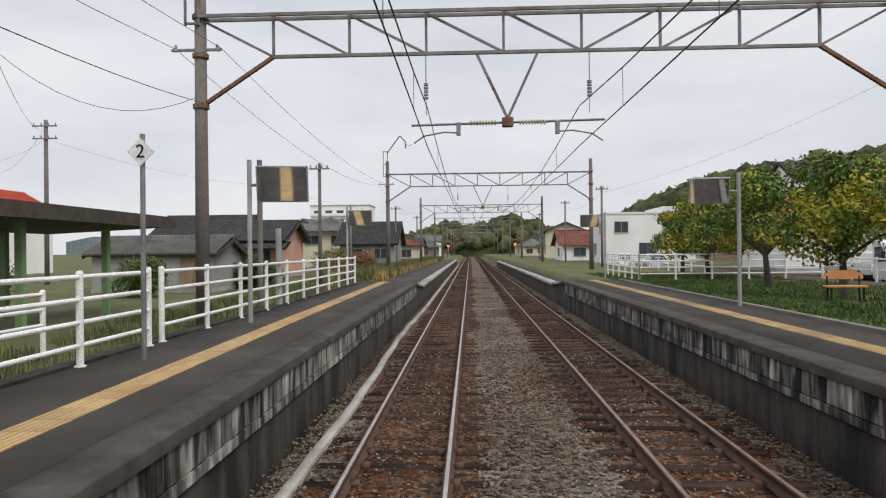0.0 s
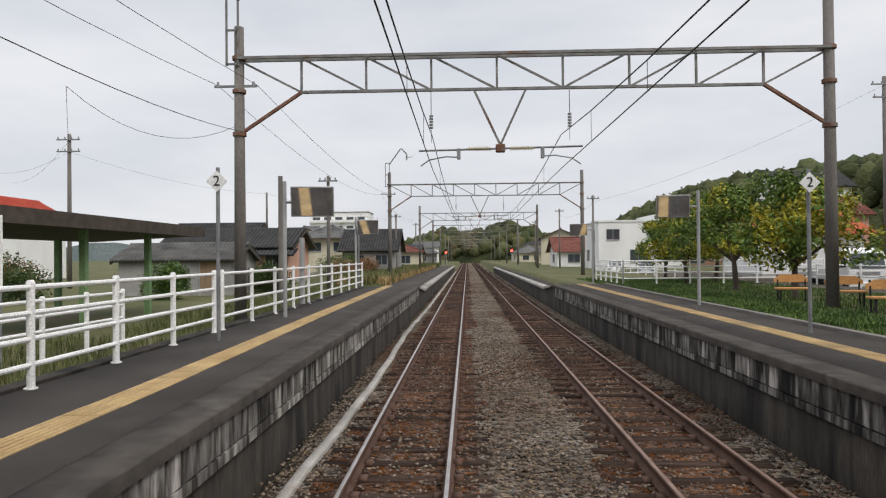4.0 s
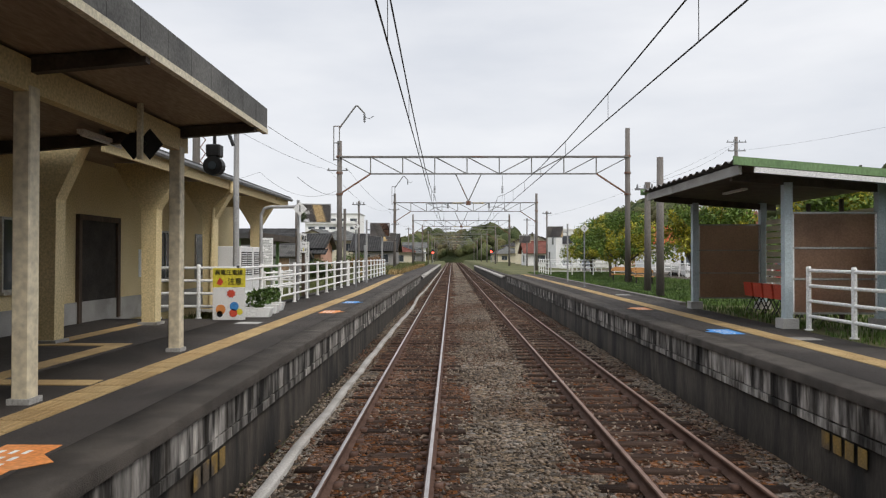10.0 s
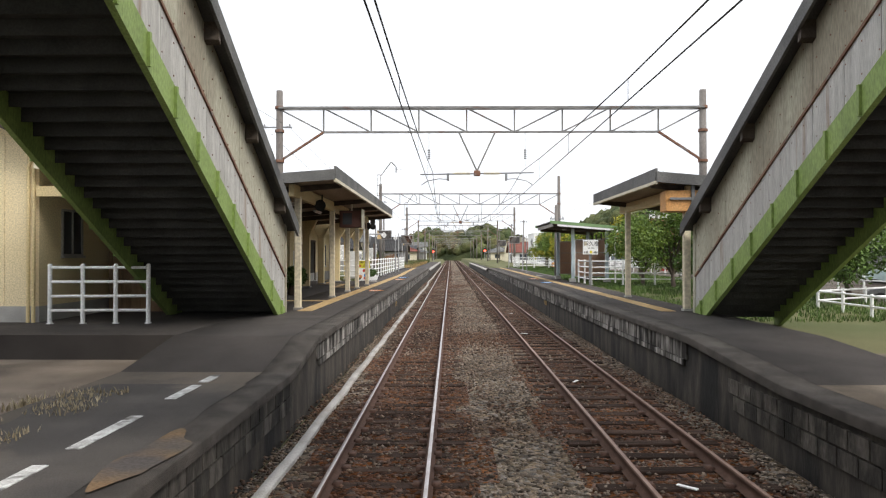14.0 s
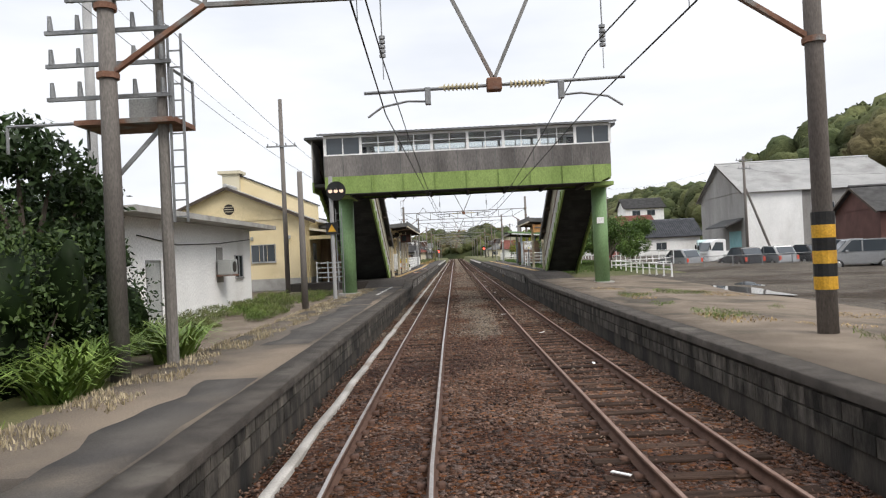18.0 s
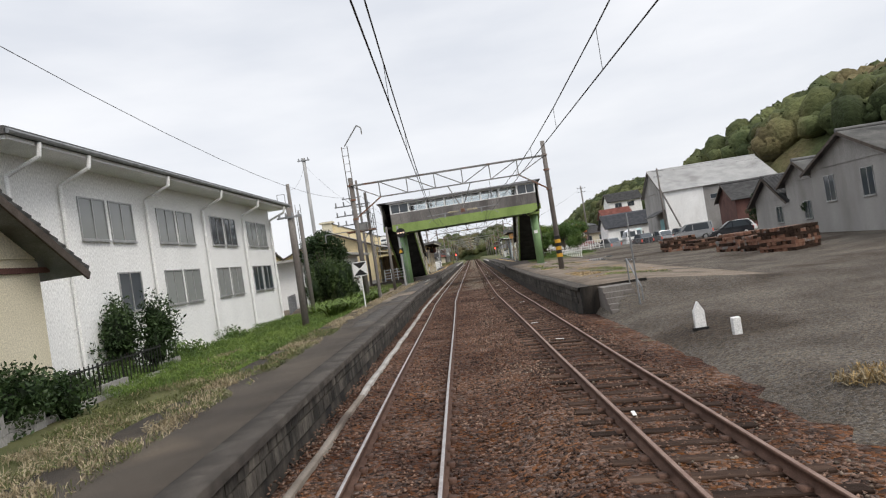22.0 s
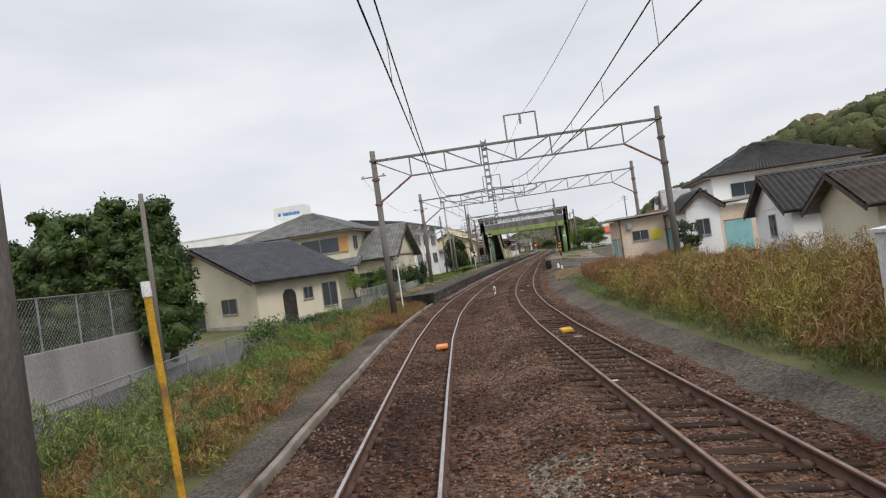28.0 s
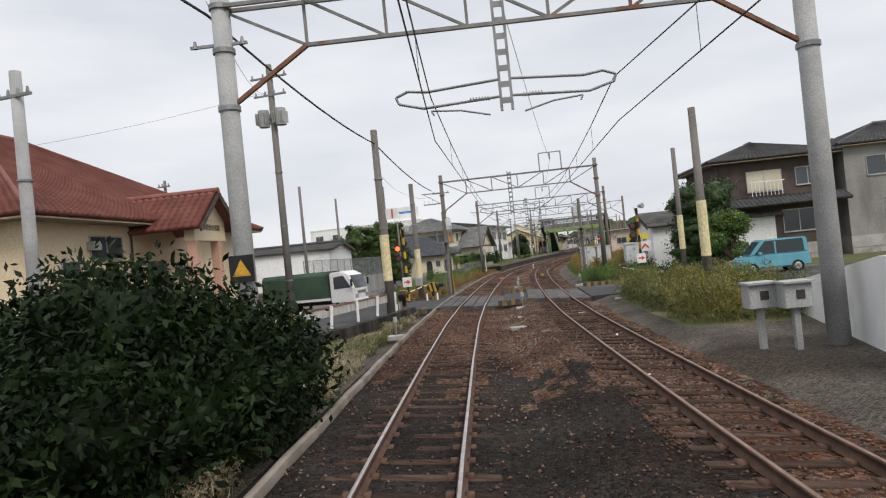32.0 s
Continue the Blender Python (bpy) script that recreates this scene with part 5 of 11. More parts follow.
# worn dashes painted along the old platform
dash = thing("painted_dashes", "worn white dashed line on the old platform", "line marking", "", "structure")
for k, (da, db) in enumerate(((-39.35, -38.8), (-40.5, -39.6), (-42.7, -41.4), (-44.4, -43.2), (-46.2, -45.3))):
    part("dash", boxed(-2.72, -2.58, da, db, 0.683, 0.695), M["worn_paint"], dash)
rs_ = bmesh.new()
rs_.faces.new([rs_.verts.new((-1.85 + 0.22 * math.cos(a) * (1 + 0.2 * math.sin(4 * a)), -42.9 + 0.85 * math.sin(a) * (1 + 0.25 * math.cos(3 * a)), 0.694)) for a in [k * math.pi / 14 for k in range(28)]])
solid("rust_stain", rs_, M["rust_stain"], "orange rust stain on the worn platform edge", "stain", kind="structure")
kerb = boxed(-4.5, -4.25, -9.4, 28.4, 0.3, 1.04)
solid("fence_kerb", kerb, M["wall_low"], "low concrete kerb under the platform fence", "kerb", kind="structure")

# grassy bank behind the right platform
bank = bmesh.new()
box(bank, 7.62, 7.80, -4.6, 29.3, 0.6, 1.07)
solid("bank_kerb", bank, M["concrete_dark"], "low concrete kerb in front of the planted bank", "kerb", kind="structure")


def text_mesh(body, size, depth=0.004):
    c = bpy.data.curves.new("t", "FONT")
    c.body, c.size, c.extrude = body, size, depth
    c.align_x, c.align_y = "CENTER", "CENTER"
    o = bpy.data.objects.new("t", c)
    scene.collection.objects.link(o)
    dg = bpy.context.evaluated_depsgraph_get()
    me = bpy.data.meshes.new_from_object(o.evaluated_get(dg))
    bpy.data.objects.remove(o)
    bpy.data.curves.remove(c)
    return me


def lettering(name, body, size, material, parent, at, facing=0.0, depth=0.004):
    """Raised letters standing upright, read from the -y side; facing turns them about z."""
    me = text_mesh(body, size, depth)
    me.materials.clear()
    me.materials.append(material)
    ob = new(name, me)
    ob.parent = parent
    ob.matrix_basis = pose(*at, 90, 0, facing)
    return ob


def bars(name, parent, material, x, y, z, w, h, rows, facing=0.0, fill=0.8, seed=1):
    """Plain bars in place of small writing."""
    r = random.Random(seed)
    b = bmesh.new()
    for i in range(rows):
        zz = z + h / 2 - (i + 0.5) * h / rows
        x0 = -w / 2
        while x0 < w / 2 - 0.02:
            l = r.uniform(0.06, 0.22) * w
            x1 = min(w / 2, x0 + l)
            if r.random() < fill:
                box(b, x0, x1 - 0.012 * w, -0.002, 0.002, zz - 0.3 * h / rows, zz + 0.3 * h / rows)
            x0 = x1
    b.transform(Matrix.Translation((x, y, 0)) @ Matrix.Rotation(radians(facing), 4, "Z") @ Matrix.Translation((0, 0, 0)))
    return tagged(part(name, b, material, parent), kind="stuff")


def stop_sign(x, y, number, base=1.0, top=3.83, arm=False):
    """A white diamond with the car number, on a steel pole or a bent pipe."""
    t = thing("stopping_mark", "white diamond stopping mark with a black number on a pole", "sign", "stopping marks")
    z = top
    if arm:
        p = pipe(bmesh.new(), [(x - 1.1, y + 0.2, base), (x - 1.1, y + 0.2, z - 0.15), (x - 1.0, y + 0.17, z + 0.02), (x - 0.85, y + 0.15, z + 0.06), (x, y + 0.05, z + 0.06)], 0.045, 10)
        part("bent_pipe", p, M["concrete_light"], t)
    else:
        part("pole", tubed((x, y + 0.05, base), (x, y + 0.05, z + 0.25), 0.035, n=10), M["steel"], t)
    d = prismed([(x - 0.19, z), (x, z - 0.19), (x + 0.19, z), (x, z + 0.19)], "y", y - 0.012, y + 0.0)
    pl = part("plate", d, M["white"], t)
    lettering("number", number, 0.26, M["black"], pl, (x, y - 0.016, z))


stop_sign(-3.6, 6.45, "2")
stop_sign(-3.25, -6.8, "1", top=3.7, arm=True)
stop_sign(7.05, 7.2, "2", top=3.75)


def mirror(x, y, w, h, z, pole_x, base=1.0, tilt=12.0):
    """A platform mirror in a dark frame on a pole, tipped towards the platform edge."""
    t = thing("platform_mirror", "large rectangular platform mirror in a pale frame on a pole", "mirror", "platform mirrors")
    part("pole", tubed((pole_x, y + 0.12, base), (pole_x, y + 0.12, z + h * 0.7), 0.05, n=10), M["concrete_light"], t)
    part("bracket", tubed((pole_x, y + 0.12, z), (x, y + 0.12, z), 0.03), M["steel"], t)
    face = 8 if x < 2 else -8
    m = pose(x, y, z, tilt, 0, face)
    b = boxed(-w / 2, w / 2, 0.0, 0.05, -h / 2, h / 2, bevel=0.01)
    b.transform(m)
    fr = part("mirror_frame", b, M["frame_alu"], t)
    g = boxed(-w / 2 + 0.03, w / 2 - 0.03, -0.006, -0.001, -h / 2 + 0.03, h / 2 - 0.03)
    g.transform(m)
    part("mirror_glass", g, M["mirror"], fr)
    return t


mirror(-3.0, 11.3, 1.05, 0.75, 3.85, -3.72)
mirror(-3.6, -2.9, 0.98, 0.62, 3.83, -4.2)
mirror(-3.9, 27.0, 1.0, 0.7, 3.9, -4.5, 0.7)
mirror(6.75, 14.5, 0.95, 0.66, 3.85, 7.5)
mirror(7.0, 33.0, 0.95, 0.66, 3.9, 7.8, 0.6)


def slim_post(x, y, base, top, r, mat, name="grey_post", label="slim grey steel post", category="post"):
    return solid(name, tubed((x, y, base), (x, y, top), r, r * 0.9, 10), M[mat], label, category)


slim_post(-4.35, 15.8, 0.8, 3.1, 0.09, "concrete_light", label="short grey concrete post behind the fence")
slim_post(-4.6, 28.6, 0.8, 4.5, 0.05, "steel")
slim_post(-6.3, 20.5, 0.5, 5.6, 0.10, "concrete_dark", "utility_pole", "dark slim pole behind the fence", "pole")


def name_board(x, y, z0, z1, w, facing, posts, reading="阿久根"):
    """A station name board: white panel, black characters, small bars, an orange mark."""
    t = thing("station_name_board", "white station name board with black characters on posts", "sign", "station name boards", at=(x, y, 0), turn=facing)
    panel = part("panel", boxed(-w / 2, w / 2, -0.03, 0.03, z0, z1, bevel=0.008), M["white"], t)
    h = z1 - z0
    lettering("station_name", reading, h * 0.36, M["black"], panel, (0.05 * w, -0.036, z0 + h * 0.72))
    bars("small_writing", panel, M["black"], 0.05 * w, -0.034, z0 + h * 0.44, w * 0.45, h * 0.09, 1, seed=4)
    bars("small_writing", panel, M["black"], -0.3 * w, -0.034, z0 + h * 0.16, w * 0.25, h * 0.16, 2, seed=5)
    bars("small_writing", panel, M["black"], 0.33 * w, -0.034, z0 + h * 0.16, w * 0.25, h * 0.16, 2, seed=6)
    part("orange_mark", tubed((0.02, -0.031, z0 + h * 0.17), (0.02, -0.036, z0 + h * 0.17), h * 0.1, n=16), M["sign_yellow"], panel)
    part("orange_mark", tubed((-0.34 * w, -0.031, z0 + h * 0.74), (-0.34 * w, -0.036, z0 + h * 0.74), h * 0.14, n=16), M["cream_pale"], panel)
    for px in posts:
        part("post", boxed(px - 0.06, px + 0.06, 0.0, 0.10, 0.5, z1 + 0.05), M["wood_dark"] if len(posts) > 1 else M["steel"], t)
    return t


name_board(-4.32, -1.55, 2.55, 3.22, 1.02, 90, (-0.58, 0.36))
name_board(7.78, -14.75, 2.5, 3.22, 0.75, 0, (0.0,))


def notice(x, y, z0, z1, w, facing, rows, label="white timetable board with close rows of figures", posts=True):
    t = thing("notice_board", label, "notice board", "notice boards", at=(x, y, 0), turn=facing)
    p = part("panel", boxed(-w / 2, w / 2, -0.03, 0.03, z0, z1, bevel=0.006), M["white"], t)
    bars("printed_rows", p, M["grey_box"], 0, -0.034, (z0 + z1) / 2, w * 0.86, (z1 - z0) * 0.86, rows, seed=rows)
    if posts:
        for s in (-0.45, 0.45):
            part("post", boxed(s * w - 0.03, s * w + 0.03, 0.03, 0.09, 0.5, z1), M["steel"], t)
    return t


notice(-7.75, 6.1, 2.0, 3.27, 0.85, 35, 16)
notice(-5.0, 1.6, 2.2, 3.0, 0.5, 0, 10, label="small white notice on a post")


def planter(x, y, s, seed):
    """A white trough with green plants."""
    t = thing("planter", "white plastic flower trough with green plants on the platform", "planter", "planters by the fence", at=(x, y, 1.0))
    part("trough", prismed([(-0.30 * s, 0), (0.30 * s, 0), (0.36 * s, 0.22), (-0.36 * s, 0.22)], "y", -0.14, 0.14), M["white"], t)
    part("soil", boxed(-0.32 * s, 0.32 * s, -0.12, 0.12, 0.19, 0.215), M["soil"], t)
    part("plant", leaf_cloud([(0, 0, 0.42, 0.28 * s, 0.14, 0.22)], 160, 0.07, seed), M["leaf"], t, "leafy green plant")
    return t


def leaf_cloud(blobs, count, size, seed, flat=0.3):
    """Many small leaf blades spread through ellipsoids (x, y, z, rx, ry, rz), denser towards their skin."""
    r = random.Random(seed)
    bm = bmesh.new()
    total = sum(b[3] * b[4] * b[5] for b in blobs) ** (1 / 1) or 1
    for bx, by, bz, rx, ry, rz in blobs:
        for _ in range(max(4, int(count * rx * ry * rz / total))):
            u, w = r.uniform(-1, 1), r.uniform(0, 6.2832)
            d = r.uniform(0.55, 1.0) ** 0.6
            s = math.sqrt(1 - u * u)
            p = Vector((bx + rx * d * s * math.cos(w), by + ry * d * s * math.sin(w), bz + rz * d * u))
            q = Euler((r.uniform(-1.2, 1.2), r.uniform(-1.2, 1.2), r.uniform(0, 6.28))).to_matrix()
            l = size * r.uniform(0.6, 1.4)
            vs = [bm.verts.new(p + q @ Vector(c)) for c in ((-l, 0, 0), (0, -l * 0.42, l * 0.12), (l, 0, 0), (0, l * 0.42, l * 0.12))]
            bm.faces.new(vs)
    return bm


planter(-3.75, -9.05, 1.0, 1)
planter(-3.85, -8.0, 1.0, 2)
planter(-3.95, -7.1, 1.0, 3)

# warning sign on the fence
ws = thing("warning_sign", "yellow and white warning board fixed on the fence", "sign", at=(-4.1, -10.0, 0))
wp = part("yellow_panel", boxed(-0.36, 0.36, -0.05, -0.03, 1.74, 2.16), M["sign_yellow"], ws)
lettering("warning_words", "高電圧電線", 0.125, M["black"], wp, (0.0, -0.054, 2.06))
lettering("warning_words", "注意", 0.16, M["black"], wp, (0.13, -0.054, 1.86))
part("red_flash", prismed([(-0.28, 1.82), (-0.18, 1.78), (-0.12, 1.86), (-0.2, 1.96)], "y", -0.056, -0.051), M["red"], wp)
wq = part("white_panel", boxed(-0.36, 0.36, -0.05, -0.03, 1.02, 1.73), M["white"], ws)
part("red_burst", prismed([(0.05 + 0.11 * math.cos(k * 0.3927) * (1 if k % 2 else 0.7), 1.60 + 0.10 * math.sin(k * 0.3927) * (1 if k % 2 else 0.7)) for k in range(16)], "y", -0.056, -0.051), M["red"], wq)
for sx, sz, r_, mt in ((-0.18, 1.25, 0.11, "orange"), (0.12, 1.32, 0.10, "blue"), (0.10, 1.17, 0.09, "red"), (0.24, 1.2, 0.07, "sign_yellow"), (-0.2, 1.15, 0.07, "black")):
    part("plain_shape", tubed((sx, -0.056, sz), (sx, -0.051, sz), r_, n=12), M[mt], wq)
tagged(solid("lamp_pole", pipe(tubed((-4.15, -9.4, 1.0), (-4.15, -9.4, 5.9), 0.075, 0.06, 12), [(-4.15, -9.4, 5.35), (-3.75, -9.4, 5.42)], 0.03), M["concrete_light"]), "pale steel lamp pole beside the fence", "lamp pole")

# painted boarding marks on the platform
def boarding_mark(x, y, w, d, mat, side, label):
    t = thing("boarding_mark", label, "floor marking", "boarding marks", at=(x, y, 1.0))
    s = -side
    q = [(-w / 2, -d / 2), (w / 2, -d / 2), (w / 2, -d * 0.22), (w / 2 + 0.18, 0) if s > 0 else (w / 2, 0), (w / 2, d * 0.22), (w / 2, d / 2), (-w / 2, d / 2), (-w / 2, d * 0.22), (-w / 2 - 0.18, 0) if s < 0 else (-w / 2, 0), (-w / 2, -d * 0.22)]
    p = part("decal", prismed(q, "z", 0.005, 0.009), M[mat], t)
    b = bmesh.new()
    for i in range(3):
        for k in range(4):
            box(b, -w * 0.35 + i * 0.23 * w, -w * 0.35 + i * 0.23 * w + 0.09 * w, -d * 0.36 + k * 0.19 * d, -d * 0.36 + k * 0.19 * d + 0.11 * d, 0.009, 0.0105)
    tagged(part("white_writing", b, M["white"], p), kind="stuff")
    return t


boarding_mark(-2.3, -7.6, 0.42, 0.85, "orange", -1, "orange boarding mark painted on the asphalt")
boarding_mark(-2.3, -3.9, 0.42, 0.85, "blue", -1, "blue boarding mark painted on the asphalt")
boarding_mark(-2.3, -20.5, 0.42, 0.85, "orange", -1, "orange boarding mark painted on the asphalt")
boarding_mark(6.0, -6.3, 0.42, 0.85, "orange", 1, "orange boarding mark painted on the asphalt")
boarding_mark(6.0, -12.1, 0.42, 0.85, "blue", 1, "blue boarding mark painted on the asphalt")
for hx, hy in ((-3.5, -10.6), (7.2, 0.5), (6.9, -13.2)):
    solid("manhole_lid", boxed(-0.25, 0.25, -0.2, 0.2, 0, 0.012, bevel=0.003), M["concrete"], "small concrete access lid set in the platform", "manhole lid", "access lids", at=(hx, hy, 1.0))
for wx, wz, wy, s in ((-1.596, 0.30, -18.3, 1), (5.156, 0.30, -17.5, -1)):
    wl_ = thing("painted_wall_mark", "faded yellow painted characters on the platform wall", "wall marking", "painted wall marks")
    b = bmesh.new()
    for i in range(4):
        box(b, wx - 0.004, wx + 0.004, wy - 0.45 + i * 0.24, wy - 0.45 + i * 0.24 + 0.16, wz - 0.10, wz + 0.10)
    tagged(part("plain_mark", b, M["hazard_worn"], wl_), kind="stuff")


# bench blocks on the bank
def bench(x, y, turn):
    t = thing("bench", "low bench with orange-brown wooden seat and back on black legs", "bench", "benches on the bank", at=(x, y, 0.95), turn=turn)
    part("seat", boxed(-0.5, 0.5, -0.2, 0.2, 0.40, 0.46, bevel=0.015), M["orange_wood"], t)
    part("backrest", prismed([(-0.5, 0.62), (0.5, 0.62), (0.5, 0.74), (0.3, 0.86), (-0.3, 0.86), (-0.5, 0.74)], "y", 0.16, 0.20), M["orange_wood"], t)
    for sx in (-0.4, 0.4):
        lg = boxed(sx - 0.025, sx + 0.025, -0.18, 0.18, 0.0, 0.05)
        box(lg, sx - 0.025, sx + 0.025, -0.16, -0.11, 0.0, 0.40)
        beam(lg, (sx, 0.13, 0), (sx, 0.19, 0.85), 0.04, 0.04)
        part("leg", lg, M["black"], t)
    return t


bench(10.9, 16.2, -8)
bench(11.5, 14.3, -8)
bench(11.0, 11.4, -8)

# ---- station building and canopies ----
def building_box(parent, x0, x1, y0, y1, z0, z1, mat, name="wall", t=0.16):
    """Four walls with thickness, as four parts."""
    part(name, boxed(x0, x1, y0, y0 + t, z0, z1), mat, parent)
    part(name, boxed(x0, x1, y1 - t, y1, z0, z1), mat, parent)
    part(name, boxed(x0, x0 + t, y0 + t, y1 - t, z0, z1), mat, parent)
    part(name, boxed(x1 - t, x1, y0 + t, y1 - t, z0, z1), mat, parent)


def wall_window(parent, face, u, z, w, h, v, mats=("frame_alu", "glass"), panes=2, sill=True, proud=0.03):
    """A window on a wall plane. face '+x', '-x', '+y', '-y': the side it looks to; u: centre along the wall; v: the wall's plane."""
    ax, s = face[1], 1 if face[0] == "+" else -1

    def bx(u0, u1, d0, d1, z0, z1, **k):
        d0, d1 = v + s * d0, v + s * d1
        d0, d1 = min(d0, d1), max(d0, d1)
        return boxed(d0, d1, u0, u1, z0, z1, **k) if ax == "x" else boxed(u0, u1, d0, d1, z0, z1, **k)
    win = part("window", bx(u - w / 2, u + w / 2, 0.002, 0.012, z - h / 2, z + h / 2), M[mats[1]], parent, "window with dark reflecting glass")
    fr = 0.045
    for a, b, c, d in ((u - w / 2 - fr, u - w / 2, z - h / 2 - fr, z + h / 2 + fr), (u + w / 2, u + w / 2 + fr, z - h / 2 - fr, z + h / 2 + fr), (u - w / 2, u + w / 2, z + h / 2, z + h / 2 + fr), (u - w / 2, u + w / 2, z - h / 2 - fr, z - h / 2)):
        part("window_frame", bx(a, b, 0.0, proud + 0.012, c, d), M[mats[0]], win)
    for i in range(1, panes):
        uu = u - w / 2 + w * i / panes
        part("mullion", bx(uu - 0.022, uu + 0.022, 0.012, proud + 0.008, z - h / 2, z + h / 2), M[mats[0]], win)
    if sill:
        part("window_sill", bx(u - w / 2 - 0.06, u + w / 2 + 0.06, 0.0, 0.09, z - h / 2 - fr - 0.05, z - h / 2 - fr), M[mats[0]], win)
    return win


def bracket_column(parent, x, y, z0, z1, spread=0.75):
    """A cream concrete column that widens to a bracket under the eaves."""
    c = bmesh.new()
    prism(c, [(x - 0.14, z0), (x + 0.14, z0), (x + 0.16, z1 - 0.95), (x + spread, z1), (x - spread, z1), (x - 0.16, z1 - 0.95)], "y", y - 0.14, y + 0.14)
    col = part("column", c, M["cream"], parent, "cream concrete bracket column")
    part("column_foot", boxed(x - 0.2, x + 0.2, y - 0.2, y + 0.2, z0, z0 + 0.06), M["concrete"], col)


station_slab = solid("station_forecourt", boxed(-9.2, -4.135, -36.4, -9.6, 0.2, 1.003), M["asphalt"], "asphalt floor between the platform and the station wall", "platform", kind="structure")
st = thing("station_building", "cream single-storey station building with deep eaves along the platform", "station building")
building_box(st, -14.5, -7.1, -26.2, 0.0, 0.4, 4.75, M["cream"])
building_box(st, -8.1, -7.1, -31.0, -26.21, 0.4, 4.55, M["cream"], "wing_wall")
part("wing_roof", boxed(-8.15, -6.6, -31.2, -26.2, 4.56, 4.74), M["roof_dark"], st, "flat roof over the narrow wing")
# boarded porch between the stair foot and the hall
part("porch_back", boxed(-8.1, -5.95, -31.10, -31.02, 1.0, 3.9), M["porch_board"], st, "brown boarded porch wall")
for k in range(9):
    part("porch_batten", boxed(-8.05 + k * 0.25, -8.01 + k * 0.25, -31.13, -31.10, 1.0, 3.9), M["porch_board"], st)
part("porch_roof", prismed([(-8.15, 4.35), (-8.15, 4.5), (-5.9, 4.1), (-5.9, 3.98)], "y", -34.3, -31.0), M["cream_pale"], st, "cream-edged porch roof")
part("porch_beam", boxed(-8.15, -5.95, -34.2, -34.05, 3.75, 3.97), M["cream"], st, "cream porch beam")
part("plinth", boxed(-7.1, -7.06, -31, 0.0, 0.9, 1.45), M["concrete"], st, "grey concrete plinth")
part("main_roof", prismed([(-15.2, 4.75), (-6.2, 4.75), (-6.2, 4.95), (-10.5, 5.9), (-15.2, 4.95)], "y", -26.2, 0.4), M["roof_dark"], st, "dark low-pitched roof")
for wy, ww in ((-3.2, 1.7), (-6.3, 1.7), (-12.6, 1.2), (-23.5, 1.7), (-27.3, 1.5)):
    wall_window(st, "+x", wy, 2.45, ww, 1.25, -7.1, ("frame_alu", "glass"), 2)
# no openings in the wall: dark sheets paint the shade inside
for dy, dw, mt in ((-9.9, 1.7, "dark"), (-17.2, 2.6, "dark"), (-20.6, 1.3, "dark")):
    d = part("doorway", boxed(-7.1, -7.085, dy - dw / 2, dy + dw / 2, 1.0, 3.2), M[mt], st, "flat dark sheet coloured as the shaded inside of a doorway")
    for s in (-1, 1):
        part("door_jamb", boxed(-7.1, -7.02, dy + s * dw / 2 - 0.06, dy + s * dw / 2 + 0.06, 1.0, 3.25), M["wood_dark"], d)
    part("door_head", boxed(-7.1, -7.02, dy - dw / 2 - 0.06, dy + dw / 2 + 0.06, 3.2, 3.32), M["wood_dark"], d)
part("posted_notice", boxed(-7.1, -7.08, -14.4, -13.9, 1.9, 2.7), M["white"], st, "white notice on the wall")
part("posted_notice", boxed(-7.1, -7.08, -13.7, -13.3, 2.0, 2.6), M["sign_yellow"], st, "yellow notice on the wall")
part("posted_notice", boxed(-7.1, -7.08, -7.9, -7.5, 1.9, 2.6), M["white"], st, "white notice on the wall")
part("posted_notice", boxed(-7.1, -7.08, -25.4, -25.0, 2.0, 2.6), M["white"], st, "white notice on the wall")
# eaves towards the track, on bracket columns
ev = thing("eaves_canopy", "deep cream-edged eaves roof on concrete bracket columns", "canopy")
part("eaves_roof", prismed([(-4.72, 4.38), (-4.72, 4.46), (-9.0, 5.25), (-9.0, 5.1)], "y", -14.2, -1.6), M["roof_dark"], ev, "dark eaves roof")
part("soffit", prismed([(-4.85, 4.33), (-4.85, 4.37), (-7.1, 4.6), (-7.1, 4.5)], "y", -14.15, -1.65), M["under_eave"], ev, "brown soffit")
part("fascia", boxed(-4.86, -4.80, -14.15, -1.65, 4.12, 4.36), M["cream"], ev, "cream fascia board")
part("fascia", boxed(-9.0, -4.86, -1.72, -1.62, 4.12, 4.40), M["cream"], ev, "cream fascia board")
part("gutter", tubed((-4.70, -14.2, 4.36), (-4.70, -1.6, 4.36), 0.06), M["steel"], ev, "grey half-round gutter")
part("downpipe", pipe(bmesh.new(), [(-4.72, -8.0, 4.32), (-4.72, -8.0, 4.05), (-5.3, -7.6, 3.7), (-5.4, -7.55, 1.0)], 0.045, 8), M["cream"], ev, "cream downpipe")
for cy in (-10.9, -7.4, -3.2):
    bracket_column(ev, -5.45, cy, 1.0, 4.35)
# lattice mast with a rusty tube on the roof
mast = thing("roof_mast", "rust-streaked concrete post with a small lattice behind the station", "post", at=(-9.6, 2.7, 0))
part("post", tubed((0, 0, 0.4), (0, 0, 8.0), 0.17, 0.15, 10), M["concrete_dark"], mast)
la = bmesh.new()
for i in range(9):
    beam(la, (0.2, -0.12, 3.0 + i * 0.55), (0.42, -0.12, 3.3 + i * 0.55), 0.03, 0.03)
    beam(la, (0.42, -0.12, 3.3 + i * 0.55), (0.2, -0.12, 3.55 + i * 0.55), 0.03, 0.03)
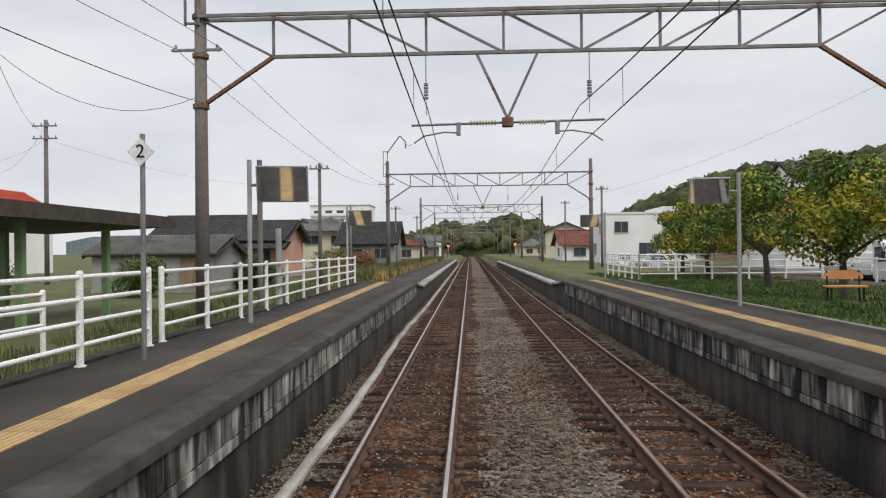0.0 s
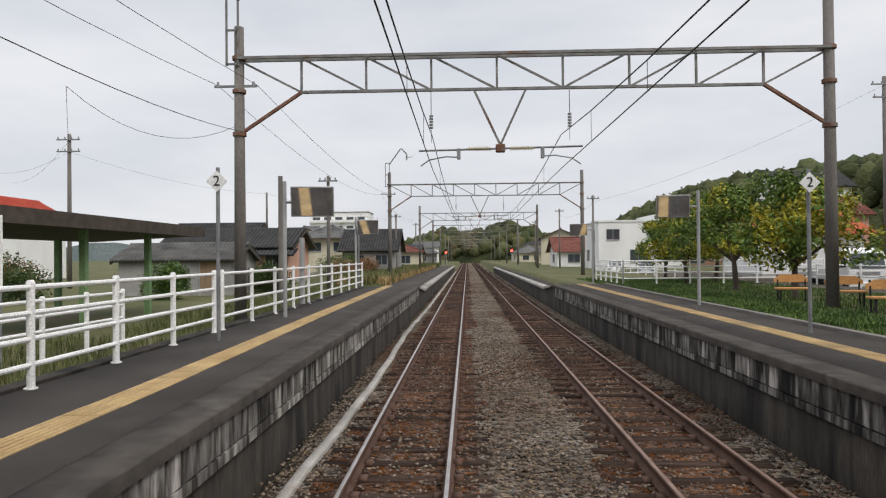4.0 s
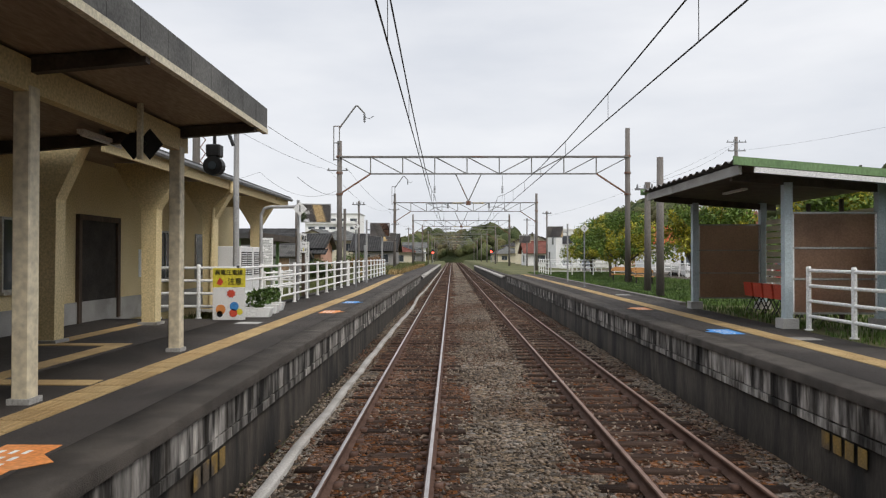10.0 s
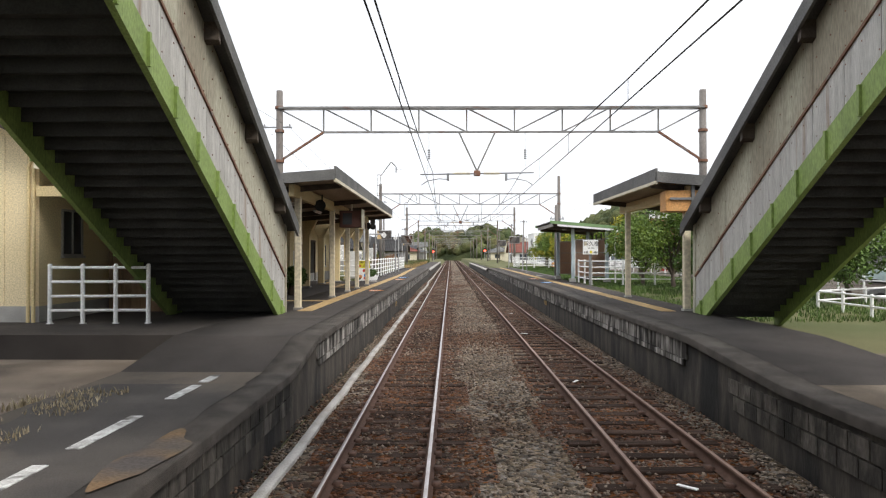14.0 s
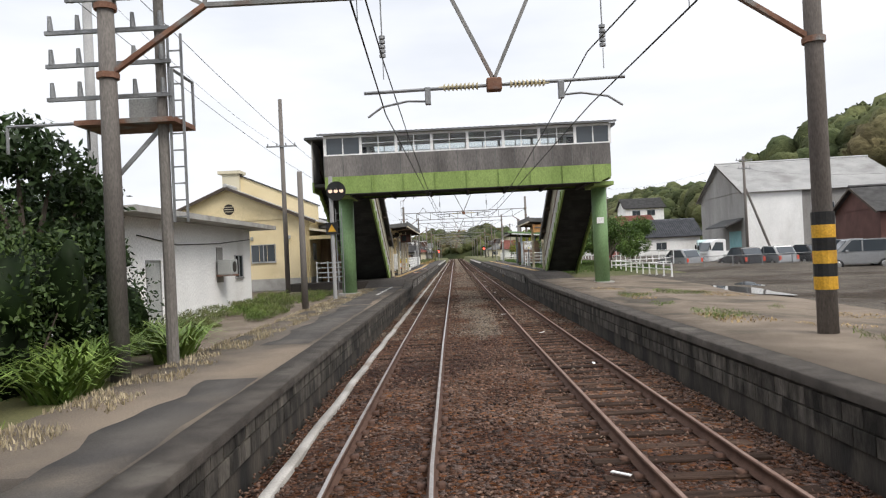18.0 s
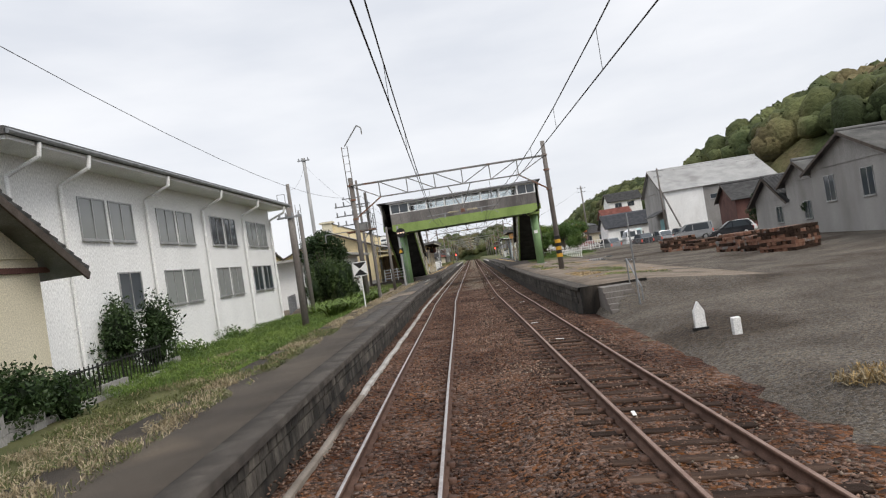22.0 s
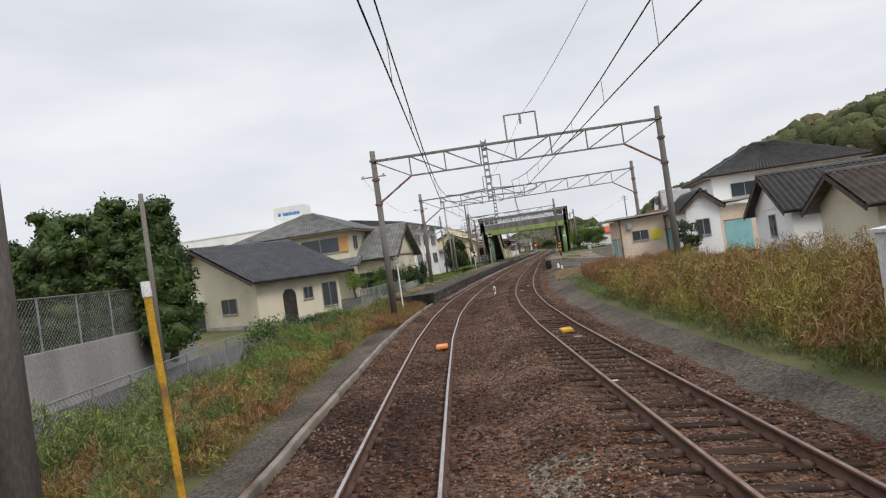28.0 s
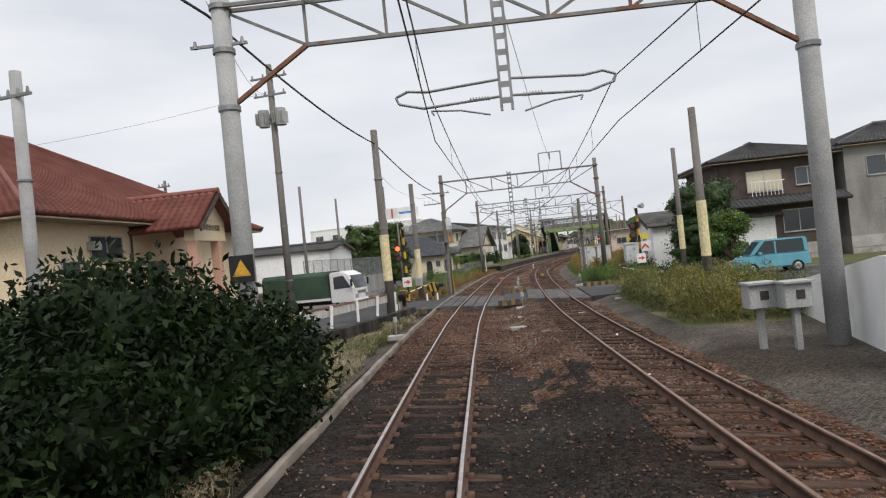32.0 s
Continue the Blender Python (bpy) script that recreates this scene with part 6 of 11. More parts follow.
part("lattice", la, M["rusty_steel"], mast)


# air-conditioning units
def condenser(x, y, turn):
    t = thing("air_conditioner", "large white outdoor air-conditioning unit with slatted grilles", "air conditioner", "air conditioners", at=(x, y, 1.0), turn=turn)
    part("casing", boxed(-0.55, 0.55, -0.4, 0.4, 0.08, 1.7, bevel=0.02), M["white"], t)
    part("base", boxed(-0.5, 0.5, -0.35, 0.35, 0.0, 0.08), M["concrete"], t)
    for s in (-0.26, 0.26):
        part("grille", boxed(s - 0.22, s + 0.22, -0.412, -0.40, 0.9, 1.55), M["dark"], t, "dark grille")
        for k in range(10):
            part("slat", boxed(s - 0.22, s + 0.22, -0.425, -0.412, 0.93 + k * 0.062, 0.955 + k * 0.062), M["white"], t)
    return t


condenser(-5.35, -5.9, 90)
condenser(-5.35, -4.7, 90)


# main platform canopy, left
def canopy(x_edge, x_back, y0, y1, z_edge, z_back, posts_x, post_ys, sign, name_label, beam_mat="cream"):
    """A single-pitch roof that rises to the track, with a sheet fascia, brown boards under it, and cream posts."""
    t = thing("platform_canopy", name_label, "canopy", "platform canopies")
    s = sign
    part("roof", prismed([(x_edge, z_edge + 0.10), (x_edge, z_edge + 0.16), (x_back, z_back + 0.16), (x_back, z_back + 0.10)], "y", y0, y1), M["roof_dark"], t, "dark sheet roof")
    part("soffit", prismed([(x_edge - s * 0.02, z_edge), (x_edge - s * 0.02, z_edge + 0.095), (x_back, z_back + 0.095), (x_back, z_back)], "y", y0 + 0.02, y1 - 0.02), M["under_eave"], t, "brown boarded soffit")
    n = int((y1 - y0) / 0.62)
    for i in range(n):
        ya = y0 + (y1 - y0) * i / n
        part("fascia_sheet", boxed(x_edge - 0.03, x_edge + 0.03, ya + 0.006, ya + (y1 - y0) / n - 0.006, z_edge - 0.02, z_edge + 0.30), M["corrugated"], t, "weathered grey fascia sheet")
    part("drip_board", boxed(x_edge - 0.04, x_edge + 0.04, y0, y1, z_edge - 0.10, z_edge - 0.02), M["cream_pale"], t, "pale edge board")
    for ye in (y0, y1):
        part("gable_board", prismed([(x_edge, z_edge - 0.05), (x_edge, z_edge + 0.22), (x_back, z_back + 0.22), (x_back, z_back - 0.05)], "y", ye - 0.03, ye + 0.03), M["corrugated"], t)
    zb = z_edge + (z_back - z_edge) * (posts_x - x_edge) / (x_back - x_edge)
    part("long_beam", boxed(posts_x - 0.07, posts_x + 0.07, y0 + 0.3, y1 - 0.3, zb - 0.36, zb - 0.04), M[beam_mat], t, "cream longitudinal beam")
    for y in post_ys:
        p = part("post", boxed(posts_x - 0.085, posts_x + 0.085, y - 0.085, y + 0.085, 1.0, zb - 0.3, bevel=0.012), M["post_cream"], t, "cream square post")
        part("rafter", prismed([(x_edge, z_edge - 0.16), (x_edge, z_edge - 0.02), (x_back, z_back - 0.02), (x_back, z_back - 0.22)], "y", y - 0.05, y + 0.05), M["beam_brown"], t)
        part("post_shoe", boxed(posts_x - 0.11, posts_x + 0.11, y - 0.11, y + 0.11, 1.0, 1.06), M["concrete"], p)
    return t


cl = canopy(-2.12, -6.6, -31.5, -14.4, 4.45, 4.12, -3.3, (-30.4, -25.0, -21.4, -18.6, -14.95), -1, "platform canopy with brown soffit and cream posts along the station")
cr = canopy(6.12, 9.6, -31.3, -23.6, 4.40, 4.10, 7.05, (-30.8, -24.8), 1, "short platform canopy with cream posts before the far stair")
for cy in (-29.0, -25.2, -21.4, -17.6, -14.0):
    bracket_column(st, -5.75, cy, 1.0, 4.3, 0.6)
for fy in (-27, -22.5, -18.5, -15.2):
    f = thing("fluorescent_lamp", "bare white fluorescent lamp tube under the canopy", "ceiling lamp", "canopy lamps", at=(-4.3, fy, 4.10))
    part("body", boxed(-0.05, 0.05, -0.6, 0.6, 0.02, 0.08), M["white"], f)
    part("tube", tubed((0, -0.58, 0), (0, 0.58, 0), 0.018), M["white_rail"], f)
    part("hanger", boxed(-0.02, 0.02, -0.05, 0.05, 0.08, 0.18), M["steel"], f)


def loudspeaker(x, y, z, big=False):
    t = thing("loudspeaker", "black horn loudspeaker hanging under the canopy", "loudspeaker", "loudspeakers", at=(x, y, z))
    part("horn", tubed((0, 0, 0), (0, -0.3, -0.03), 0.05, 0.17, 16), M["black"], t)
    part("bracket", boxed(-0.02, 0.02, 0, 0.04, 0, 0.32), M["black"], t)
    return t


loudspeaker(-3.0, -19.6, 4.0)
loudspeaker(-3.1, -28.0, 4.0)
ms = thing("monitor_screen", "boxed rust-red monitor cabinet hanging from the canopy", "monitor", at=(-2.75, -24.1, 3.82))
part("cabinet", boxed(-0.4, 0.4, -0.3, 0.3, -0.35, 0.25, bevel=0.02), M["maroon"], ms)
part("screen", boxed(-0.28, 0.05, -0.315, -0.30, -0.25, 0.15), M["glass"], ms, "dark screen")
part("hood", boxed(0.40, 0.43, -0.42, 0.3, -0.4, 0.3), M["panel_cream"], ms)
part("hanger", boxed(-0.03, 0.03, -0.03, 0.03, 0.25, 0.75), M["cream_pale"], ms)
mo = thing("monitor_cabinet", "orange-brown cabinet hung from the short canopy", "monitor", at=(6.85, -30.9, 4.05))
part("cabinet", boxed(-0.45, 0.45, -0.25, 0.25, -0.45, 0.1, bevel=0.02), M["orange_wood"], mo)
part("bracket", beam(bmesh.new(), (-0.35, -0.28, -0.12), (0.4, -0.28, -0.12), 0.05, 0.06), M["steel"], mo)
part("hanger", boxed(0.2, 0.28, -0.3, -0.22, -0.4, 0.35), M["steel"], mo)
ds = thing("stop_diamond", "pair of black diamond boards on a cream hanger under the canopy", "sign", at=(-3.15, -16.5, 0))
part("hanger", boxed(-0.03, 0.03, -0.03, 0.03, 3.66, 4.5), M["cream_pale"], ds)
for dx_ in (-0.1, 0.1):
    part("diamond", prismed([(dx_ - 0.17, 3.86), (dx_, 3.66), (dx_ + 0.17, 3.86), (dx_, 4.06)], "y", 0.04 + dx_ * 0.1, 0.06 + dx_ * 0.1), M["black"], ds, "black diamond board")
# repeater lamp at the canopy's far end
rp = thing("repeater_signal", "round black departure repeater on a bent black arm", "signal", at=(-3.15, -13.75, 4.03))
part("arm", pipe(bmesh.new(), [(0.0, 0, 0.2), (0.0, 0, 0.43), (0.24, 0, 0.45), (0.33, -0.05, 0.24)], 0.03), M["black"], rp)
part("arm_bracket", pipe(bmesh.new(), [(0.12, 0, 0.44), (0.12, -0.3, 0.50), (0.12, -0.9, 0.50)], 0.03), M["black"], rp)
part("box", boxed(-0.12, 0.12, -0.1, 0.1, 0.05, 0.26, bevel=0.02), M["black"], rp)
part("disc", tubed((0, 0.08, -0.1), (0, -0.1, -0.1), 0.16, n=20), M["black"], rp)
part("lens", tubed((0, -0.1, -0.1), (0, -0.12, -0.1), 0.07, n=16), M["glass"], rp)
for px, py, sd in ((-5.0, -23.6, 11), (-5.2, -22.2, 12), (-6.2, -25.2, 13), (-5.1, -29.5, 14)):
    pt = thing("potted_plant", "bushy green fern in a dark pot by the station wall", "potted plant", "potted plants", at=(px, py, 1.0))
    part("pot", tubed((0, 0, 0), (0, 0, 0.35), 0.16, 0.22, 14), M["wood_dark"], pt)
    part("leaves", leaf_cloud([(0, 0, 0.65, 0.45, 0.45, 0.4)], 420, 0.09, sd), M["leaf"], pt)
for by_ in (-26.6, -19.4):
    wb = thing("wooden_bench", "dark red wooden bench against the station wall", "bench", "station benches", at=(-6.5, by_, 1.0))
    part("seat", boxed(-0.25, 0.25, -1.0, 1.0, 0.38, 0.44, bevel=0.01), M["maroon"], wb)
    part("back", boxed(-0.32, -0.27, -1.0, 1.0, 0.44, 0.9), M["maroon"], wb)
    for s in (-0.8, 0.8):
        part("leg", boxed(-0.22, 0.22, s - 0.03, s + 0.03, 0, 0.38), M["wood_dark"], wb)

# waiting shelter on the right platform
sh = thing("waiting_shelter", "open waiting shelter with corrugated roof, pale posts and brown screens", "shelter")
n = 64
ys_ = np.linspace(-12.05, -5.75, n)
v = []
for i, y in enumerate(ys_):
    dz = 0.035 * math.cos(i * 1.6)
    v += [(6.18, y, 4.26 + dz), (9.9, y, 3.95 + dz * 0.6)]
mesh_np("shelter_roof", v, [[i * 2, i * 2 + 2, i * 2 + 3, i * 2 + 1] for i in range(n - 1)], M["corrugated"], parent=sh)
for ye in (-12.11, -5.69):
    part("verge_board", prismed([(6.16, 4.17), (9.9, 3.86), (9.9, 4.01), (6.16, 4.33)], "y", ye - 0.03, ye + 0.03), M["green_pillar"], sh, "pale green verge board")
    part("verge_trim", prismed([(6.55, 4.02), (9.6, 3.77), (9.6, 3.87), (6.55, 4.13)], "y", ye - 0.02, ye + 0.02), M["white"], sh, "white trim under the verge")
part("edge_board", boxed(6.30, 6.36, -12.0, -5.8, 4.00, 4.19), M["concrete"], sh, "weathered grey edge board")
part("ceiling", prismed([(6.38, 4.14), (9.8, 3.86), (9.8, 3.89), (6.38, 4.18)], "y", -12.05, -5.75), M["beam_brown"], sh, "brown boarded ceiling")
for py in (-11.4, -6.2):
    part("cross_beam", prismed([(6.40, 3.94), (9.7, 3.68), (9.7, 3.84), (6.40, 4.11)], "y", py - 0.05, py + 0.05), M["beam_brown"], sh)
    for px in (7.5, 9.35):
        p = part("post", boxed(px - 0.08, px + 0.08, py - 0.08, py + 0.08, 1.0, 3.9), M["post_blue"], sh, "pale blue-grey steel post")
        part("post_base", boxed(px - 0.16, px + 0.16, py - 0.16, py + 0.16, 1.0, 1.2), M["concrete"], p)
    for za, zb in ((1.32, 1.96), (2.0, 2.58), (2.62, 3.28)):
        part("screen", boxed(7.64, 9.24, py - 0.012, py + 0.012, za, zb), M["amber_sheet"], sh, "brown translucent plastic sheet")
    for zz in (1.3, 1.98, 2.6, 3.3):
        part("screen_rail", boxed(7.58, 9.28, py - 0.025, py + 0.025, zz - 0.02, zz + 0.02), M["frame_alu"], sh)
    for xx in (7.61, 9.26):
        part("screen_stile", boxed(xx - 0.025, xx + 0.025, py - 0.022, py + 0.022, 1.3, 3.3), M["white"], sh)
for k in range(12):
    part("back_slat", boxed(9.40, 9.43, -11.3, -6.3, 1.40 + k * 0.172, 1.53 + k * 0.172), M["cream_pale"], sh, "pale horizontal slat")
for yy in (-10.0, -8.6, -7.4):
    part("slat_post", boxed(9.34, 9.40, yy - 0.05, yy + 0.05, 1.0, 3.7), M["beam_brown"], sh)
pst = part("blue_poster", boxed(9.30, 9.335, -9.75, -9.05, 1.9, 3.2), M["poster_blue"], sh, "dark blue poster with rows of small print")
for k in range(9):
    part("print_row", boxed(9.296, 9.30, -9.68, -9.14 + 0.05 * (k % 3), 2.0 + k * 0.12, 2.035 + k * 0.12), M["white"], pst)
part("downpipe", pipe(bmesh.new(), [(9.75, -12.2, 3.8), (9.62, -12.2, 3.55), (9.62, -12.2, 1.0)], 0.045, 8), M["white"], sh, "white downpipe")
part("ceiling_lamp", boxed(7.4, 7.5, -9.6, -8.4, 3.93, 3.98), M["white"], sh, "slim white ceiling lamp")
for k in range(7):
    c = thing("plastic_seat", "red moulded plastic seat on thin metal legs", "chair", "seats in the shelter", at=(8.85, -10.3 + k * 0.56, 1.0), turn=90)
    part("seat", prismed([(-0.22, 0.38), (0.2, 0.40), (0.24, 0.75), (0.19, 0.76), (0.14, 0.45), (-0.22, 0.43)], "x", -0.23, 0.23), M["red"], c)
    for sx in (-0.18, 0.18):
        part("leg", pipe(bmesh.new(), [(sx, -0.18, 0), (sx, 0.0, 0.38), (sx, 0.2, 0)], 0.014), M["black"], c)
# warehouse-like pale roofs and the cycle shelter behind the left fence
cyc = thing("cycle_shelter", "long low cycle shelter with dark roof and green posts", "shelter", at=(-11.5, 18.0, 0))
part("roof", prismed([(-2.2, 3.15), (2.2, 3.35), (2.2, 3.62), (-2.2, 3.42)], "y", -9, 2.6), M["roof_dark"], cyc, "dark brown sheet roof")
part("fascia", boxed(2.18, 2.24, -9, 2.6, 3.3, 3.68), M["beam_brown"], cyc)
for k in range(3):
    for px in (-1.6, 1.5):
        part("post", boxed(px - 0.09, px + 0.09, -8.4 + k * 3.9 - 0.09, -8.4 + k * 3.9 + 0.09, 0.4, 3.4), M["green_pillar"], cyc, "green steel post")

# ---- houses and sheds ----
def tiled_slope(parent, quad, mat, rows=0.30, ribs=0.30, name="roof_slope"):
    """A roof plane from its eave corners a, b and ridge corners d, c: stepped courses of rounded tiles in one sheet."""
    a, b, c, d = (np.array(q, float) for q in quad)
    n = np.cross(b - a, d - a)
    flip = n[2] < 0
    n = n / np.linalg.norm(n) * (-1 if flip else 1)
    k = max(2, int(np.linalg.norm(d - a) / rows))
    m = max(2, int(np.linalg.norm(b - a) / ribs)) * 4 if ribs else 2
    u = np.linspace(0, 1, m + 1)
    wave = 0.085 * np.abs(np.cos(np.arange(m + 1) * np.pi / 4)) if ribs else np.zeros(m + 1)
    lines = [(0.0, -0.08)]
    for i in range(k):
        lines += [(i / k, 0.06 if ribs else 0.012), ((i + 1) / k, 0.008)]
    lines.append((1.0, -0.08))
    v = []
    for w, h in lines:
        p, q = a + (d - a) * w, b + (c - b) * w
        lift = h + (wave if h > 0 else 0 * wave)
        v.append(p + (q - p) * u[:, None] + n * np.asarray(lift)[:, None])
    v = np.concatenate(v)
    r, e = len(lines), m + 1
    i = (np.arange(r)[:, None] * e + np.arange(m)[None, :]).ravel()
    j = (((np.arange(r) + 1) % r)[:, None] * e + np.arange(m)[None, :]).ravel()
    f = np.stack([i, i + 1, j + 1, j], -1)
    return mesh_np(name, v, f[:, ::-1] if flip else f, mat, parent=parent)


def gable_roof(parent, x0, x1, y0, y1, eave, ridge, mat, axis="y", over=0.5, ribs=0.30, side=None):
    """Two tiled slopes with a ridge cap. axis: the way the ridge runs."""
    cx, cy = (x0 + x1) / 2, (y0 + y1) / 2
    if axis == "y":
        k = (ridge - eave) / ((x1 - x0) / 2)
        e = eave - over * k
        for s, xe in ((-1, x0 - over), (1, x1 + over)):
            tiled_slope(parent, ((xe, y0 - over, e), (xe, y1 + over, e), (cx, y1 + over, ridge), (cx, y0 - over, ridge)), mat, ribs=ribs)
        part("ridge_cap", tubed((cx, y0 - over - 0.03, ridge + 0.06), (cx, y1 + over + 0.03, ridge + 0.06), 0.13, n=8), mat, parent)
        for y in (y0 + 0.02, y1 - 0.02):
            part("gable_wall", prismed([(x0, eave - 0.02), (x1, eave - 0.02), (cx, ridge - 0.12)], "y", y - 0.07, y + 0.07), side, parent)
        for y in (y0 - over, y1 + over):
            for s in (-1, 1):
                xe = cx + s * ((x1 - x0) / 2 + over)
                part("barge_board", beam(bmesh.new(), (xe, y, e - 0.10), (cx, y, ridge - 0.10), 0.05, 0.18), M["beam_brown"], parent)
    else:
        k = (ridge - eave) / ((y1 - y0) / 2)
        e = eave - over * k
        for ye in (y0 - over, y1 + over):
            tiled_slope(parent, ((x0 - over, ye, e), (x1 + over, ye, e), (x1 + over, cy, ridge), (x0 - over, cy, ridge)), mat, ribs=ribs)
        part("ridge_cap", tubed((x0 - over - 0.03, cy, ridge + 0.06), (x1 + over + 0.03, cy, ridge + 0.06), 0.13, n=8), mat, parent)
        for x in (x0 + 0.02, x1 - 0.02):
            part("gable_wall", prismed([(y0, eave - 0.02), (y1, eave - 0.02), (cy, ridge - 0.12)], "x", x - 0.07, x + 0.07), side, parent)
        for x in (x0 - over, x1 + over):
            for s in (-1, 1):
                ye = cy + s * ((y1 - y0) / 2 + over)
                part("barge_board", beam(bmesh.new(), (x, ye, e - 0.10), (x, cy, ridge - 0.10), 0.05, 0.18), M["beam_brown"], parent)


def hip_roof(parent, x0, x1, y0, y1, eave, ridge, mat, over=0.6, ribs=0.30):
    x0, x1, y0, y1 = x0 - over, x1 + over, y0 - over, y1 + over
    w, d = x1 - x0, y1 - y0
    if w >= d:
        ra, rb = (x0 + d / 2, (y0 + y1) / 2, ridge), (x1 - d / 2, (y0 + y1) / 2, ridge)
    else:
        ra, rb = ((x0 + x1) / 2, y0 + w / 2, ridge), ((x0 + x1) / 2, y1 - w / 2, ridge)
    a, b, c, d_ = (x0, y0, eave), (x1, y0, eave), (x1, y1, eave), (x0, y1, eave)
    if w >= d:
        quads = ((a, b, rb, ra), (c, d_, ra, rb), (b, c, rb, rb), (d_, a, ra, ra))
    else:
        quads = ((b, c, rb, ra), (d_, a, ra, rb), (a, b, ra, ra), (c, d_, rb, rb))
    for q in quads:
        tiled_slope(parent, q, mat, ribs=ribs)
    for e, r in ((a, ra), (b, rb if w >= d else ra), (c, rb), (d_, ra if w >= d else rb)):
        part("hip_cap", tubed(Vector(e) + Vector((0, 0, 0.06)), Vector(r) + Vector((0, 0, 0.08)), 0.09, n=8), mat, parent)
    part("ridge_cap", tubed(Vector(ra) + Vector((0, 0, 0.08)), Vector(rb) + Vector((0, 0, 0.08)), 0.14, n=8), mat, parent)
    part("soffit", boxed(x0 + 0.05, x1 - 0.05, y0 + 0.05, y1 - 0.05, eave - 0.14, eave - 0.085), M["under_eave"], parent)


def downpipe(parent, x, y, z0, z1, mat="white"):
    part("downpipe", tubed((x, y, z0), (x, y, z1), 0.05, n=8), M[mat], parent)


def house(name, label, x, y, w, d, eave, ridge, wall, roof, turn=0.0, base=0.0, kind_="gable", axis="y", windows=(), over=0.5, ribs=0.30, category="house", group="houses by the line", doors=()):
    """A house with its near left corner at x, y; w along its own x, d along its own y."""
    t = thing(name, label, category, group, at=(x, y, base), turn=turn)
    building_box(t, 0, w, 0, d, -0.5, eave, M[wall])
    part("plinth", boxed(-0.02, w + 0.02, -0.02, d + 0.02, -0.5, 0.25), M["concrete"], t)
    if kind_ == "gable":
        gable_roof(t, 0, w, 0, d, eave, ridge, M[roof], axis, over, ribs, M[wall])
    elif kind_ == "hip":
        hip_roof(t, 0, w, 0, d, eave, ridge, M[roof], over, ribs)
    else:
        part("flat_roof", boxed(-over, w + over, -over, d + over, eave, eave + 0.18), M[roof], t, "flat roof slab")
    for face, u, z, ww, hh, *mats in windows:
        v = {"+x": w, "-x": 0, "+y": d, "-y": 0}[face]
        wall_window(t, face, u, z, ww, hh, v, tuple(mats[0]) if mats else ("frame_alu", "glass"))
    for face, u, ww, hh, mt in doors:
        v = {"+x": w, "-x": 0, "+y": d, "-y": 0}[face]
        wall_window(t, face, u, hh / 2, ww, hh, v, ("frame_alu", mt), 1, False)
    return t


# white office with a thin flat roof
o = house("office_building", "low white rendered office with a thin flat grey roof", -14.5, -58.5, 6, 12.5, 3.75, 0, "render_white", "concrete", kind_="flat", over=1.0, base=0.2, category="building",
          windows=[("+x", 10.7, 2.1, 1.0, 0.9)], doors=[("+x", 2.1, 0.95, 2.4, "grey_box")])
part("vent_grille", boxed(6.0, 6.03, 7.9, 8.6, 1.5, 2.9), M["render_grey"], o)
ac = thing("wall_air_conditioner", "small grey air-conditioner on a rusty wall bracket", "air conditioner", at=(-8.1, -50.4, 2.0))
part("casing", boxed(-0.3, 0.25, -0.4, 0.4, 0, 0.6, bevel=0.02), M["grey_box"], ac)
part("fan_grille", tubed((0.25, 0, 0.3), (0.27, 0, 0.3), 0.22, n=16), M["dark"], ac)
part("bracket", boxed(-0.35, 0.3, -0.4, 0.4, -0.06, 0), M["rusty_steel"], ac)
part("cable", pipe(bmesh.new(), [(6.05, 1.0, 3.2), (6.05, 4.0, 2.95), (6.05, 8.0, 3.05), (6.05, 12.3, 3.3)], 0.02), M["black"], o)

# yellow gabled building behind it
yb_ = house("gabled_hall", "cream-yellow gabled building with a round vent", -18.5, -34.0, 10.3, 7.6, 4.05, 6.25, "hall_yellow", "roof_pale", ribs=0, base=1.1, category="building", over=0.5,
            windows=[("-y", 5.4, 1.9, 1.5, 1.05), ("-y", 7.3, 1.9, 1.5, 1.05), ("+x", 1.3, 1.9, 0.8, 1.0)])
part("footing", boxed(0.01, 10.29, 0.01, 7.59, -1.4, -0.5), M["concrete"], yb_)
part("round_vent", tubed((5.2, -0.02, 4.8), (5.2, -0.08, 4.8), 0.34, n=20), M["dark"], yb_, "round dark vent")
for k in range(3):
    part("vent_slat", boxed(4.92, 5.48, -0.10, -0.085, 4.64 + k * 0.15, 4.68 + k * 0.15), M["cream_pale"], yb_)
for k in range(21):
    part("wall_batten", boxed(0.02 + k * 0.5, 0.04 + k * 0.5, -0.016, -0.002, 0.28, 4.0), M["hall_yellow"], yb_)
for u in (4.3, 6.6, 9.0):
    part("wall_lamp", boxed(u - 0.08, u + 0.08, -0.14, -0.002, 2.75, 2.98, bevel=0.02), M["grey_box"], yb_)
part("roof_box", boxed(4.3, 5.4, 1.6, 2.6, 5.9, 7.3), M["cream_pale"], yb_, "cream roof turret")
part("roof_box_cap", boxed(4.05, 5.55, 1.45, 2.75, 7.3, 7.5), M["cream_pale"], yb_)
part("roof_wall", prismed([(5.4, 6.0), (5.4, 7.15), (10.5, 4.95), (10.5, 3.9)], "y", 2.0, 2.2), M["hall_yellow"], yb_, "cream wall rising over the roof slope")
part("roof_wall_cap", prismed([(5.4, 7.152), (5.4, 7.25), (10.6, 5.0), (10.6, 4.91)], "y", 1.92, 2.28), M["roof_dark"], yb_)
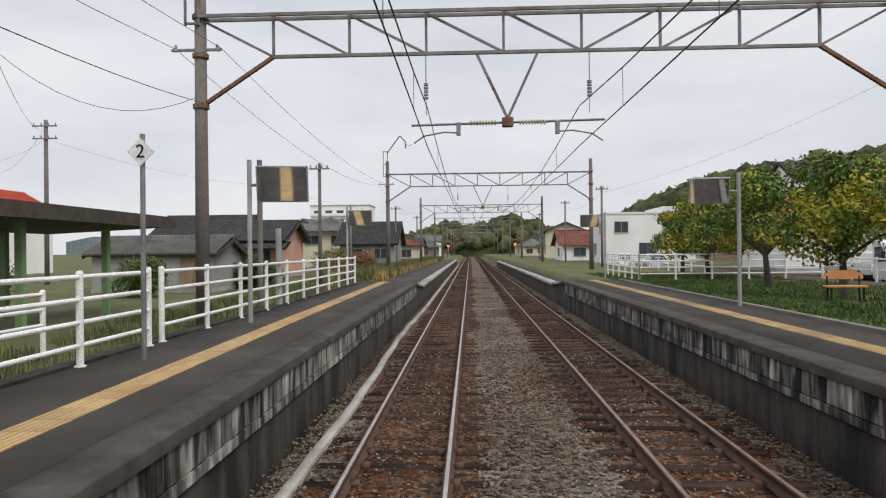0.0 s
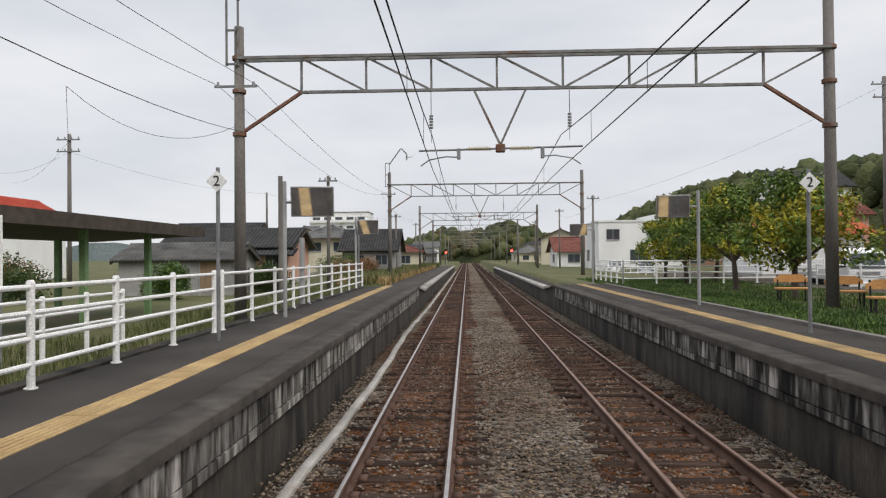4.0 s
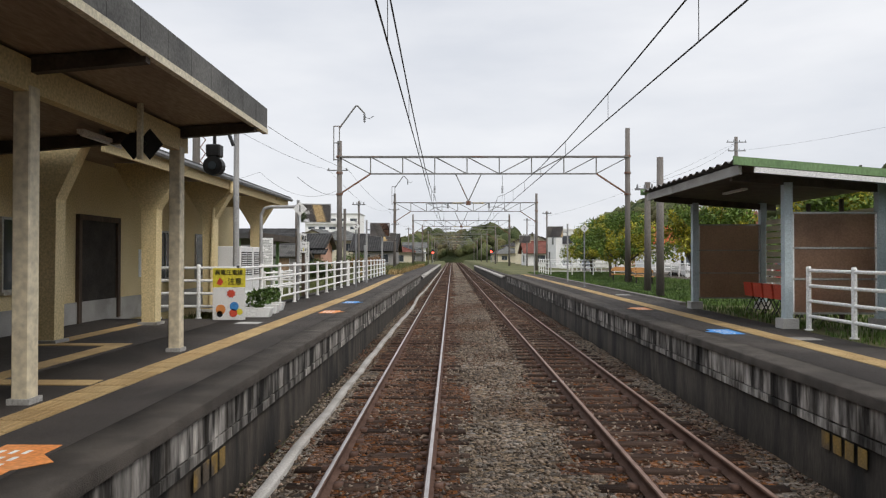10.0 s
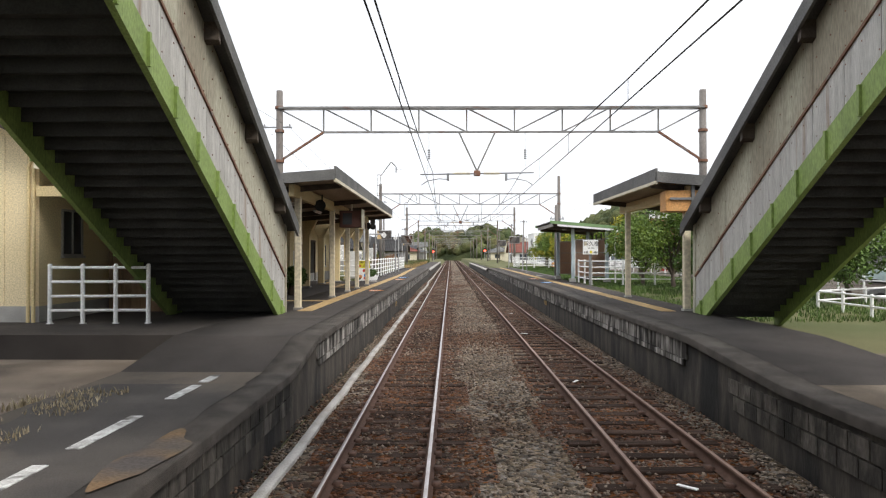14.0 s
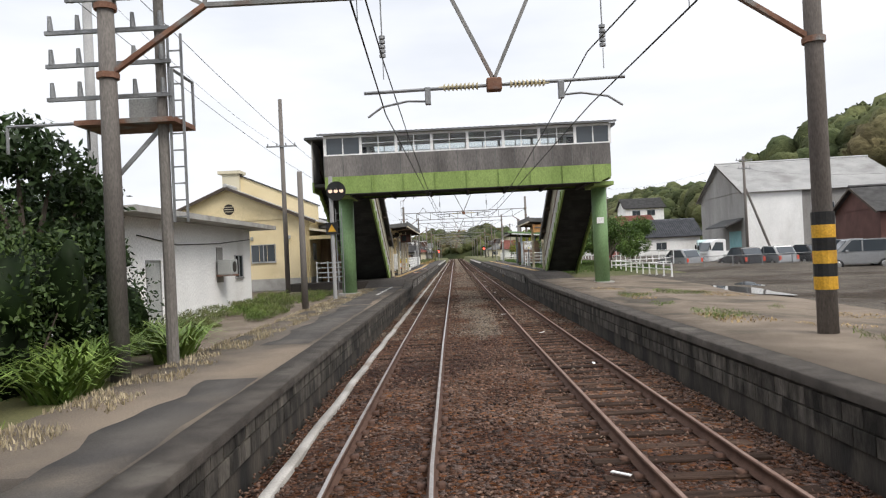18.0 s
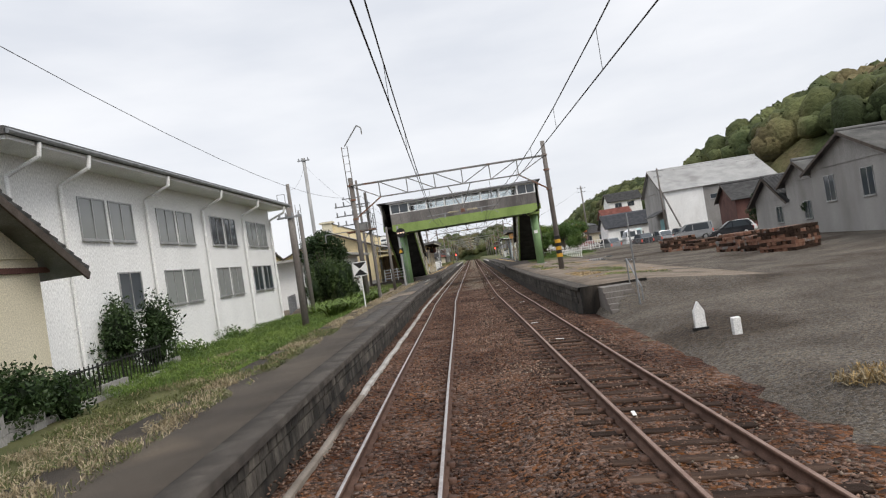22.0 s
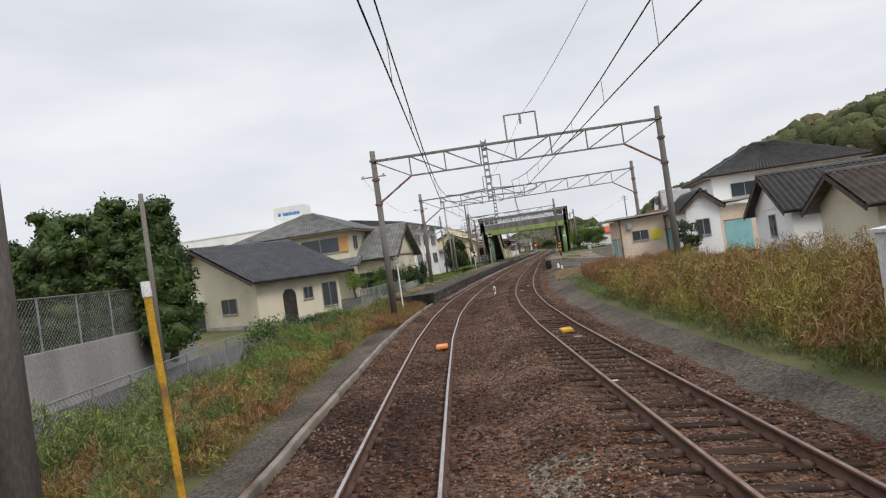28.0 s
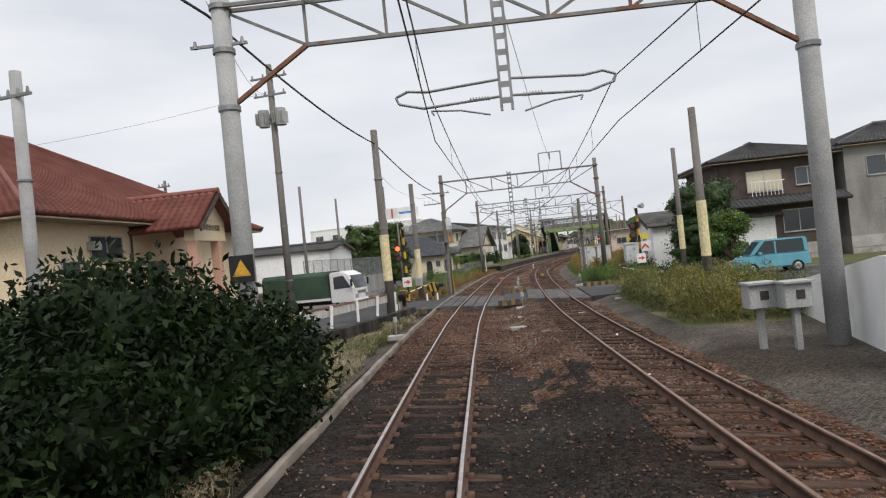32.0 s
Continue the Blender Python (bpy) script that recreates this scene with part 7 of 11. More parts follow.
for u in (10.12, 10.24):
    part("downpipe", pipe(bmesh.new(), [(u, -0.10, -0.1), (u, -0.10, 3.3), (u + 0.12, -0.10, 3.6), (u + 0.5, -0.10, 3.75)], 0.04, 8), M["cream"], yb_, "cream downpipe")

# two-storey white block
wb = thing("office_block", "two-storey white rendered block with a shallow roof and downpipes", "building", at=(-9.2, -2.6, 0.2))
building_box(wb, -9, 0, -90, -67.5, -0.5, 6.6, M["render_white"])
part("roof", prismed([(1.05, 6.62), (1.05, 6.80), (-4.5, 7.75), (-10, 6.80), (-10, 6.62)], "y", -91.0, -66.6), M["roof_dark"], wb, "shallow dark-edged roof")
part("soffit", boxed(-9.9, 0.98, -90.9, -66.7, 6.52, 6.62), M["white"], wb)
part("gutter", tubed((1.08, -91, 6.68), (1.08, -66.6, 6.68), 0.07, n=8), M["steel"], wb)
for k, wy in enumerate((-85.1, -80.1, -75.0, -70.1)):
    for z in (5.05, 2.75):
        for s in (-0.85, 0.85):
            if z > 3 or k != 0 or s > 0:
                wall_window(wb, "+x", wy + s, z, 1.4, 1.2, 0, ("frame_alu", "glass_pale" if (k + (z > 3)) % 3 else "glass"), 2)
for dy in (-89.8, -87.6, -82.6, -77.5, -72.5, -67.8):
    part("downpipe", pipe(bmesh.new(), [(1.05, dy, 6.6), (1.0, dy, 6.25), (0.12, dy, 5.9), (0.1, dy, 0.0)], 0.06, 8), M["white"], wb, "white downpipe with a curved head")
wall_window(wb, "-y", -3.0, 4.75, 1.6, 1.3, -90, panes=2)

# annex and main house with grey tiles
an = house("tiled_annex", "cream house wing with grey tiled gable roof", -12.6, -103.3, 5.2, 9.0, 3.7, 6.3, "cream_pale", "tile_grey", axis="x", over=0.7, base=0.1,
           windows=[("-y", 2.5, 1.5, 1.4, 1.3), ("+x", 6.4, 1.6, 1.6, 1.2)])
part("gable_band", boxed(5.2, 5.26, -0.3, 9.3, 3.38, 3.5), M["maroon"], an)
mh = house("tiled_house", "two-storey cream house with grey hipped tile roof", -20.5, -105.2, 9.8, 8.6, 6.3, 8.4, "cream_pale", "tile_grey", kind_="hip", over=0.8, base=0.0,
           windows=[("-y", 7.2, 5.1, 3.4, 1.25), ("-y", 2.2, 5.1, 2.2, 1.25), ("-y", 5.2, 1.4, 1.8, 1.9), ("+x", 2.0, 5.2, 1.2, 1.1)])
tiled_slope(mh, ((-1.0, -1.5, 3.05), (10.9, -1.5, 3.05), (10.9, 0.05, 3.75), (-1.0, 0.05, 3.75)), M["tile_grey"], name="lower_roof")
part("shutter_box", boxed(8.95, 9.75, -0.12, 0.0, 4.4, 5.8), M["orange_wood"], mh, "orange-brown shutter box")
part("porch_roof", boxed(2.6, 5.8, -2.2, 0.0, 2.35, 2.5), M["roof_dark"], mh)
for px in (2.8, 5.6):
    part("porch_post", boxed(px - 0.07, px + 0.07, -2.1, -1.96, 0, 2.35), M["wood_dark"], mh)

# low house with a dark blue-grey roof, turned to the lane
lh = house("low_house", "single-storey cream house with dark blue-grey tile roof", -10.8, -124.5, 6.6, 11.0, 3.1, 5.4, "cream_pale", "tile_blue", turn=60, axis="x", over=0.8, base=-0.1,
           windows=[("-y", 3.9, 1.7, 0.7, 0.7), ("-y", 5.7, 1.4, 1.2, 1.5), ("-x", 3.0, 1.5, 1.6, 0.9), ("-x", 7.0, 1.5, 1.4, 1.2)])
# flat arch on the wall, its dark colour standing for porch shade
part("arched_porch", prismed([(1.9, 0), (2.9, 0), (2.9, 1.8), (2.65, 2.1), (2.15, 2.1), (1.9, 1.8)], "y", -0.02, 0.0), M["dark"], lh, "flat dark arch coloured as the shaded inside of a porch")
part("lean_to", boxed(-1.2, -0.002, 6.0, 8.4, 0, 2.0), M["glass"], lh)
part("lean_to_roof", boxed(-1.5, -0.002, 5.8, 8.6, 2.0, 2.08), M["white"], lh)

# long white warehouse and community hall beside the crossing
house("white_warehouse", "long low white warehouse with a thin dark roof edge", -22.5, -162.5, 17.0, 8.0, 4.2, 4.7, "render_white", "roof_dark", turn=12, axis="x", over=0.3, ribs=0, base=-0.3, category="warehouse",
      windows=[("+x", 4.0, 1.6, 1.4, 1.2)])
house("cream_house", "small cream house with a grey tile roof by the crossing", -17.5, -163.0, 5.5, 5.0, 3.2, 4.9, "cream_pale", "tile_grey", turn=13, base=-0.3, windows=[("-y", 2.5, 1.6, 1.4, 1.0)])
ch = house("community_hall", "pale salmon hall with a red-brown tiled roof and porch", -1.62, -188.95, 16.7, 14.0, 3.8, 8.3, "hall_salmon", "tile_red", turn=100, axis="x", kind_="hip", over=0.9, base=1.1, category="hall", group="",
           windows=[("-y", 4.2, 2.85, 1.9, 0.75), ("-y", 2.1, 1.75, 0.9, 1.2), ("-y", 4.3, 1.5, 1.7, 0.8), ("-y", 10.6, 1.6, 0.7, 1.6), ("+x", 4.0, 1.8, 1.6, 1.2)])
gable_roof(ch, 6.2, 9.0, -2.4, 2.6, 3.75, 4.85, M["tile_red"], "y", 0.5, 0.3, M["hall_salmon"])
for px in (6.35, 8.45):
    part("porch_column", boxed(px - 0.17, px + 0.17, -2.4, -2.06, -0.4, 3.2), M["render_pink"], ch, "salmon porch column")
part("porch_lintel", boxed(6.16, 9.0, -2.42, -2.0, 2.9, 3.75), M["hall_salmon"], ch)
lettering("hall_letters", "上野自治公民館", 0.27, M["black"], ch, (7.55, -2.44, 3.42))
part("porch_door", boxed(6.9, 8.3, -0.04, -0.002, 0, 2.3), M["glass"], ch, "dark glazed porch door")
part("wall_vent", boxed(3.05, 3.5, -0.28, -0.002, 2.75, 3.05), M["grey_box"], ch)
part("downpipe", tubed((5.75, -0.08, 0), (5.75, -0.08, 3.7), 0.04, n=8), M["roof_dark"], ch)
part("plinth", boxed(-0.05, 16.75, -0.06, 14.0, -1.5, -0.002), M["render_grey"], ch, "grey concrete plinth")
tr = solid("hall_terrace", boxed(5.6, 9.4, -2.6, -0.07, -1.4, -0.35), M["porch_board"], "brown paved terrace in front of the hall", "terrace", kind="structure", at=(-1.62, -188.95, 1.1), turn=100)

# right: big warehouse, corner at its own origin
wh = house("warehouse", "tall grey and white warehouse with a pale slate gable roof", 30.9, -7.0, 15.6, 15.5, 7.3, 10.9, "render_grey", "roof_pale", turn=-4, axis="x", over=0.45, ribs=0, base=0.2, category="warehouse", group="",
           windows=[("-y", 7.6, 5.4, 2.2, 0.6), ("-y", 13.8, 5.4, 1.4, 0.6), ("-y", 1.2, 1.6, 0.8, 0.9), ("-y", 3.6, 1.6, 1.8, 0.9)])
part("white_cladding", boxed(0.0, 5.6, -0.05, -0.002, 0.0, 7.25), M["render_white"], wh, "white painted wall panel")
part("side_canopy", prismed([(-1.9, 3.6), (0, 4.4), (0, 4.55), (-1.9, 3.75)], "y", 0.6, 7.5), M["roof_dark"], wh)
part("side_door", boxed(-0.05, -0.002, 1.5, 5.2, 0.0, 3.2), M["turquoise"], wh, "pale turquoise sliding door")
part("downpipe", tubed((12.4, -0.1, 0), (12.4, -0.1, 7.2), 0.07, n=8), M["white"], wh, "white downpipe")
part("brown_annex", boxed(8.6, 15.5, -2.4, -0.06, 0, 2.9), M["maroon"], wh, "low red-brown lean-to")
part("annex_roof", prismed([(-2.6, 2.9), (-0.06, 3.2), (-0.06, 3.3), (-2.6, 3.0)], "x", 8.4, 15.6), M["roof_dark"], wh)
house("brown_warehouse", "long dark brown warehouse with a red-brown wall", 35.0, -22.5, 30, 8, 4.3, 6.3, "maroon", "tile_black", turn=-6, axis="x", ribs=0, base=0.2, category="warehouse", group="", windows=[("-y", 18, 3.3, 6.0, 0.5, ("hazard_yellow", "hazard_yellow"))])
house("white_cottage", "small white house with a dark blue-grey roof beside the yard", 27.6, 21.0, 8.5, 7, 3.4, 5.6, "render_white", "tile_blue", axis="x", base=0.3, windows=[("-y", 3, 1.8, 1.4, 1.0)])
gw = house("grey_workshop", "weathered grey concrete workshop with a gable roof", 25.5, -61.1, 9.6, 9, 4.6, 6.5, "render_grey", "corrugated", turn=-90, ribs=0, base=0.0, category="workshop", group="", windows=[("-y", 2.2, 3.2, 1.2, 1.6), ("-y", 6.5, 3.2, 1.2, 1.6)])
house("grey_workshop", "lower grey concrete workshop beside the first", 26.1, -55.8, 5.3, 8, 4.2, 5.6, "render_grey", "corrugated", turn=-90, ribs=0, base=0.0, category="workshop", group="", windows=[("-y", 3, 2, 1.0, 1.2)])
bh = house("black_house", "dark boarded gabled house with a white central panel", 25.8, -71.2, 8.4, 9, 5.6, 8.3, "brown_wall", "tile_black", turn=-90, ribs=0.3, base=0.0)
part("white_panel", boxed(3.2, 4.6, -0.04, -0.002, 3.9, 6.6), M["white"], bh, "white panel between dark boards")
part("white_base", boxed(0, 8.4, -0.04, -0.002, 0.55, 1.4), M["white"], bh)
part("white_corner", boxed(0, 0.35, -0.04, -0.002, 1.41, 3.7), M["white"], bh)
part("rusty_sheet", boxed(2.4, 5.6, -0.03, -0.002, 1.42, 3.8), M["rusty_steel"], bh, "rust-streaked sheet wall")
house("white_outhouse", "small pale outhouse with a dark gable roof by the yard", 26.3, -49.4, 6.2, 6, 3.1, 5.0, "render_grey", "tile_black", turn=-90, base=0.0, category="shed", windows=[("-y", 4.4, 1.9, 1.0, 1.2)])

# shed with turquoise doors
sd = thing("yard_shed", "faded peach shed with turquoise doors and a flat sheet roof", "shed", at=(12.2, -107.8, -0.15), turn=4)
building_box(sd, 0, 10.5, 0, 5.6, -0.3, 3.7, M["shed_pink"])
part("roof", prismed([(-0.9, 3.75), (11.2, 4.05), (11.2, 4.18), (-0.9, 3.88)], "y", -0.6, 6.2), M["concrete"], sd, "flat concrete-grey roof")
for u in (1.0, 3.0, 4.3):
    dd = part("side_door", boxed(-0.04, 0.0, u - 0.42, u + 0.42, 0.1, 2.2), M["turquoise"], sd, "turquoise boarded door")
    part("door_head", boxed(-0.06, 0.0, u - 0.46, u + 0.46, 2.2, 2.28), M["wood"], dd)
for u in (4.4, 8.9):
    dd = part("front_shutter", boxed(u - 1.0, u + 1.0, -0.04, 0.0, 0.2, 2.5), M["turquoise"], sd, "turquoise painted panel")
    part("shutter_frame", boxed(u - 1.06, u + 1.06, -0.06, -0.0, 2.5, 2.6), M["wood"], dd)
wall_window(sd, "-y", 1.5, 2.35, 1.2, 0.7, 0)
part("pale_board", boxed(2.3, 3.1, -0.05, 0, 1.9, 2.7), M["sign_yellow"], sd, "pale yellow board")
for u in (0.0, 3.5, 7.0):
    part("corner_post", boxed(u - 0.06, u + 0.06, -0.08, 0.0, 0, 3.75), M["rusty_steel"], sd)
part("vent_cowl", boxed(0.5, 0.9, -0.3, 0, 2.9, 3.4, bevel=0.05), M["grey_box"], sd)
part("air_grille", boxed(6.0, 6.6, -0.05, 0, 2.8, 3.3), M["white"], sd)

house("white_house", "two-storey white house with a dark hipped roof", 21.0, -100.7, 12, 10, 6.3, 9.0, "render_white", "tile_black", kind_="hip", over=0.7, base=0.0, windows=[("-y", 2.6, 4.9, 2.2, 1.1), ("-y", 7.0, 4.9, 1.6, 1.1), ("-x", 3.0, 4.9, 1.4, 1.0), ("-x", 7.0, 4.9, 1.0, 1.0)])
house("white_gable_house", "white gabled house with a dark roof behind the weeds", 18.5, -128.2, 12, 6.2, 2.7, 4.4, "render_white", "tile_black", axis="x", over=0.5, base=0.0, windows=[("-x", 3.1, 1.8, 1.1, 1.1), ("-y", 4.0, 1.5, 1.6, 1.1)])
house("white_gable_house", "narrow white gabled house beside the yard", 15.9, -115.6, 2.1, 7, 3.7, 4.6, "render_white", "tile_black", over=0.35, base=0.0, windows=[("-y", 1.0, 2.2, 0.8, 1.0)])
house("brown_roof_house", "low house with a broad dark brown tiled roof", 19.0, -136.0, 12, 5.6, 2.5, 3.7, "cream_pale", "tile_brown", axis="x", over=0.6, base=0.0, windows=[("-y", 3.2, 1.4, 1.6, 1.0), ("-y", 8.2, 1.4, 1.6, 1.0)])
house("pale_house", "white one-storey house with a grey sheet roof", 17.0, -156.6, 8.0, 6.0, 3.1, 3.9, "render_white", "corrugated", turn=10, ribs=0.2, axis="x", over=0.4, base=0.0, windows=[("-y", 2.0, 1.7, 1.2, 1.1), ("-x", 3.0, 1.7, 1.2, 1.0)])
dk = house("dark_house", "two-storey dark boarded house with hipped tile roofs", 21.5, -155.7, 7.0, 8.0, 6.1, 7.5, "brown_wall", "tile_black", turn=10, kind_="hip", over=0.8, base=0.7,
           windows=[("-y", 3.0, 4.6, 2.2, 1.3, ("frame_alu", "cream_pale")), ("-y", 5.8, 4.7, 1.5, 1.1), ("-y", 5.0, 1.8, 2.0, 1.4), ("-x", 3.0, 4.4, 1.4, 1.1)])
tiled_slope(dk, ((-0.9, -1.3, 2.9), (7.9, -1.3, 2.9), (7.9, 0.05, 3.5), (-0.9, 0.05, 3.5)), M["tile_black"], name="lower_roof")
part("footing", boxed(0.01, 6.99, 0.01, 7.99, -1.6, -0.5), M["concrete"], dk)
for k in range(9):
    part("balcony_bar", boxed(2.0 + k * 0.24, 2.03 + k * 0.24, -0.5, -0.46, 3.6, 4.5), M["white"], dk)
part("balcony_rail", boxed(1.9, 4.1, -0.52, -0.44, 4.5, 4.56), M["white"], dk)
gh_ = house("grey_house", "two-storey grey rendered house with a dark roof", 29.5, -154.4, 9, 8, 6.3, 7.9, "render_grey", "tile_black", turn=10, kind_="hip", over=0.6, base=0.8, windows=[("-y", 2.6, 4.8, 2.4, 1.2), ("-y", 6.5, 4.8, 1.6, 1.2), ("-y", 3.5, 1.8, 2.4, 1.6)])
part("footing", boxed(0.01, 8.99, 0.01, 7.99, -1.6, -0.5), M["concrete"], gh_)

# station end: white modern house and the roofs on the slope
house("modern_house", "white flat-roofed modern two-storey house", 15.5, 72, 6.5, 9, 5.6, 0, "render_white", "render_white", kind_="flat", over=0.1, base=0.6, windows=[("-y", 1.6, 4.2, 1.4, 1.1), ("-y", 4.4, 1.8, 1.8, 1.3), ("-x", 3, 4.2, 1.6, 1.1), ("-x", 6.5, 1.8, 1.4, 1.4)])
house("modern_house", "white narrow tower house with a slanted parapet", 22.2, 74, 3.4, 8, 6.3, 0, "white", "white", kind_="flat", over=0.05, base=0.6, windows=[("-y", 1.6, 4.2, 0.9, 1.1)])
house("red_roof_house", "small house with a bright orange-red roof behind the trees", 20, 40, 6.5, 7, 3.0, 4.5, "render_white", "roof_orange", axis="x", ribs=0.4, base=0.9)
house("red_roof_house", "brick-red roofed house on the slope", 37, 70, 7, 8, 5.4, 7.4, "render_pink", "tile_red", base=1.4, axis="x", windows=[("-y", 2.5, 3.8, 1.6, 1.2), ("-y", 5.5, 3.8, 1.6, 1.2)])
house("slope_house", "white house with a dark roof high on the slope", 42, 86, 9, 8, 6.4, 8.6, "render_white", "tile_black", base=5.0, axis="x", windows=[("-y", 2.5, 5, 1.8, 1.2), ("-y", 6, 5, 1.8, 1.2)])
GARDEN = []
r = random.Random(21)
walls, roofs = ("cream_pale", "render_white", "render_grey", "cream_pale", "render_pink"), ("tile_grey", "tile_blue", "tile_black", "tile_grey", "tile_red")
spots = [(-30, 88), (-22, 96), (-14, 100), (-30, 108), (-16, 124), (-26, 140), (-15, 158), (13.5, 92), (20, 104), (14, 118), (24, 128), (15, 140), (22, 158), (14, 175), (30, 96), (28, 60), (-18, 186), (18, 200), (-16, 215), (17, 226)]
for i, (hx, hy) in enumerate(spots):
    w_, d_, two = r.uniform(6.5, 9), r.uniform(6, 8.5), r.random() < 0.45
    e = 5.4 if two else 2.9
    wa, ro = r.choice(walls), r.choice(roofs)
    words = {"cream_pale": "cream", "render_white": "white", "render_grey": "grey", "brown_wall": "dark brown", "render_pink": "salmon"}[wa], {"tile_grey": "grey", "tile_blue": "blue-grey", "tile_black": "charcoal", "tile_red": "red-brown"}[ro]
    house("town_house", f"{'two-storey' if two else 'single-storey'} {words[0]} house with a {words[1]} tile roof", hx, hy, w_, d_, e, e + r.uniform(1.4, 2.0), wa, ro, turn=r.uniform(-8, 8), base=0.4, kind_=r.choice(("gable", "hip")), axis=r.choice("xy"), over=0.6, ribs=0,
          windows=[("-y", w_ * 0.3, e - 1.2, 1.6, 1.1), ("-y", w_ * 0.7, e - 1.2, 1.4, 1.1), ("+x" if hx < 0 else "-x", d_ * 0.5, e - 1.2, 1.6, 1.1)] + ([("-y", w_ * 0.5, 1.5, 2.0, 1.3)] if two else []), group="houses of the town")
house("town_house", "single-storey cream house with a broad charcoal tile roof", -25.0, 53, 6.6, 8, 3.3, 5.1, "cream_pale", "tile_black", axis="x", base=0.5, over=0.7, windows=[("-y", 1.8, 1.7, 1.8, 1.1), ("-y", 4.9, 1.7, 1.4, 1.1), ("+x", 3, 1.7, 1.4, 1.1)], group="houses of the town")
tiled_slope(house("town_house", "salmon-walled house with layered charcoal roofs", -17.6, 47, 4.6, 7, 3.0, 4.3, "render_pink", "tile_black", axis="x", base=0.5, over=0.6, windows=[("-y", 1.4, 1.6, 1.3, 1.2), ("-y", 3.4, 1.6, 1.0, 1.2)], group="houses of the town"), ((-0.8, -1.4, 2.2), (5.4, -1.4, 2.2), (5.4, 0.0, 2.7), (-0.8, 0.0, 2.7)), M["tile_black"], name="lower_roof")
house("town_house", "two-storey pale house with a grey hipped roof", -19.2, 76, 6.6, 8, 4.3, 6.0, "cream_pale", "tile_grey", kind_="hip", base=0.5, over=0.7, windows=[("-y", 1.8, 3.3, 1.6, 1.0), ("-y", 4.8, 3.3, 1.4, 1.0)], group="houses of the town")
house("town_house", "grey-walled house with a steep charcoal roof", -12.6, 68, 5.6, 8, 2.9, 5.0, "render_grey", "tile_black", axis="x", base=0.5, over=0.5, windows=[("-y", 1.6, 1.7, 1.4, 1.0), ("-y", 4.2, 1.7, 1.2, 1.0)], group="houses of the town")
house("garden_shed", "weathered grey shed with a pale sheet roof behind the cycle shelter", -17.5, 30, 6.0, 4, 2.0, 2.7, "render_grey", "corrugated", axis="x", ribs=0.2, base=0.5, over=0.3, category="shed", group="", doors=[("-y", 4.8, 0.9, 1.8, "wood")])
for i, (sx_, sy_, sr_, sz_) in enumerate(((-13.5, 27.0, 1.0, 2.4), (-10.5, 34.0, 1.3, 2.0), (-9.0, 55.0, 1.8, 2.6), (-11.5, 60.0, 2.0, 2.8), (-20.5, 24.0, 2.0, 2.8), (-25.0, 30.0, 2.4, 2.8), (-19.0, 38.0, 2.2, 2.6), (-15.0, 41.0, 2.0, 2.2))):
    GARDEN.append((sx_, sy_, sr_, sz_))
house("red_gable_house", "white house with a bright red gable roof behind the cycle shelter", -47.5, 57, 6.4, 8, 6.4, 8.2, "render_white", "roof_red", base=0.4, over=0.5, ribs=0.4, windows=[("-y", 3.5, 3.2, 1.5, 1.1)])
ap = house("apartment_block", "pale multi-storey apartment block with a rounded top, far off", -58, 250, 22, 14, 19, 0, "render_white", "concrete", kind_="flat", over=0.3, base=0.5, category="apartment block", group="")
for fl in range(5):
    for k in range(5):
        wall_window(ap, "-y", 2.6 + k * 4.2, 3.2 + fl * 3.3, 2.6, 1.5, 0, sill=False)
    part("balcony", boxed(0.2, 21.8, -1.1, 0, 1.9 + fl * 3.3, 2.9 + fl * 3.3), M["render_white"], ap)
ht = house("hotel_block", "white four-storey block with a roof parapet, far off", -56, -62, 26, 12, 11, 0, "render_white", "render_white", kind_="flat", over=0.1, base=0, category="building", group="")
part("roof_sign", boxed(20, 25, 1, 4, 11.0, 14.2), M["white"], ht, "white rooftop sign block")
bars("sign_bars", ht, M["blue"], 22.5, 0.98, 13.0, 3.6, 0.8, 1, seed=9)
for fl in range(3):
    for k in range(6):
        wall_window(ht, "-y", 2.2 + k * 4.2, 2.4 + fl * 3.3, 1.8, 1.4, 0, sill=False)
house("pink_town_house", "two-storey salmon town house with a flat roof", -42, -20, 8, 8, 5.4, 0, "render_pink", "render_pink", kind_="flat", over=0.15, base=0.3, windows=[("-y", 2.0, 4.0, 1.6, 1.2), ("-y", 5.6, 4.0, 1.6, 1.2), ("-y", 4.0, 1.4, 2.4, 1.4)], group="houses of the town")
house("yellow_town_house", "two-storey yellow town house with a green upper wall", -33.5, -16, 7.5, 8, 5.6, 6.6, "hall_yellow", "tile_grey", kind_="gable", axis="x", ribs=0, base=0.3, windows=[("-y", 2.0, 4.2, 1.8, 1.2), ("-y", 5.2, 4.2, 1.6, 1.2), ("-y", 3.5, 1.4, 3.0, 1.4)], group="houses of the town")
house("brown_town_house", "single-storey cream town house with a grey roof", -50, -26, 8, 8, 3.4, 4.9, "cream_pale", "tile_grey", kind_="gable", axis="x", ribs=0, base=0.3, windows=[("-y", 2.0, 1.7, 1.6, 1.2), ("-y", 5.6, 1.7, 1.6, 1.2)], group="houses of the town")
pk = house("pink_building", "salmon-pink two-storey building, far off", -40, -148, 13, 10, 6.2, 0, "render_pink", "render_pink", kind_="flat", over=0.2, base=0, category="building", group="", windows=[("-y", 3, 4, 1.6, 1.2), ("-y", 9, 4, 1.6, 1.2)])

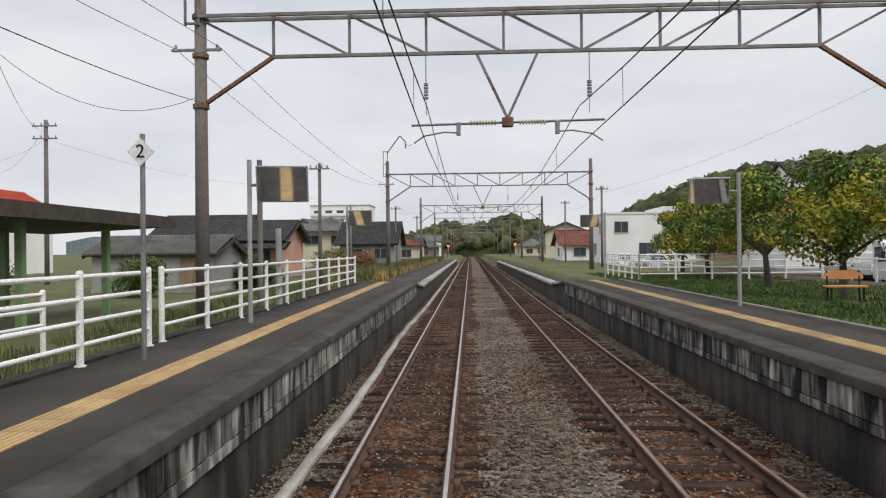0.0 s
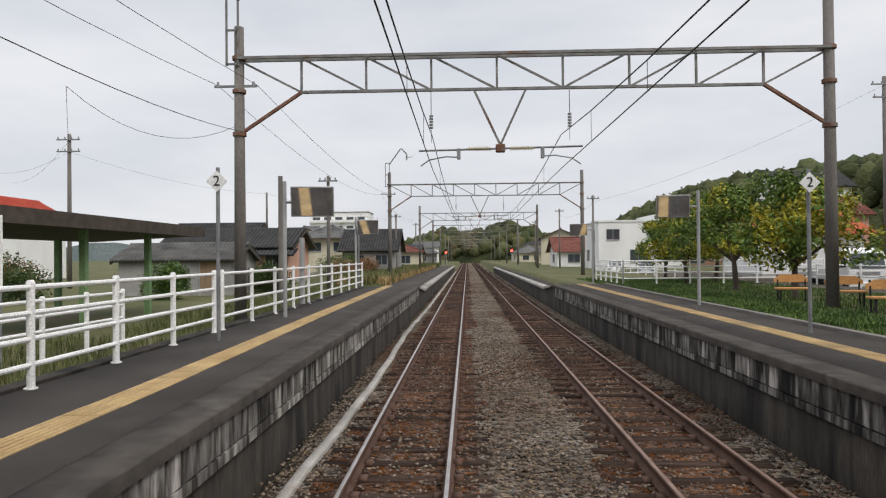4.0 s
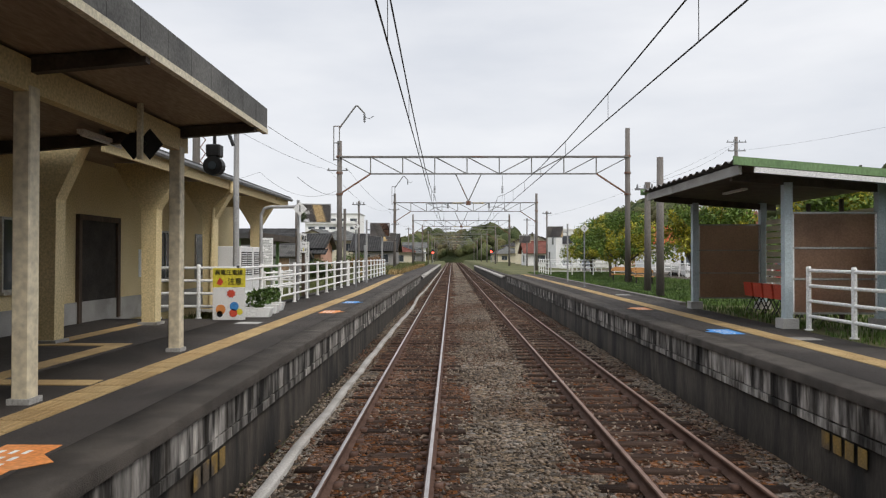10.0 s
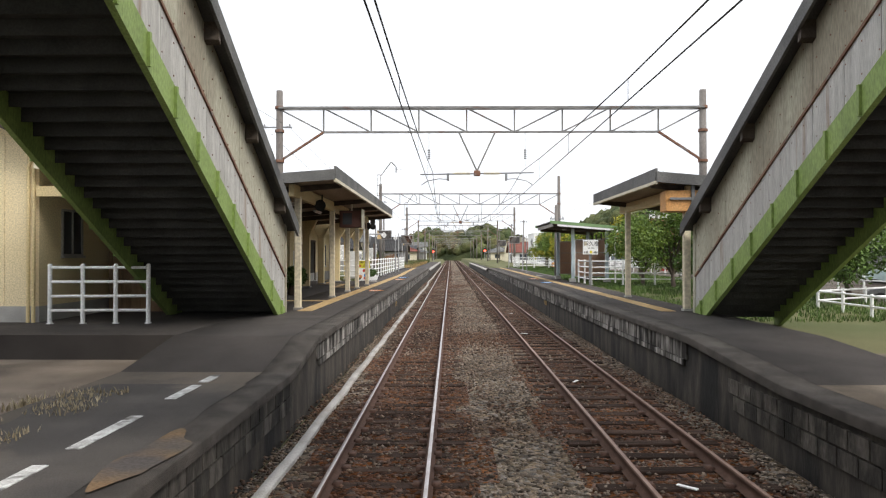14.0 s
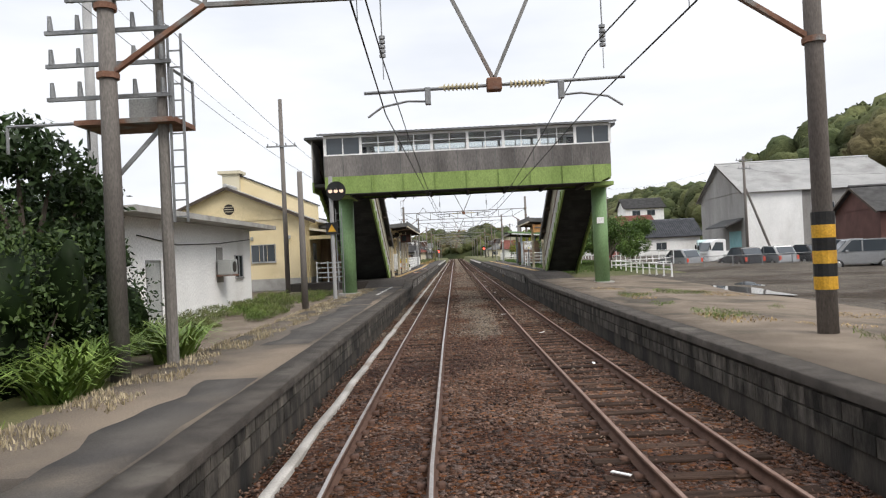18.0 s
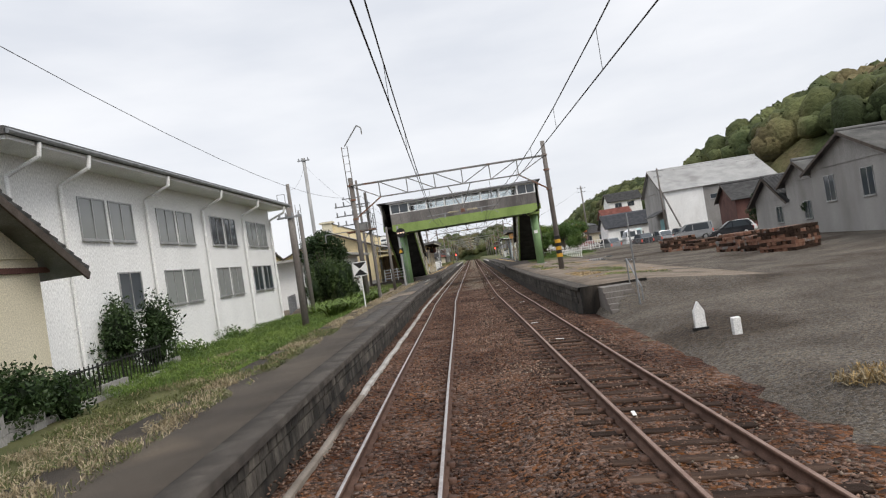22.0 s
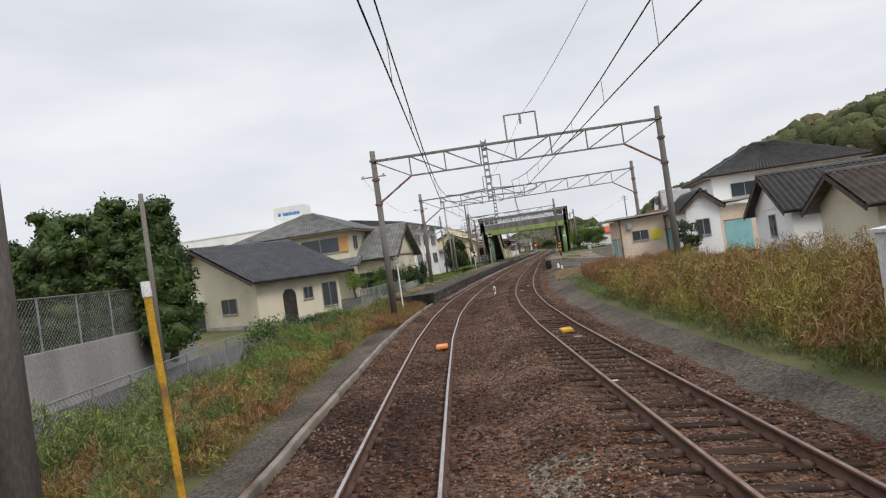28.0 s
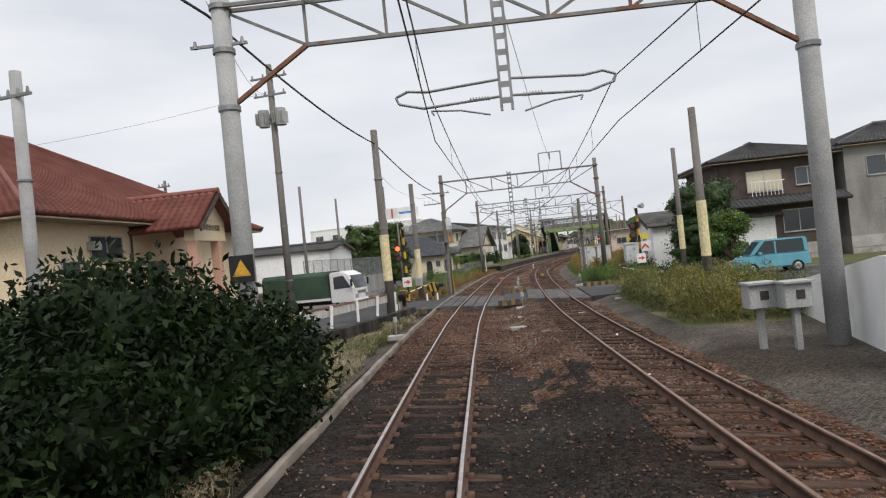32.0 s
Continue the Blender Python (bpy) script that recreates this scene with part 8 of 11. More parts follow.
# ---- vehicles ----
def wheel(parent, x, y, r, w):
    t = part("wheel", tubed((x - w / 2, y, r), (x + w / 2, y, r), r, n=18), M["tyre"], parent, "black tyre")
    for s in (-1, 1):
        part("rim", tubed((x + s * w / 2, y, r), (x + s * (w / 2 + 0.012), y, r), r * 0.6, r * 0.52, n=14), M["chrome"], t, "silver rim")


def car(x, y, turn, paint, length=3.9, height=1.5, width=1.62, boxy=False, base=0.0, words="white"):
    """A parked car: lower body, glasshouse with pillars, wheels, lamps. Its nose points along its own +y."""
    t = thing("car", f"parked {words} {'upright small van' if boxy else 'hatchback car'}", "car", "parked cars", at=(x, y, base), turn=turn)
    L, H, W = length / 2, height, width / 2
    waist = H * 0.56
    if boxy:
        low = [(-L, 0.3), (-L, waist), (L * 0.62, waist), (L * 0.97, waist * 0.82), (L, 0.3)]
        top = [(-L * 0.97, waist), (-L * 0.93, H), (L * 0.30, H), (L * 0.66, waist)]
    else:
        low = [(-L, 0.32), (-L * 0.98, waist), (L * 0.45, waist), (L * 0.93, waist * 0.80), (L, 0.32)]
        top = [(-L * 0.93, waist), (-L * 0.68, H * 0.97), (L * 0.02, H), (L * 0.50, waist)]
    body = prismed(low, "x", -W, W)
    bmesh.ops.bevel(body, geom=body.edges[:], offset=0.06, segments=2, affect="EDGES")
    b = part("body", body, M[paint], t)
    def inset(q, k):
        cx, cz = sum(p[0] for p in q) / len(q), sum(p[1] for p in q) / len(q)
        return [(cx + (p[0] - cx) * k, cz + (p[1] - cz) * k) for p in q]
    gh = prismed(top, "x", -W * 0.88, W * 0.88)
    bmesh.ops.bevel(gh, geom=gh.edges[:], offset=0.05, segments=2, affect="EDGES")
    g = part("cabin", gh, M[paint], t)
    for s in (-1, 1):
        q = inset(top, 0.84)
        part("side_window", prismed(q, "x", s * W * 0.88 - 0.006, s * W * 0.88 + 0.006), M["glass"], g)
        part("pillar", boxed(min(s * W * 0.87, s * W * 0.90), max(s * W * 0.87, s * W * 0.90), -0.15, -0.07, waist, H * 0.95), M[paint], g)
    for a, c, k in ((top[2], top[3], 1), (top[1], top[0], -1)):
        nrm = Vector((0, c[1] - a[1], a[0] - c[0]))
        p0, p1 = Vector((0, a[0], a[1])), Vector((0, c[0], c[1]))
        q0, q1 = p0.lerp(p1, 0.12), p0.lerp(p1, 0.92)
        w = beam(bmesh.new(), q0 + Vector((0, 0.012 * k, 0.012)), q1 + Vector((0, 0.012 * k, 0.012)), W * 1.5, 0.02)
        part("windscreen", w, M["glass"], g)
    for s in (-1, 1):
        part("headlamp", boxed(s * W * 0.72 - 0.14, s * W * 0.72 + 0.14, L * 0.93, L * 1.0, waist * 0.62, waist * 0.80, bevel=0.02), M["frame_alu"], b, "clear headlamp")
        part("tail_lamp", boxed(s * W * 0.82 - 0.08, s * W * 0.82 + 0.08, -L * 1.005, -L * 0.96, waist * 0.6, waist * 0.95), M["red"], b, "red tail lamp")
        part("door_mirror", boxed(s * (W + 0.02) - 0.08, s * (W + 0.02) + 0.08, L * 0.34, L * 0.42, waist + 0.02, waist + 0.16, bevel=0.02), M[paint], b)
    part("bumper", boxed(-W * 0.95, W * 0.95, L * 0.9, L * 1.02, 0.22, 0.42, bevel=0.03), M["tyre"], b)
    for yy in (-L * 0.62, L * 0.62):
        for s in (-1, 1):
            wheel(t, s * (W - 0.1), yy, 0.30, 0.2)
    return t


def truck(x, y, turn, paint, bed, base=0.0, length=5.6, label="small white truck with a green canvas-covered load bed"):
    t = thing("truck", label, "truck", "", at=(x, y, base), turn=turn)
    L = length / 2
    cab = prismed([(L - 1.45, 0.5), (L - 1.45, 2.15), (L - 0.75, 2.2), (L - 0.25, 1.95), (L, 1.2), (L, 0.45)], "x", -0.86, 0.86)
    bmesh.ops.bevel(cab, geom=cab.edges[:], offset=0.06, segments=2, affect="EDGES")
    c = part("cab", cab, M[paint], t)
    part("windscreen", beam(bmesh.new(), (0, L - 0.24, 1.93), (0, L + 0.0, 1.25), 1.5, 0.03), M["glass"], c)
    for s in (-1, 1):
        part("side_window", prismed([(L - 1.2, 1.25), (L - 1.2, 1.9), (L - 0.6, 1.95), (L - 0.2, 1.3)], "x", s * 0.865 - 0.006, s * 0.865 + 0.006), M["glass"], c)
        part("headlamp", boxed(s * 0.62 - 0.16, s * 0.62 + 0.16, L - 0.02, L + 0.03, 0.72, 0.92, bevel=0.02), M["frame_alu"], c, "clear headlamp")
        part("door_mirror", boxed(s * 1.05 - 0.07, s * 1.05 + 0.07, L - 0.1, L - 0.02, 1.35, 1.75, bevel=0.02), M["black"], c)
    part("grille", boxed(-0.5, 0.5, L + 0.0, L + 0.02, 0.95, 1.1), M["chrome"], c)
    part("bumper", boxed(-0.85, 0.85, L - 0.05, L + 0.06, 0.35, 0.62, bevel=0.03), M[paint], c)
    part("number_plate", boxed(-0.2, 0.2, L + 0.06, L + 0.07, 0.42, 0.58), M["white"], c)
    part("chassis", boxed(-0.45, 0.45, -L + 0.1, L - 1.2, 0.45, 0.68), M["black"], t)
    part("bed_floor", boxed(-0.92, 0.92, -L, L - 1.5, 0.68, 0.82), M[paint], t)
    if bed:
        cv = prismed([(-0.92, 0.82), (0.92, 0.82), (0.92, 2.05), (0.75, 2.25), (-0.75, 2.25), (-0.92, 2.05)], "y", -L, L - 1.55)
        bmesh.ops.bevel(cv, geom=cv.edges[:], offset=0.04, segments=2, affect="EDGES")
        part("canvas_cover", cv, M[bed], t, "dark green canvas cover")
    else:
        for s in (-1, 1):
            part("drop_side", boxed(s * 0.9 - 0.03, s * 0.9 + 0.03, -L, L - 1.5, 0.82, 1.2), M[paint], t)
    for yy in (-L + 1.1, L - 0.85):
        for s in (-1, 1):
            wheel(t, s * 0.72, yy, 0.36, 0.22)
    return t


truck(-1.4, -170.6, -92, "car_white", "truck_green", base=-0.02)
truck(25.0, -11.5, 165, "truck_teal", None, base=0.45, label="old pale teal flat-bed truck parked in the yard")
truck(22.6, -22.6, 95, "car_white", None, base=0.42, length=3.6, label="tiny white flat-bed truck parked in the yard")
truck(19.5, 30.0, 175, "car_white", None, base=0.5, length=6.5, label="white flat-bed truck parked beyond the yard")
truck(23.5, 22.0, 160, "car_red", None, base=0.5, length=6.5, label="red flat-bed truck parked beyond the yard")
for cx, cy, ct, cp, bx_, wd in ((18.7, -23.0, 20, "car_silver", False, "pale silver"), (21.8, -27.4, 6, "car_dark", False, "black"), (23.9, -27.8, 8, "car_silver", False, "silver"), (26.0, -28.1, 8, "car_dark", False, "black"),
                               (28.2, -28.4, 8, "car_silver", True, "silver"), (24.6, -37.0, 76, "car_silver", True, "silver"), (28.4, -38.6, 76, "car_white", False, "white"), (26.6, -42.2, 80, "car_dark", False, "dark grey")):
    car(cx, cy, ct, cp, boxy=bx_, base=0.42, height=1.75 if bx_ else 1.5, words=wd)
car(22.4, -166.9, 98, "car_blue", boxy=True, base=-0.1, length=3.5, height=1.72, width=1.5, words="light blue")
for cx, cy, ct, cp, wd in ((-14.5, -146.5, 10, "car_white", "white"), (-12.0, -149.0, 12, "car_silver", "silver"), (-15.5, -152.0, 12, "car_dark", "black"), (-11.0, -155.0, 14, "car_white", "white"), (-19, -149, 10, "car_red", "red")):
    car(cx, cy, ct, cp, base=1.05, words=wd)
for cx, cy, ct, cp, wd in ((16.0, 66, 170, "car_white", "white"), (17.5, 60, 170, "car_silver", "silver"), (-16, -52.5, 90, "car_silver", "silver"), (-20, -60, 40, "car_white", "white")):
    car(cx, cy, ct, cp, base=0.5, words=wd)

# ---- poles, signals, crossing ----
def pole(x, y, z0, z1, r=0.14, mat="concrete_dark", arms=(), wrap=None, label="grey concrete utility pole", bands=0, name="utility_pole", lean=0.0):
    t = thing(name, label, "pole", "poles along the line", at=(x, y, 0))
    p = part("shaft", tubed((0, 0, z0), (lean, 0, z1), r, r * 0.78, 12), M[mat], t, "", True)
    for z, w in arms:
        a = bmesh.new()
        beam(a, (-w / 2, -0.12, z), (w / 2, -0.12, z), 0.08, 0.08)
        for k in range(4):
            xx = -w / 2 + 0.1 + k * (w - 0.2) / 3
            tube(a, (xx, -0.12, z + 0.04), (xx, -0.12, z + 0.2), 0.05, 0.03, n=8)
        part("cross_arm", a, M["steel"], t)
    if wrap:
        part("yellow_wrap", tubed((0, 0, wrap[0]), (0, 0, wrap[1]), r + 0.012, n=14), M["post_yellow"], t, "faded yellow warning wrap")
    for k in range(bands):
        z = z0 + (z1 - z0) * (k + 1) / (bands + 1)
        part("band", tubed((0, 0, z - 0.03), (0, 0, z + 0.03), r + 0.006, n=12), M["steel"], t)
    return t


pole(-4.85, -51.4, 0.3, 5.85, 0.13)
pole(-8.9, -37.4, 0.3, 12.0, 0.15, arms=((9.2, 1.8),))
pole(-9.4, -58.0, 0.3, 11.5, 0.16, "concrete_light", arms=((11.3, 0.9),))
pole(-5.2, -80.9, 0.3, 5.5, 0.15, arms=((5.1, 1.0),))
pole(-7.1, -71.4, 0.3, 6.1, 0.13)
pole(8.3, -0.4, 0.9, 6.0, 0.15, "concrete_dark", label="grey concrete pole standing in the planted bank")
pole(8.9, 3.3, 0.9, 5.5, 0.15, arms=((5.2, 1.1),))
pole(26.8, 38.0, 0.9, 13.4, 0.19, arms=((12.9, 1.8), (12.1, 1.6)))
pole(0.9, -177.6, -0.4, 11.8, 0.17, arms=((11.2, 1.8), (10.4, 1.6)), bands=4)
pole(5.5, -177.3, -0.4, 8.2, 0.19, "concrete_dark", wrap=(1.6, 3.6), bands=3)
wpole = pole(3.4, -166.5, -0.4, 6.9, 0.17, "concrete_dark", wrap=(1.25, 3.0), bands=5)
part("switch_box", boxed(-0.16, 0.22, -0.42, -0.17, 0.85, 1.3, bevel=0.02), M["grey_box"], wpole, "grey switch box strapped to the pole")
part("number_plate", boxed(0.02, 0.16, -0.19, -0.183, 2.45, 2.75), M["white"], wpole)
pole(2.7, -169.5, -0.4, 6.6, 0.13, "concrete_dark", bands=2)
pole(18.4, -164.5, -0.2, 7.2, 0.15, "concrete_dark", wrap=(1.5, 3.4))
pole(18.6, -176.4, -0.2, 7.3, 0.18, "concrete_dark", wrap=(1.4, 3.6))
pole(-6.5, -141.6, -0.3, 6.2, 0.10, "concrete_dark", label="slim grey concrete post behind the mesh fence")
pole(-2.55, -169.1, -0.3, 7.3, 0.10, "concrete_dark", label="slim grey pole beside the warehouse")
pole(-8.2, -151.8, -0.3, 8.2, 0.11, "concrete_dark", label="slim grey pole in the car park")
pole(-12.5, -168.0, -0.3, 9.0, 0.12, arms=((8.6, 0.9),))
pole(0.3, -190.5, -0.4, 8.6, 0.2, "concrete_light", bands=2, arms=((7.9, 1.2),))
yp_ = pole(29.6, -10.2, 0.3, 10.6, 0.15, arms=((10.2, 1.6), (9.4, 1.3)), label="concrete utility pole with a slanting prop before the warehouse")
part("prop", tubed((0.1, 0, 7.4), (2.7, 0, 0.2), 0.11, 0.12, 10), M["concrete_dark"], yp_, "slanting prop")
pole(-26, 40, 0.3, 11, 0.15, arms=((10.6, 1.6), (9.8, 1.6)))
pole(-19, 62, 0.3, 9, 0.12)
for k, (px, py) in enumerate(((-7.2, 34), (12.0, 56), (12.5, 82), (-7.0, 70), (-7.2, 102), (12.2, 110), (-8, 135), (12, 145))):
    pole(px, py, 0.3, 7.2 + (k % 3) * 0.6, 0.11, arms=((6.9 + (k % 3) * 0.6, 1.1),))
tx = thing("pole_transformer", "pair of grey pole-mounted transformers", "transformer", at=(0.9, -177.6, 9.0))
for s in (-0.42, 0.42):
    tk = part("tank", tubed((s, -0.1, 0), (s, -0.1, 0.75), 0.24, n=14), M["grey_box"], tx, "ribbed grey tank")
    for k in range(6):
        part("fin", boxed(s - 0.29 + 0.1 * k, s - 0.27 + 0.1 * k, -0.37, 0.15, 0.1, 0.62), M["grey_box"], tk)
part("hanger", boxed(-0.5, 0.5, -0.05, 0.05, 0.3, 0.38), M["steel"], tx)

# mast with ladder frame beside the E portal
tw = thing("lattice_mast", "steel ladder mast with platform and switchgear beside the portal", "mast", at=(-4.9, -66.0, 0))
lm = bmesh.new()
for sx in (-0.22, 0.14):
    beam(lm, (sx, 0.05, 7.0), (sx - 0.02, 0.05, 10.4), 0.05, 0.05)
for k in range(7):
    beam(lm, (-0.22, 0.05, 7.3 + k * 0.5), (0.14, 0.05, 7.3 + k * 0.5), 0.03, 0.03)
pipe(lm, [(-0.05, 0.05, 10.4), (0.9, 0.05, 11.6), (1.15, 0.05, 11.4), (1.15, 0.05, 11.0)], 0.04)
part("ladder_top", lm, M["portal"], tw)
part("second_mast", tubed((0.72, 0.5, 0.5), (0.72, 0.5, 7.4), 0.11, 0.09, 10), M["concrete_dark"], tw)
sw = bmesh.new()
for z in (5.5, 6.1, 6.7):
    beam(sw, (-1.3, 0.38, z), (0.95, 0.38, z), 0.07, 0.07)
    for k in range(5):
        tube(sw, (-1.2 + k * 0.5, 0.38, z + 0.03), (-1.2 + k * 0.5, 0.36, z + 0.30), 0.055, 0.035, n=8)
part("insulator_frame", sw, M["steel"], tw, "cross arms with insulators")
part("platform", boxed(-0.75, 1.05, 0.2, 1.2, 4.98, 5.07), M["rusty_steel"], tw, "rusty steel platform")
part("switch_box", boxed(0.0, 0.55, 0.7, 1.1, 5.07, 5.55, bevel=0.03), M["grey_box"], tw, "grey switch box")
gr = bmesh.new()
pipe(gr, [(-2.2, 0.6, 4.6), (-2.2, 0.6, 5.1), (-0.7, 0.6, 5.1), (-0.7, 0.6, 4.6)], 0.03)
pipe(gr, [(1.03, 0.22, 5.05), (1.03, 0.22, 5.9), (1.03, 1.18, 5.9), (1.03, 1.18, 5.05)], 0.03)
part("guard_rail", gr, M["steel"], tw)
la = bmesh.new()
beam(la, (-0.1, 0.3, 4.0), (0.7, 0.5, 4.95), 0.07, 0.07)
for sx in (0.88, 1.12):
    beam(la, (sx, 0.45, 3.2), (sx, 0.45, 6.6), 0.04, 0.04)
for k in range(11):
    beam(la, (0.88, 0.45, 3.3 + k * 0.3), (1.12, 0.45, 3.3 + k * 0.3), 0.025, 0.025)
part("ladder", la, M["steel"], tw, "steel ladder")
lp = pole(-9.2, -64.7, 0.3, 8.8, 0.15, bands=3, label="concrete pole with a caged side ladder")
ld = bmesh.new()
for sx in (0.28, 0.6):
    beam(ld, (sx, 0, 0.5), (sx, 0, 7.4), 0.035, 0.035)
for k in range(22):
    beam(ld, (0.28, 0, 0.7 + k * 0.3), (0.6, 0, 0.7 + k * 0.3), 0.02, 0.02)
pipe(ld, [(-0.8, 0, 7.3), (-0.8, 0, 8.2), (-0.3, 0, 8.2), (-0.3, 0, 7.3), (-0.8, 0, 7.3)], 0.02)
part("side_ladder", ld, M["steel"], lp, "steel side ladder and cage")

# starting mark and signal before the bridge
sm = thing("stop_limit_mark", "square white mark with two black triangles on a white post", "sign", at=(-3.7, -74.6, 0))
part("post", tubed((0, 0, 0.6), (0, 0, 2.3), 0.035, n=10), M["white_rail"], sm)
pl = part("plate", boxed(-0.36, 0.36, -0.03, -0.015, 2.25, 2.97), M["white"], sm)
part("black_triangle", prismed([(-0.34, 2.93), (0.34, 2.93), (0, 2.62)], "y", -0.036, -0.031), M["black"], pl)
part("black_triangle", prismed([(-0.34, 2.29), (0.34, 2.29), (0, 2.60)], "y", -0.036, -0.031), M["black"], pl)


def signal(x, y, z0, z1, head, lamps, label, plat=False):
    t = thing("railway_signal", label, "signal", "railway signals", at=(x, y, 0))
    part("post", tubed((0, 0.1, z0), (0, 0.1, z1), 0.09, n=12), M["concrete_light"], t)
    return t


sg = signal(-4.25, -48.2, 0.4, 6.0, None, 0, "round black repeating signal with three pale lamps on a post")
hd = part("signal_head", tubed((0.25, 0.02, 5.35), (0.25, -0.06, 5.35), 0.42, n=24), M["black"], sg, "round black head")
for k in (-0.24, 0.0, 0.24):
    part("lamp", tubed((0.25 + k, -0.06, 5.35), (0.25 + k, -0.12, 5.35), 0.085, n=14), M["lamp_pale"], hd, "pale glowing lamp")
    part("lamp_hood", tubed((0.25 + k, -0.05, 5.44), (0.25 + k, -0.22, 5.43), 0.05, n=8), M["black"], hd)
part("warning_plate", prismed([(-0.26, 3.5), (0.26, 3.5), (0.26, 4.0), (-0.26, 4.0)], "y", -0.04, -0.02), M["black"], sg)
part("yellow_triangle", prismed([(-0.18, 3.6), (0.18, 3.6), (0, 3.92)], "y", -0.048, -0.042), M["hazard_yellow"], sg, "yellow warning triangle")
lad = bmesh.new()
for sx in (0.16, 0.42):
    beam(lad, (sx, 0.1, 0.6), (sx, 0.1, 4.6), 0.03, 0.03)
for k in range(13):
    beam(lad, (0.16, 0.1, 0.8 + k * 0.3), (0.42, 0.1, 0.8 + k * 0.3), 0.02, 0.02)
part("ladder", lad, M["steel"], sg)


def signal_tower(x, y, turn, z_base, z_plat, mirror_):
    """A colour-light signal seen from behind: white oval backboard, platform and ladder."""
    t = thing("colour_light_signal", "signal post with a white oval backboard, platform and ladder", "signal", "railway signals", at=(x, y, 0), turn=turn)
    part("post", tubed((0, 0, z_base), (0, 0, z_plat + 2.0), 0.10, n=12), M["concrete_dark"], t)
    ov = [(0.22 * math.cos(a), z_plat + 1.15 + 0.32 * math.sin(a) + (0.22 if math.sin(a) > 0 else -0.22)) for a in np.linspace(0, 6.2832, 20, endpoint=False)]
    bb = prismed(ov, "y", 0.22, 0.27)
    bb.transform(Matrix.Translation((0.28 * mirror_, 0, 0)))
    h = part("backboard", bb, M["cabinet"], t, "white oval backboard")
    part("housing", boxed(0.28 * mirror_ - 0.14, 0.28 * mirror_ + 0.14, 0.0, 0.22, z_plat + 0.8, z_plat + 1.5, bevel=0.03), M["cabinet"], h)
    part("platform", boxed(-0.5, 0.5, -0.7, 0.1, z_plat - 0.05, z_plat), M["steel"], t)
    for sx in (-0.48, 0.48):
        part("guard_rail", pipe(bmesh.new(), [(sx, -0.05, z_plat), (sx, -0.05, z_plat + 1.0), (sx, -0.68, z_plat + 1.0), (sx, -0.68, z_plat)], 0.02), M["steel"], t)
    part("guard_rail", pipe(bmesh.new(), [(-0.48, -0.68, z_plat + 1.0), (0.48, -0.68, z_plat + 1.0)], 0.02), M["steel"], t)
    l = bmesh.new()
    for sx in (-0.18, 0.18):
        beam(l, (sx, -0.55, z_base + 0.2), (sx, -0.5, z_plat + 0.1), 0.035, 0.035)
    k = 0
    while z_base + 0.4 + k * 0.3 < z_plat:
        z = z_base + 0.4 + k * 0.3
        beam(l, (-0.18, -0.53, z), (0.18, -0.53, z), 0.025, 0.025)
        k += 1
    part("ladder", l, M["steel"], t)
    return t


signal_tower(3.35, -159.9, 9, -0.3, 3.4, 1)
signal_tower(12.35, -157.5, 9, -0.2, 3.45, -1)
for sx, sy, sz in ((-4.3, 160, 4.0), (10.8, 150, 4.2)):
    fs = signal(sx, sy, 0.4, sz + 0.6, None, 0, "distant signal post showing a red lamp")
    f = part("signal_head", boxed(-0.3, 0.3, -0.1, 0.1, sz - 0.9, sz + 0.4, bevel=0.03), M["black"], fs)
    part("lamp", tubed((0, -0.1, sz - 0.5), (0, -0.14, sz - 0.5), 0.28, n=14), M["signal_red"], f, "lit red lamp")

# cabinets by the line
for kx, ky, kt, kw in ((12.35, -153.4, 12, 1.0), (13.42, -153.17, 12, 1.0), (15.6, -156.9, 12, 1.1)):
    cb = thing("equipment_cabinet", "white steel equipment cabinet with rust marks on a concrete plinth", "cabinet", "equipment cabinets", at=(kx, ky, 0.0), turn=kt)
    part("plinth", boxed(-kw / 2 - 0.05, kw / 2 + 0.05, -0.45, 0.45, -0.25, 0.42), M["concrete"], cb)
    bd = part("body", boxed(-kw / 2, kw / 2, -0.4, 0.4, 0.46, 1.98, bevel=0.015), M["cabinet"], cb)
    part("roof", prismed([(-kw / 2 - 0.05, 1.98), (kw / 2 + 0.05, 1.98), (kw / 2 + 0.05, 2.03), (0, 2.08), (-kw / 2 - 0.05, 2.03)], "y", -0.46, 0.46), M["cabinet"], cb)
    for s in (-1, 1):
        dr = part("door", boxed(s * kw / 4 - kw / 4 + 0.02, s * kw / 4 + kw / 4 - 0.02, -0.425, -0.40, 0.52, 1.92), M["cabinet"], bd)
        part("handle", boxed(s * kw / 4 - 0.02, s * kw / 4 + 0.02, -0.45, -0.425, 1.15, 1.3), M["steel"], dr)
    bars("name_marks", bd, M["blue"], 0, -0.428, 1.65, 0.2, 0.16, 2, seed=3)
for kx, ky in ((18.35, -190.2), (18.95, -190.5)):
    cb = thing("junction_box", "grey junction box with a visor roof on a post", "junction box", "junction boxes", at=(kx, ky, 0), turn=14)
    part("post", boxed(-0.06, 0.06, -0.06, 0.06, -0.4, 0.75), M["concrete_light"], cb)
    bd = part("body", boxed(-0.27, 0.27, -0.2, 0.2, 0.72, 1.22, bevel=0.02), M["grey_box"], cb)
    part("visor", boxed(-0.31, 0.31, -0.3, 0.22, 1.22, 1.26), M["grey_box"], bd)
    part("dial", boxed(-0.05, 0.12, -0.21, -0.2, 0.9, 1.08), M["dark"], bd)

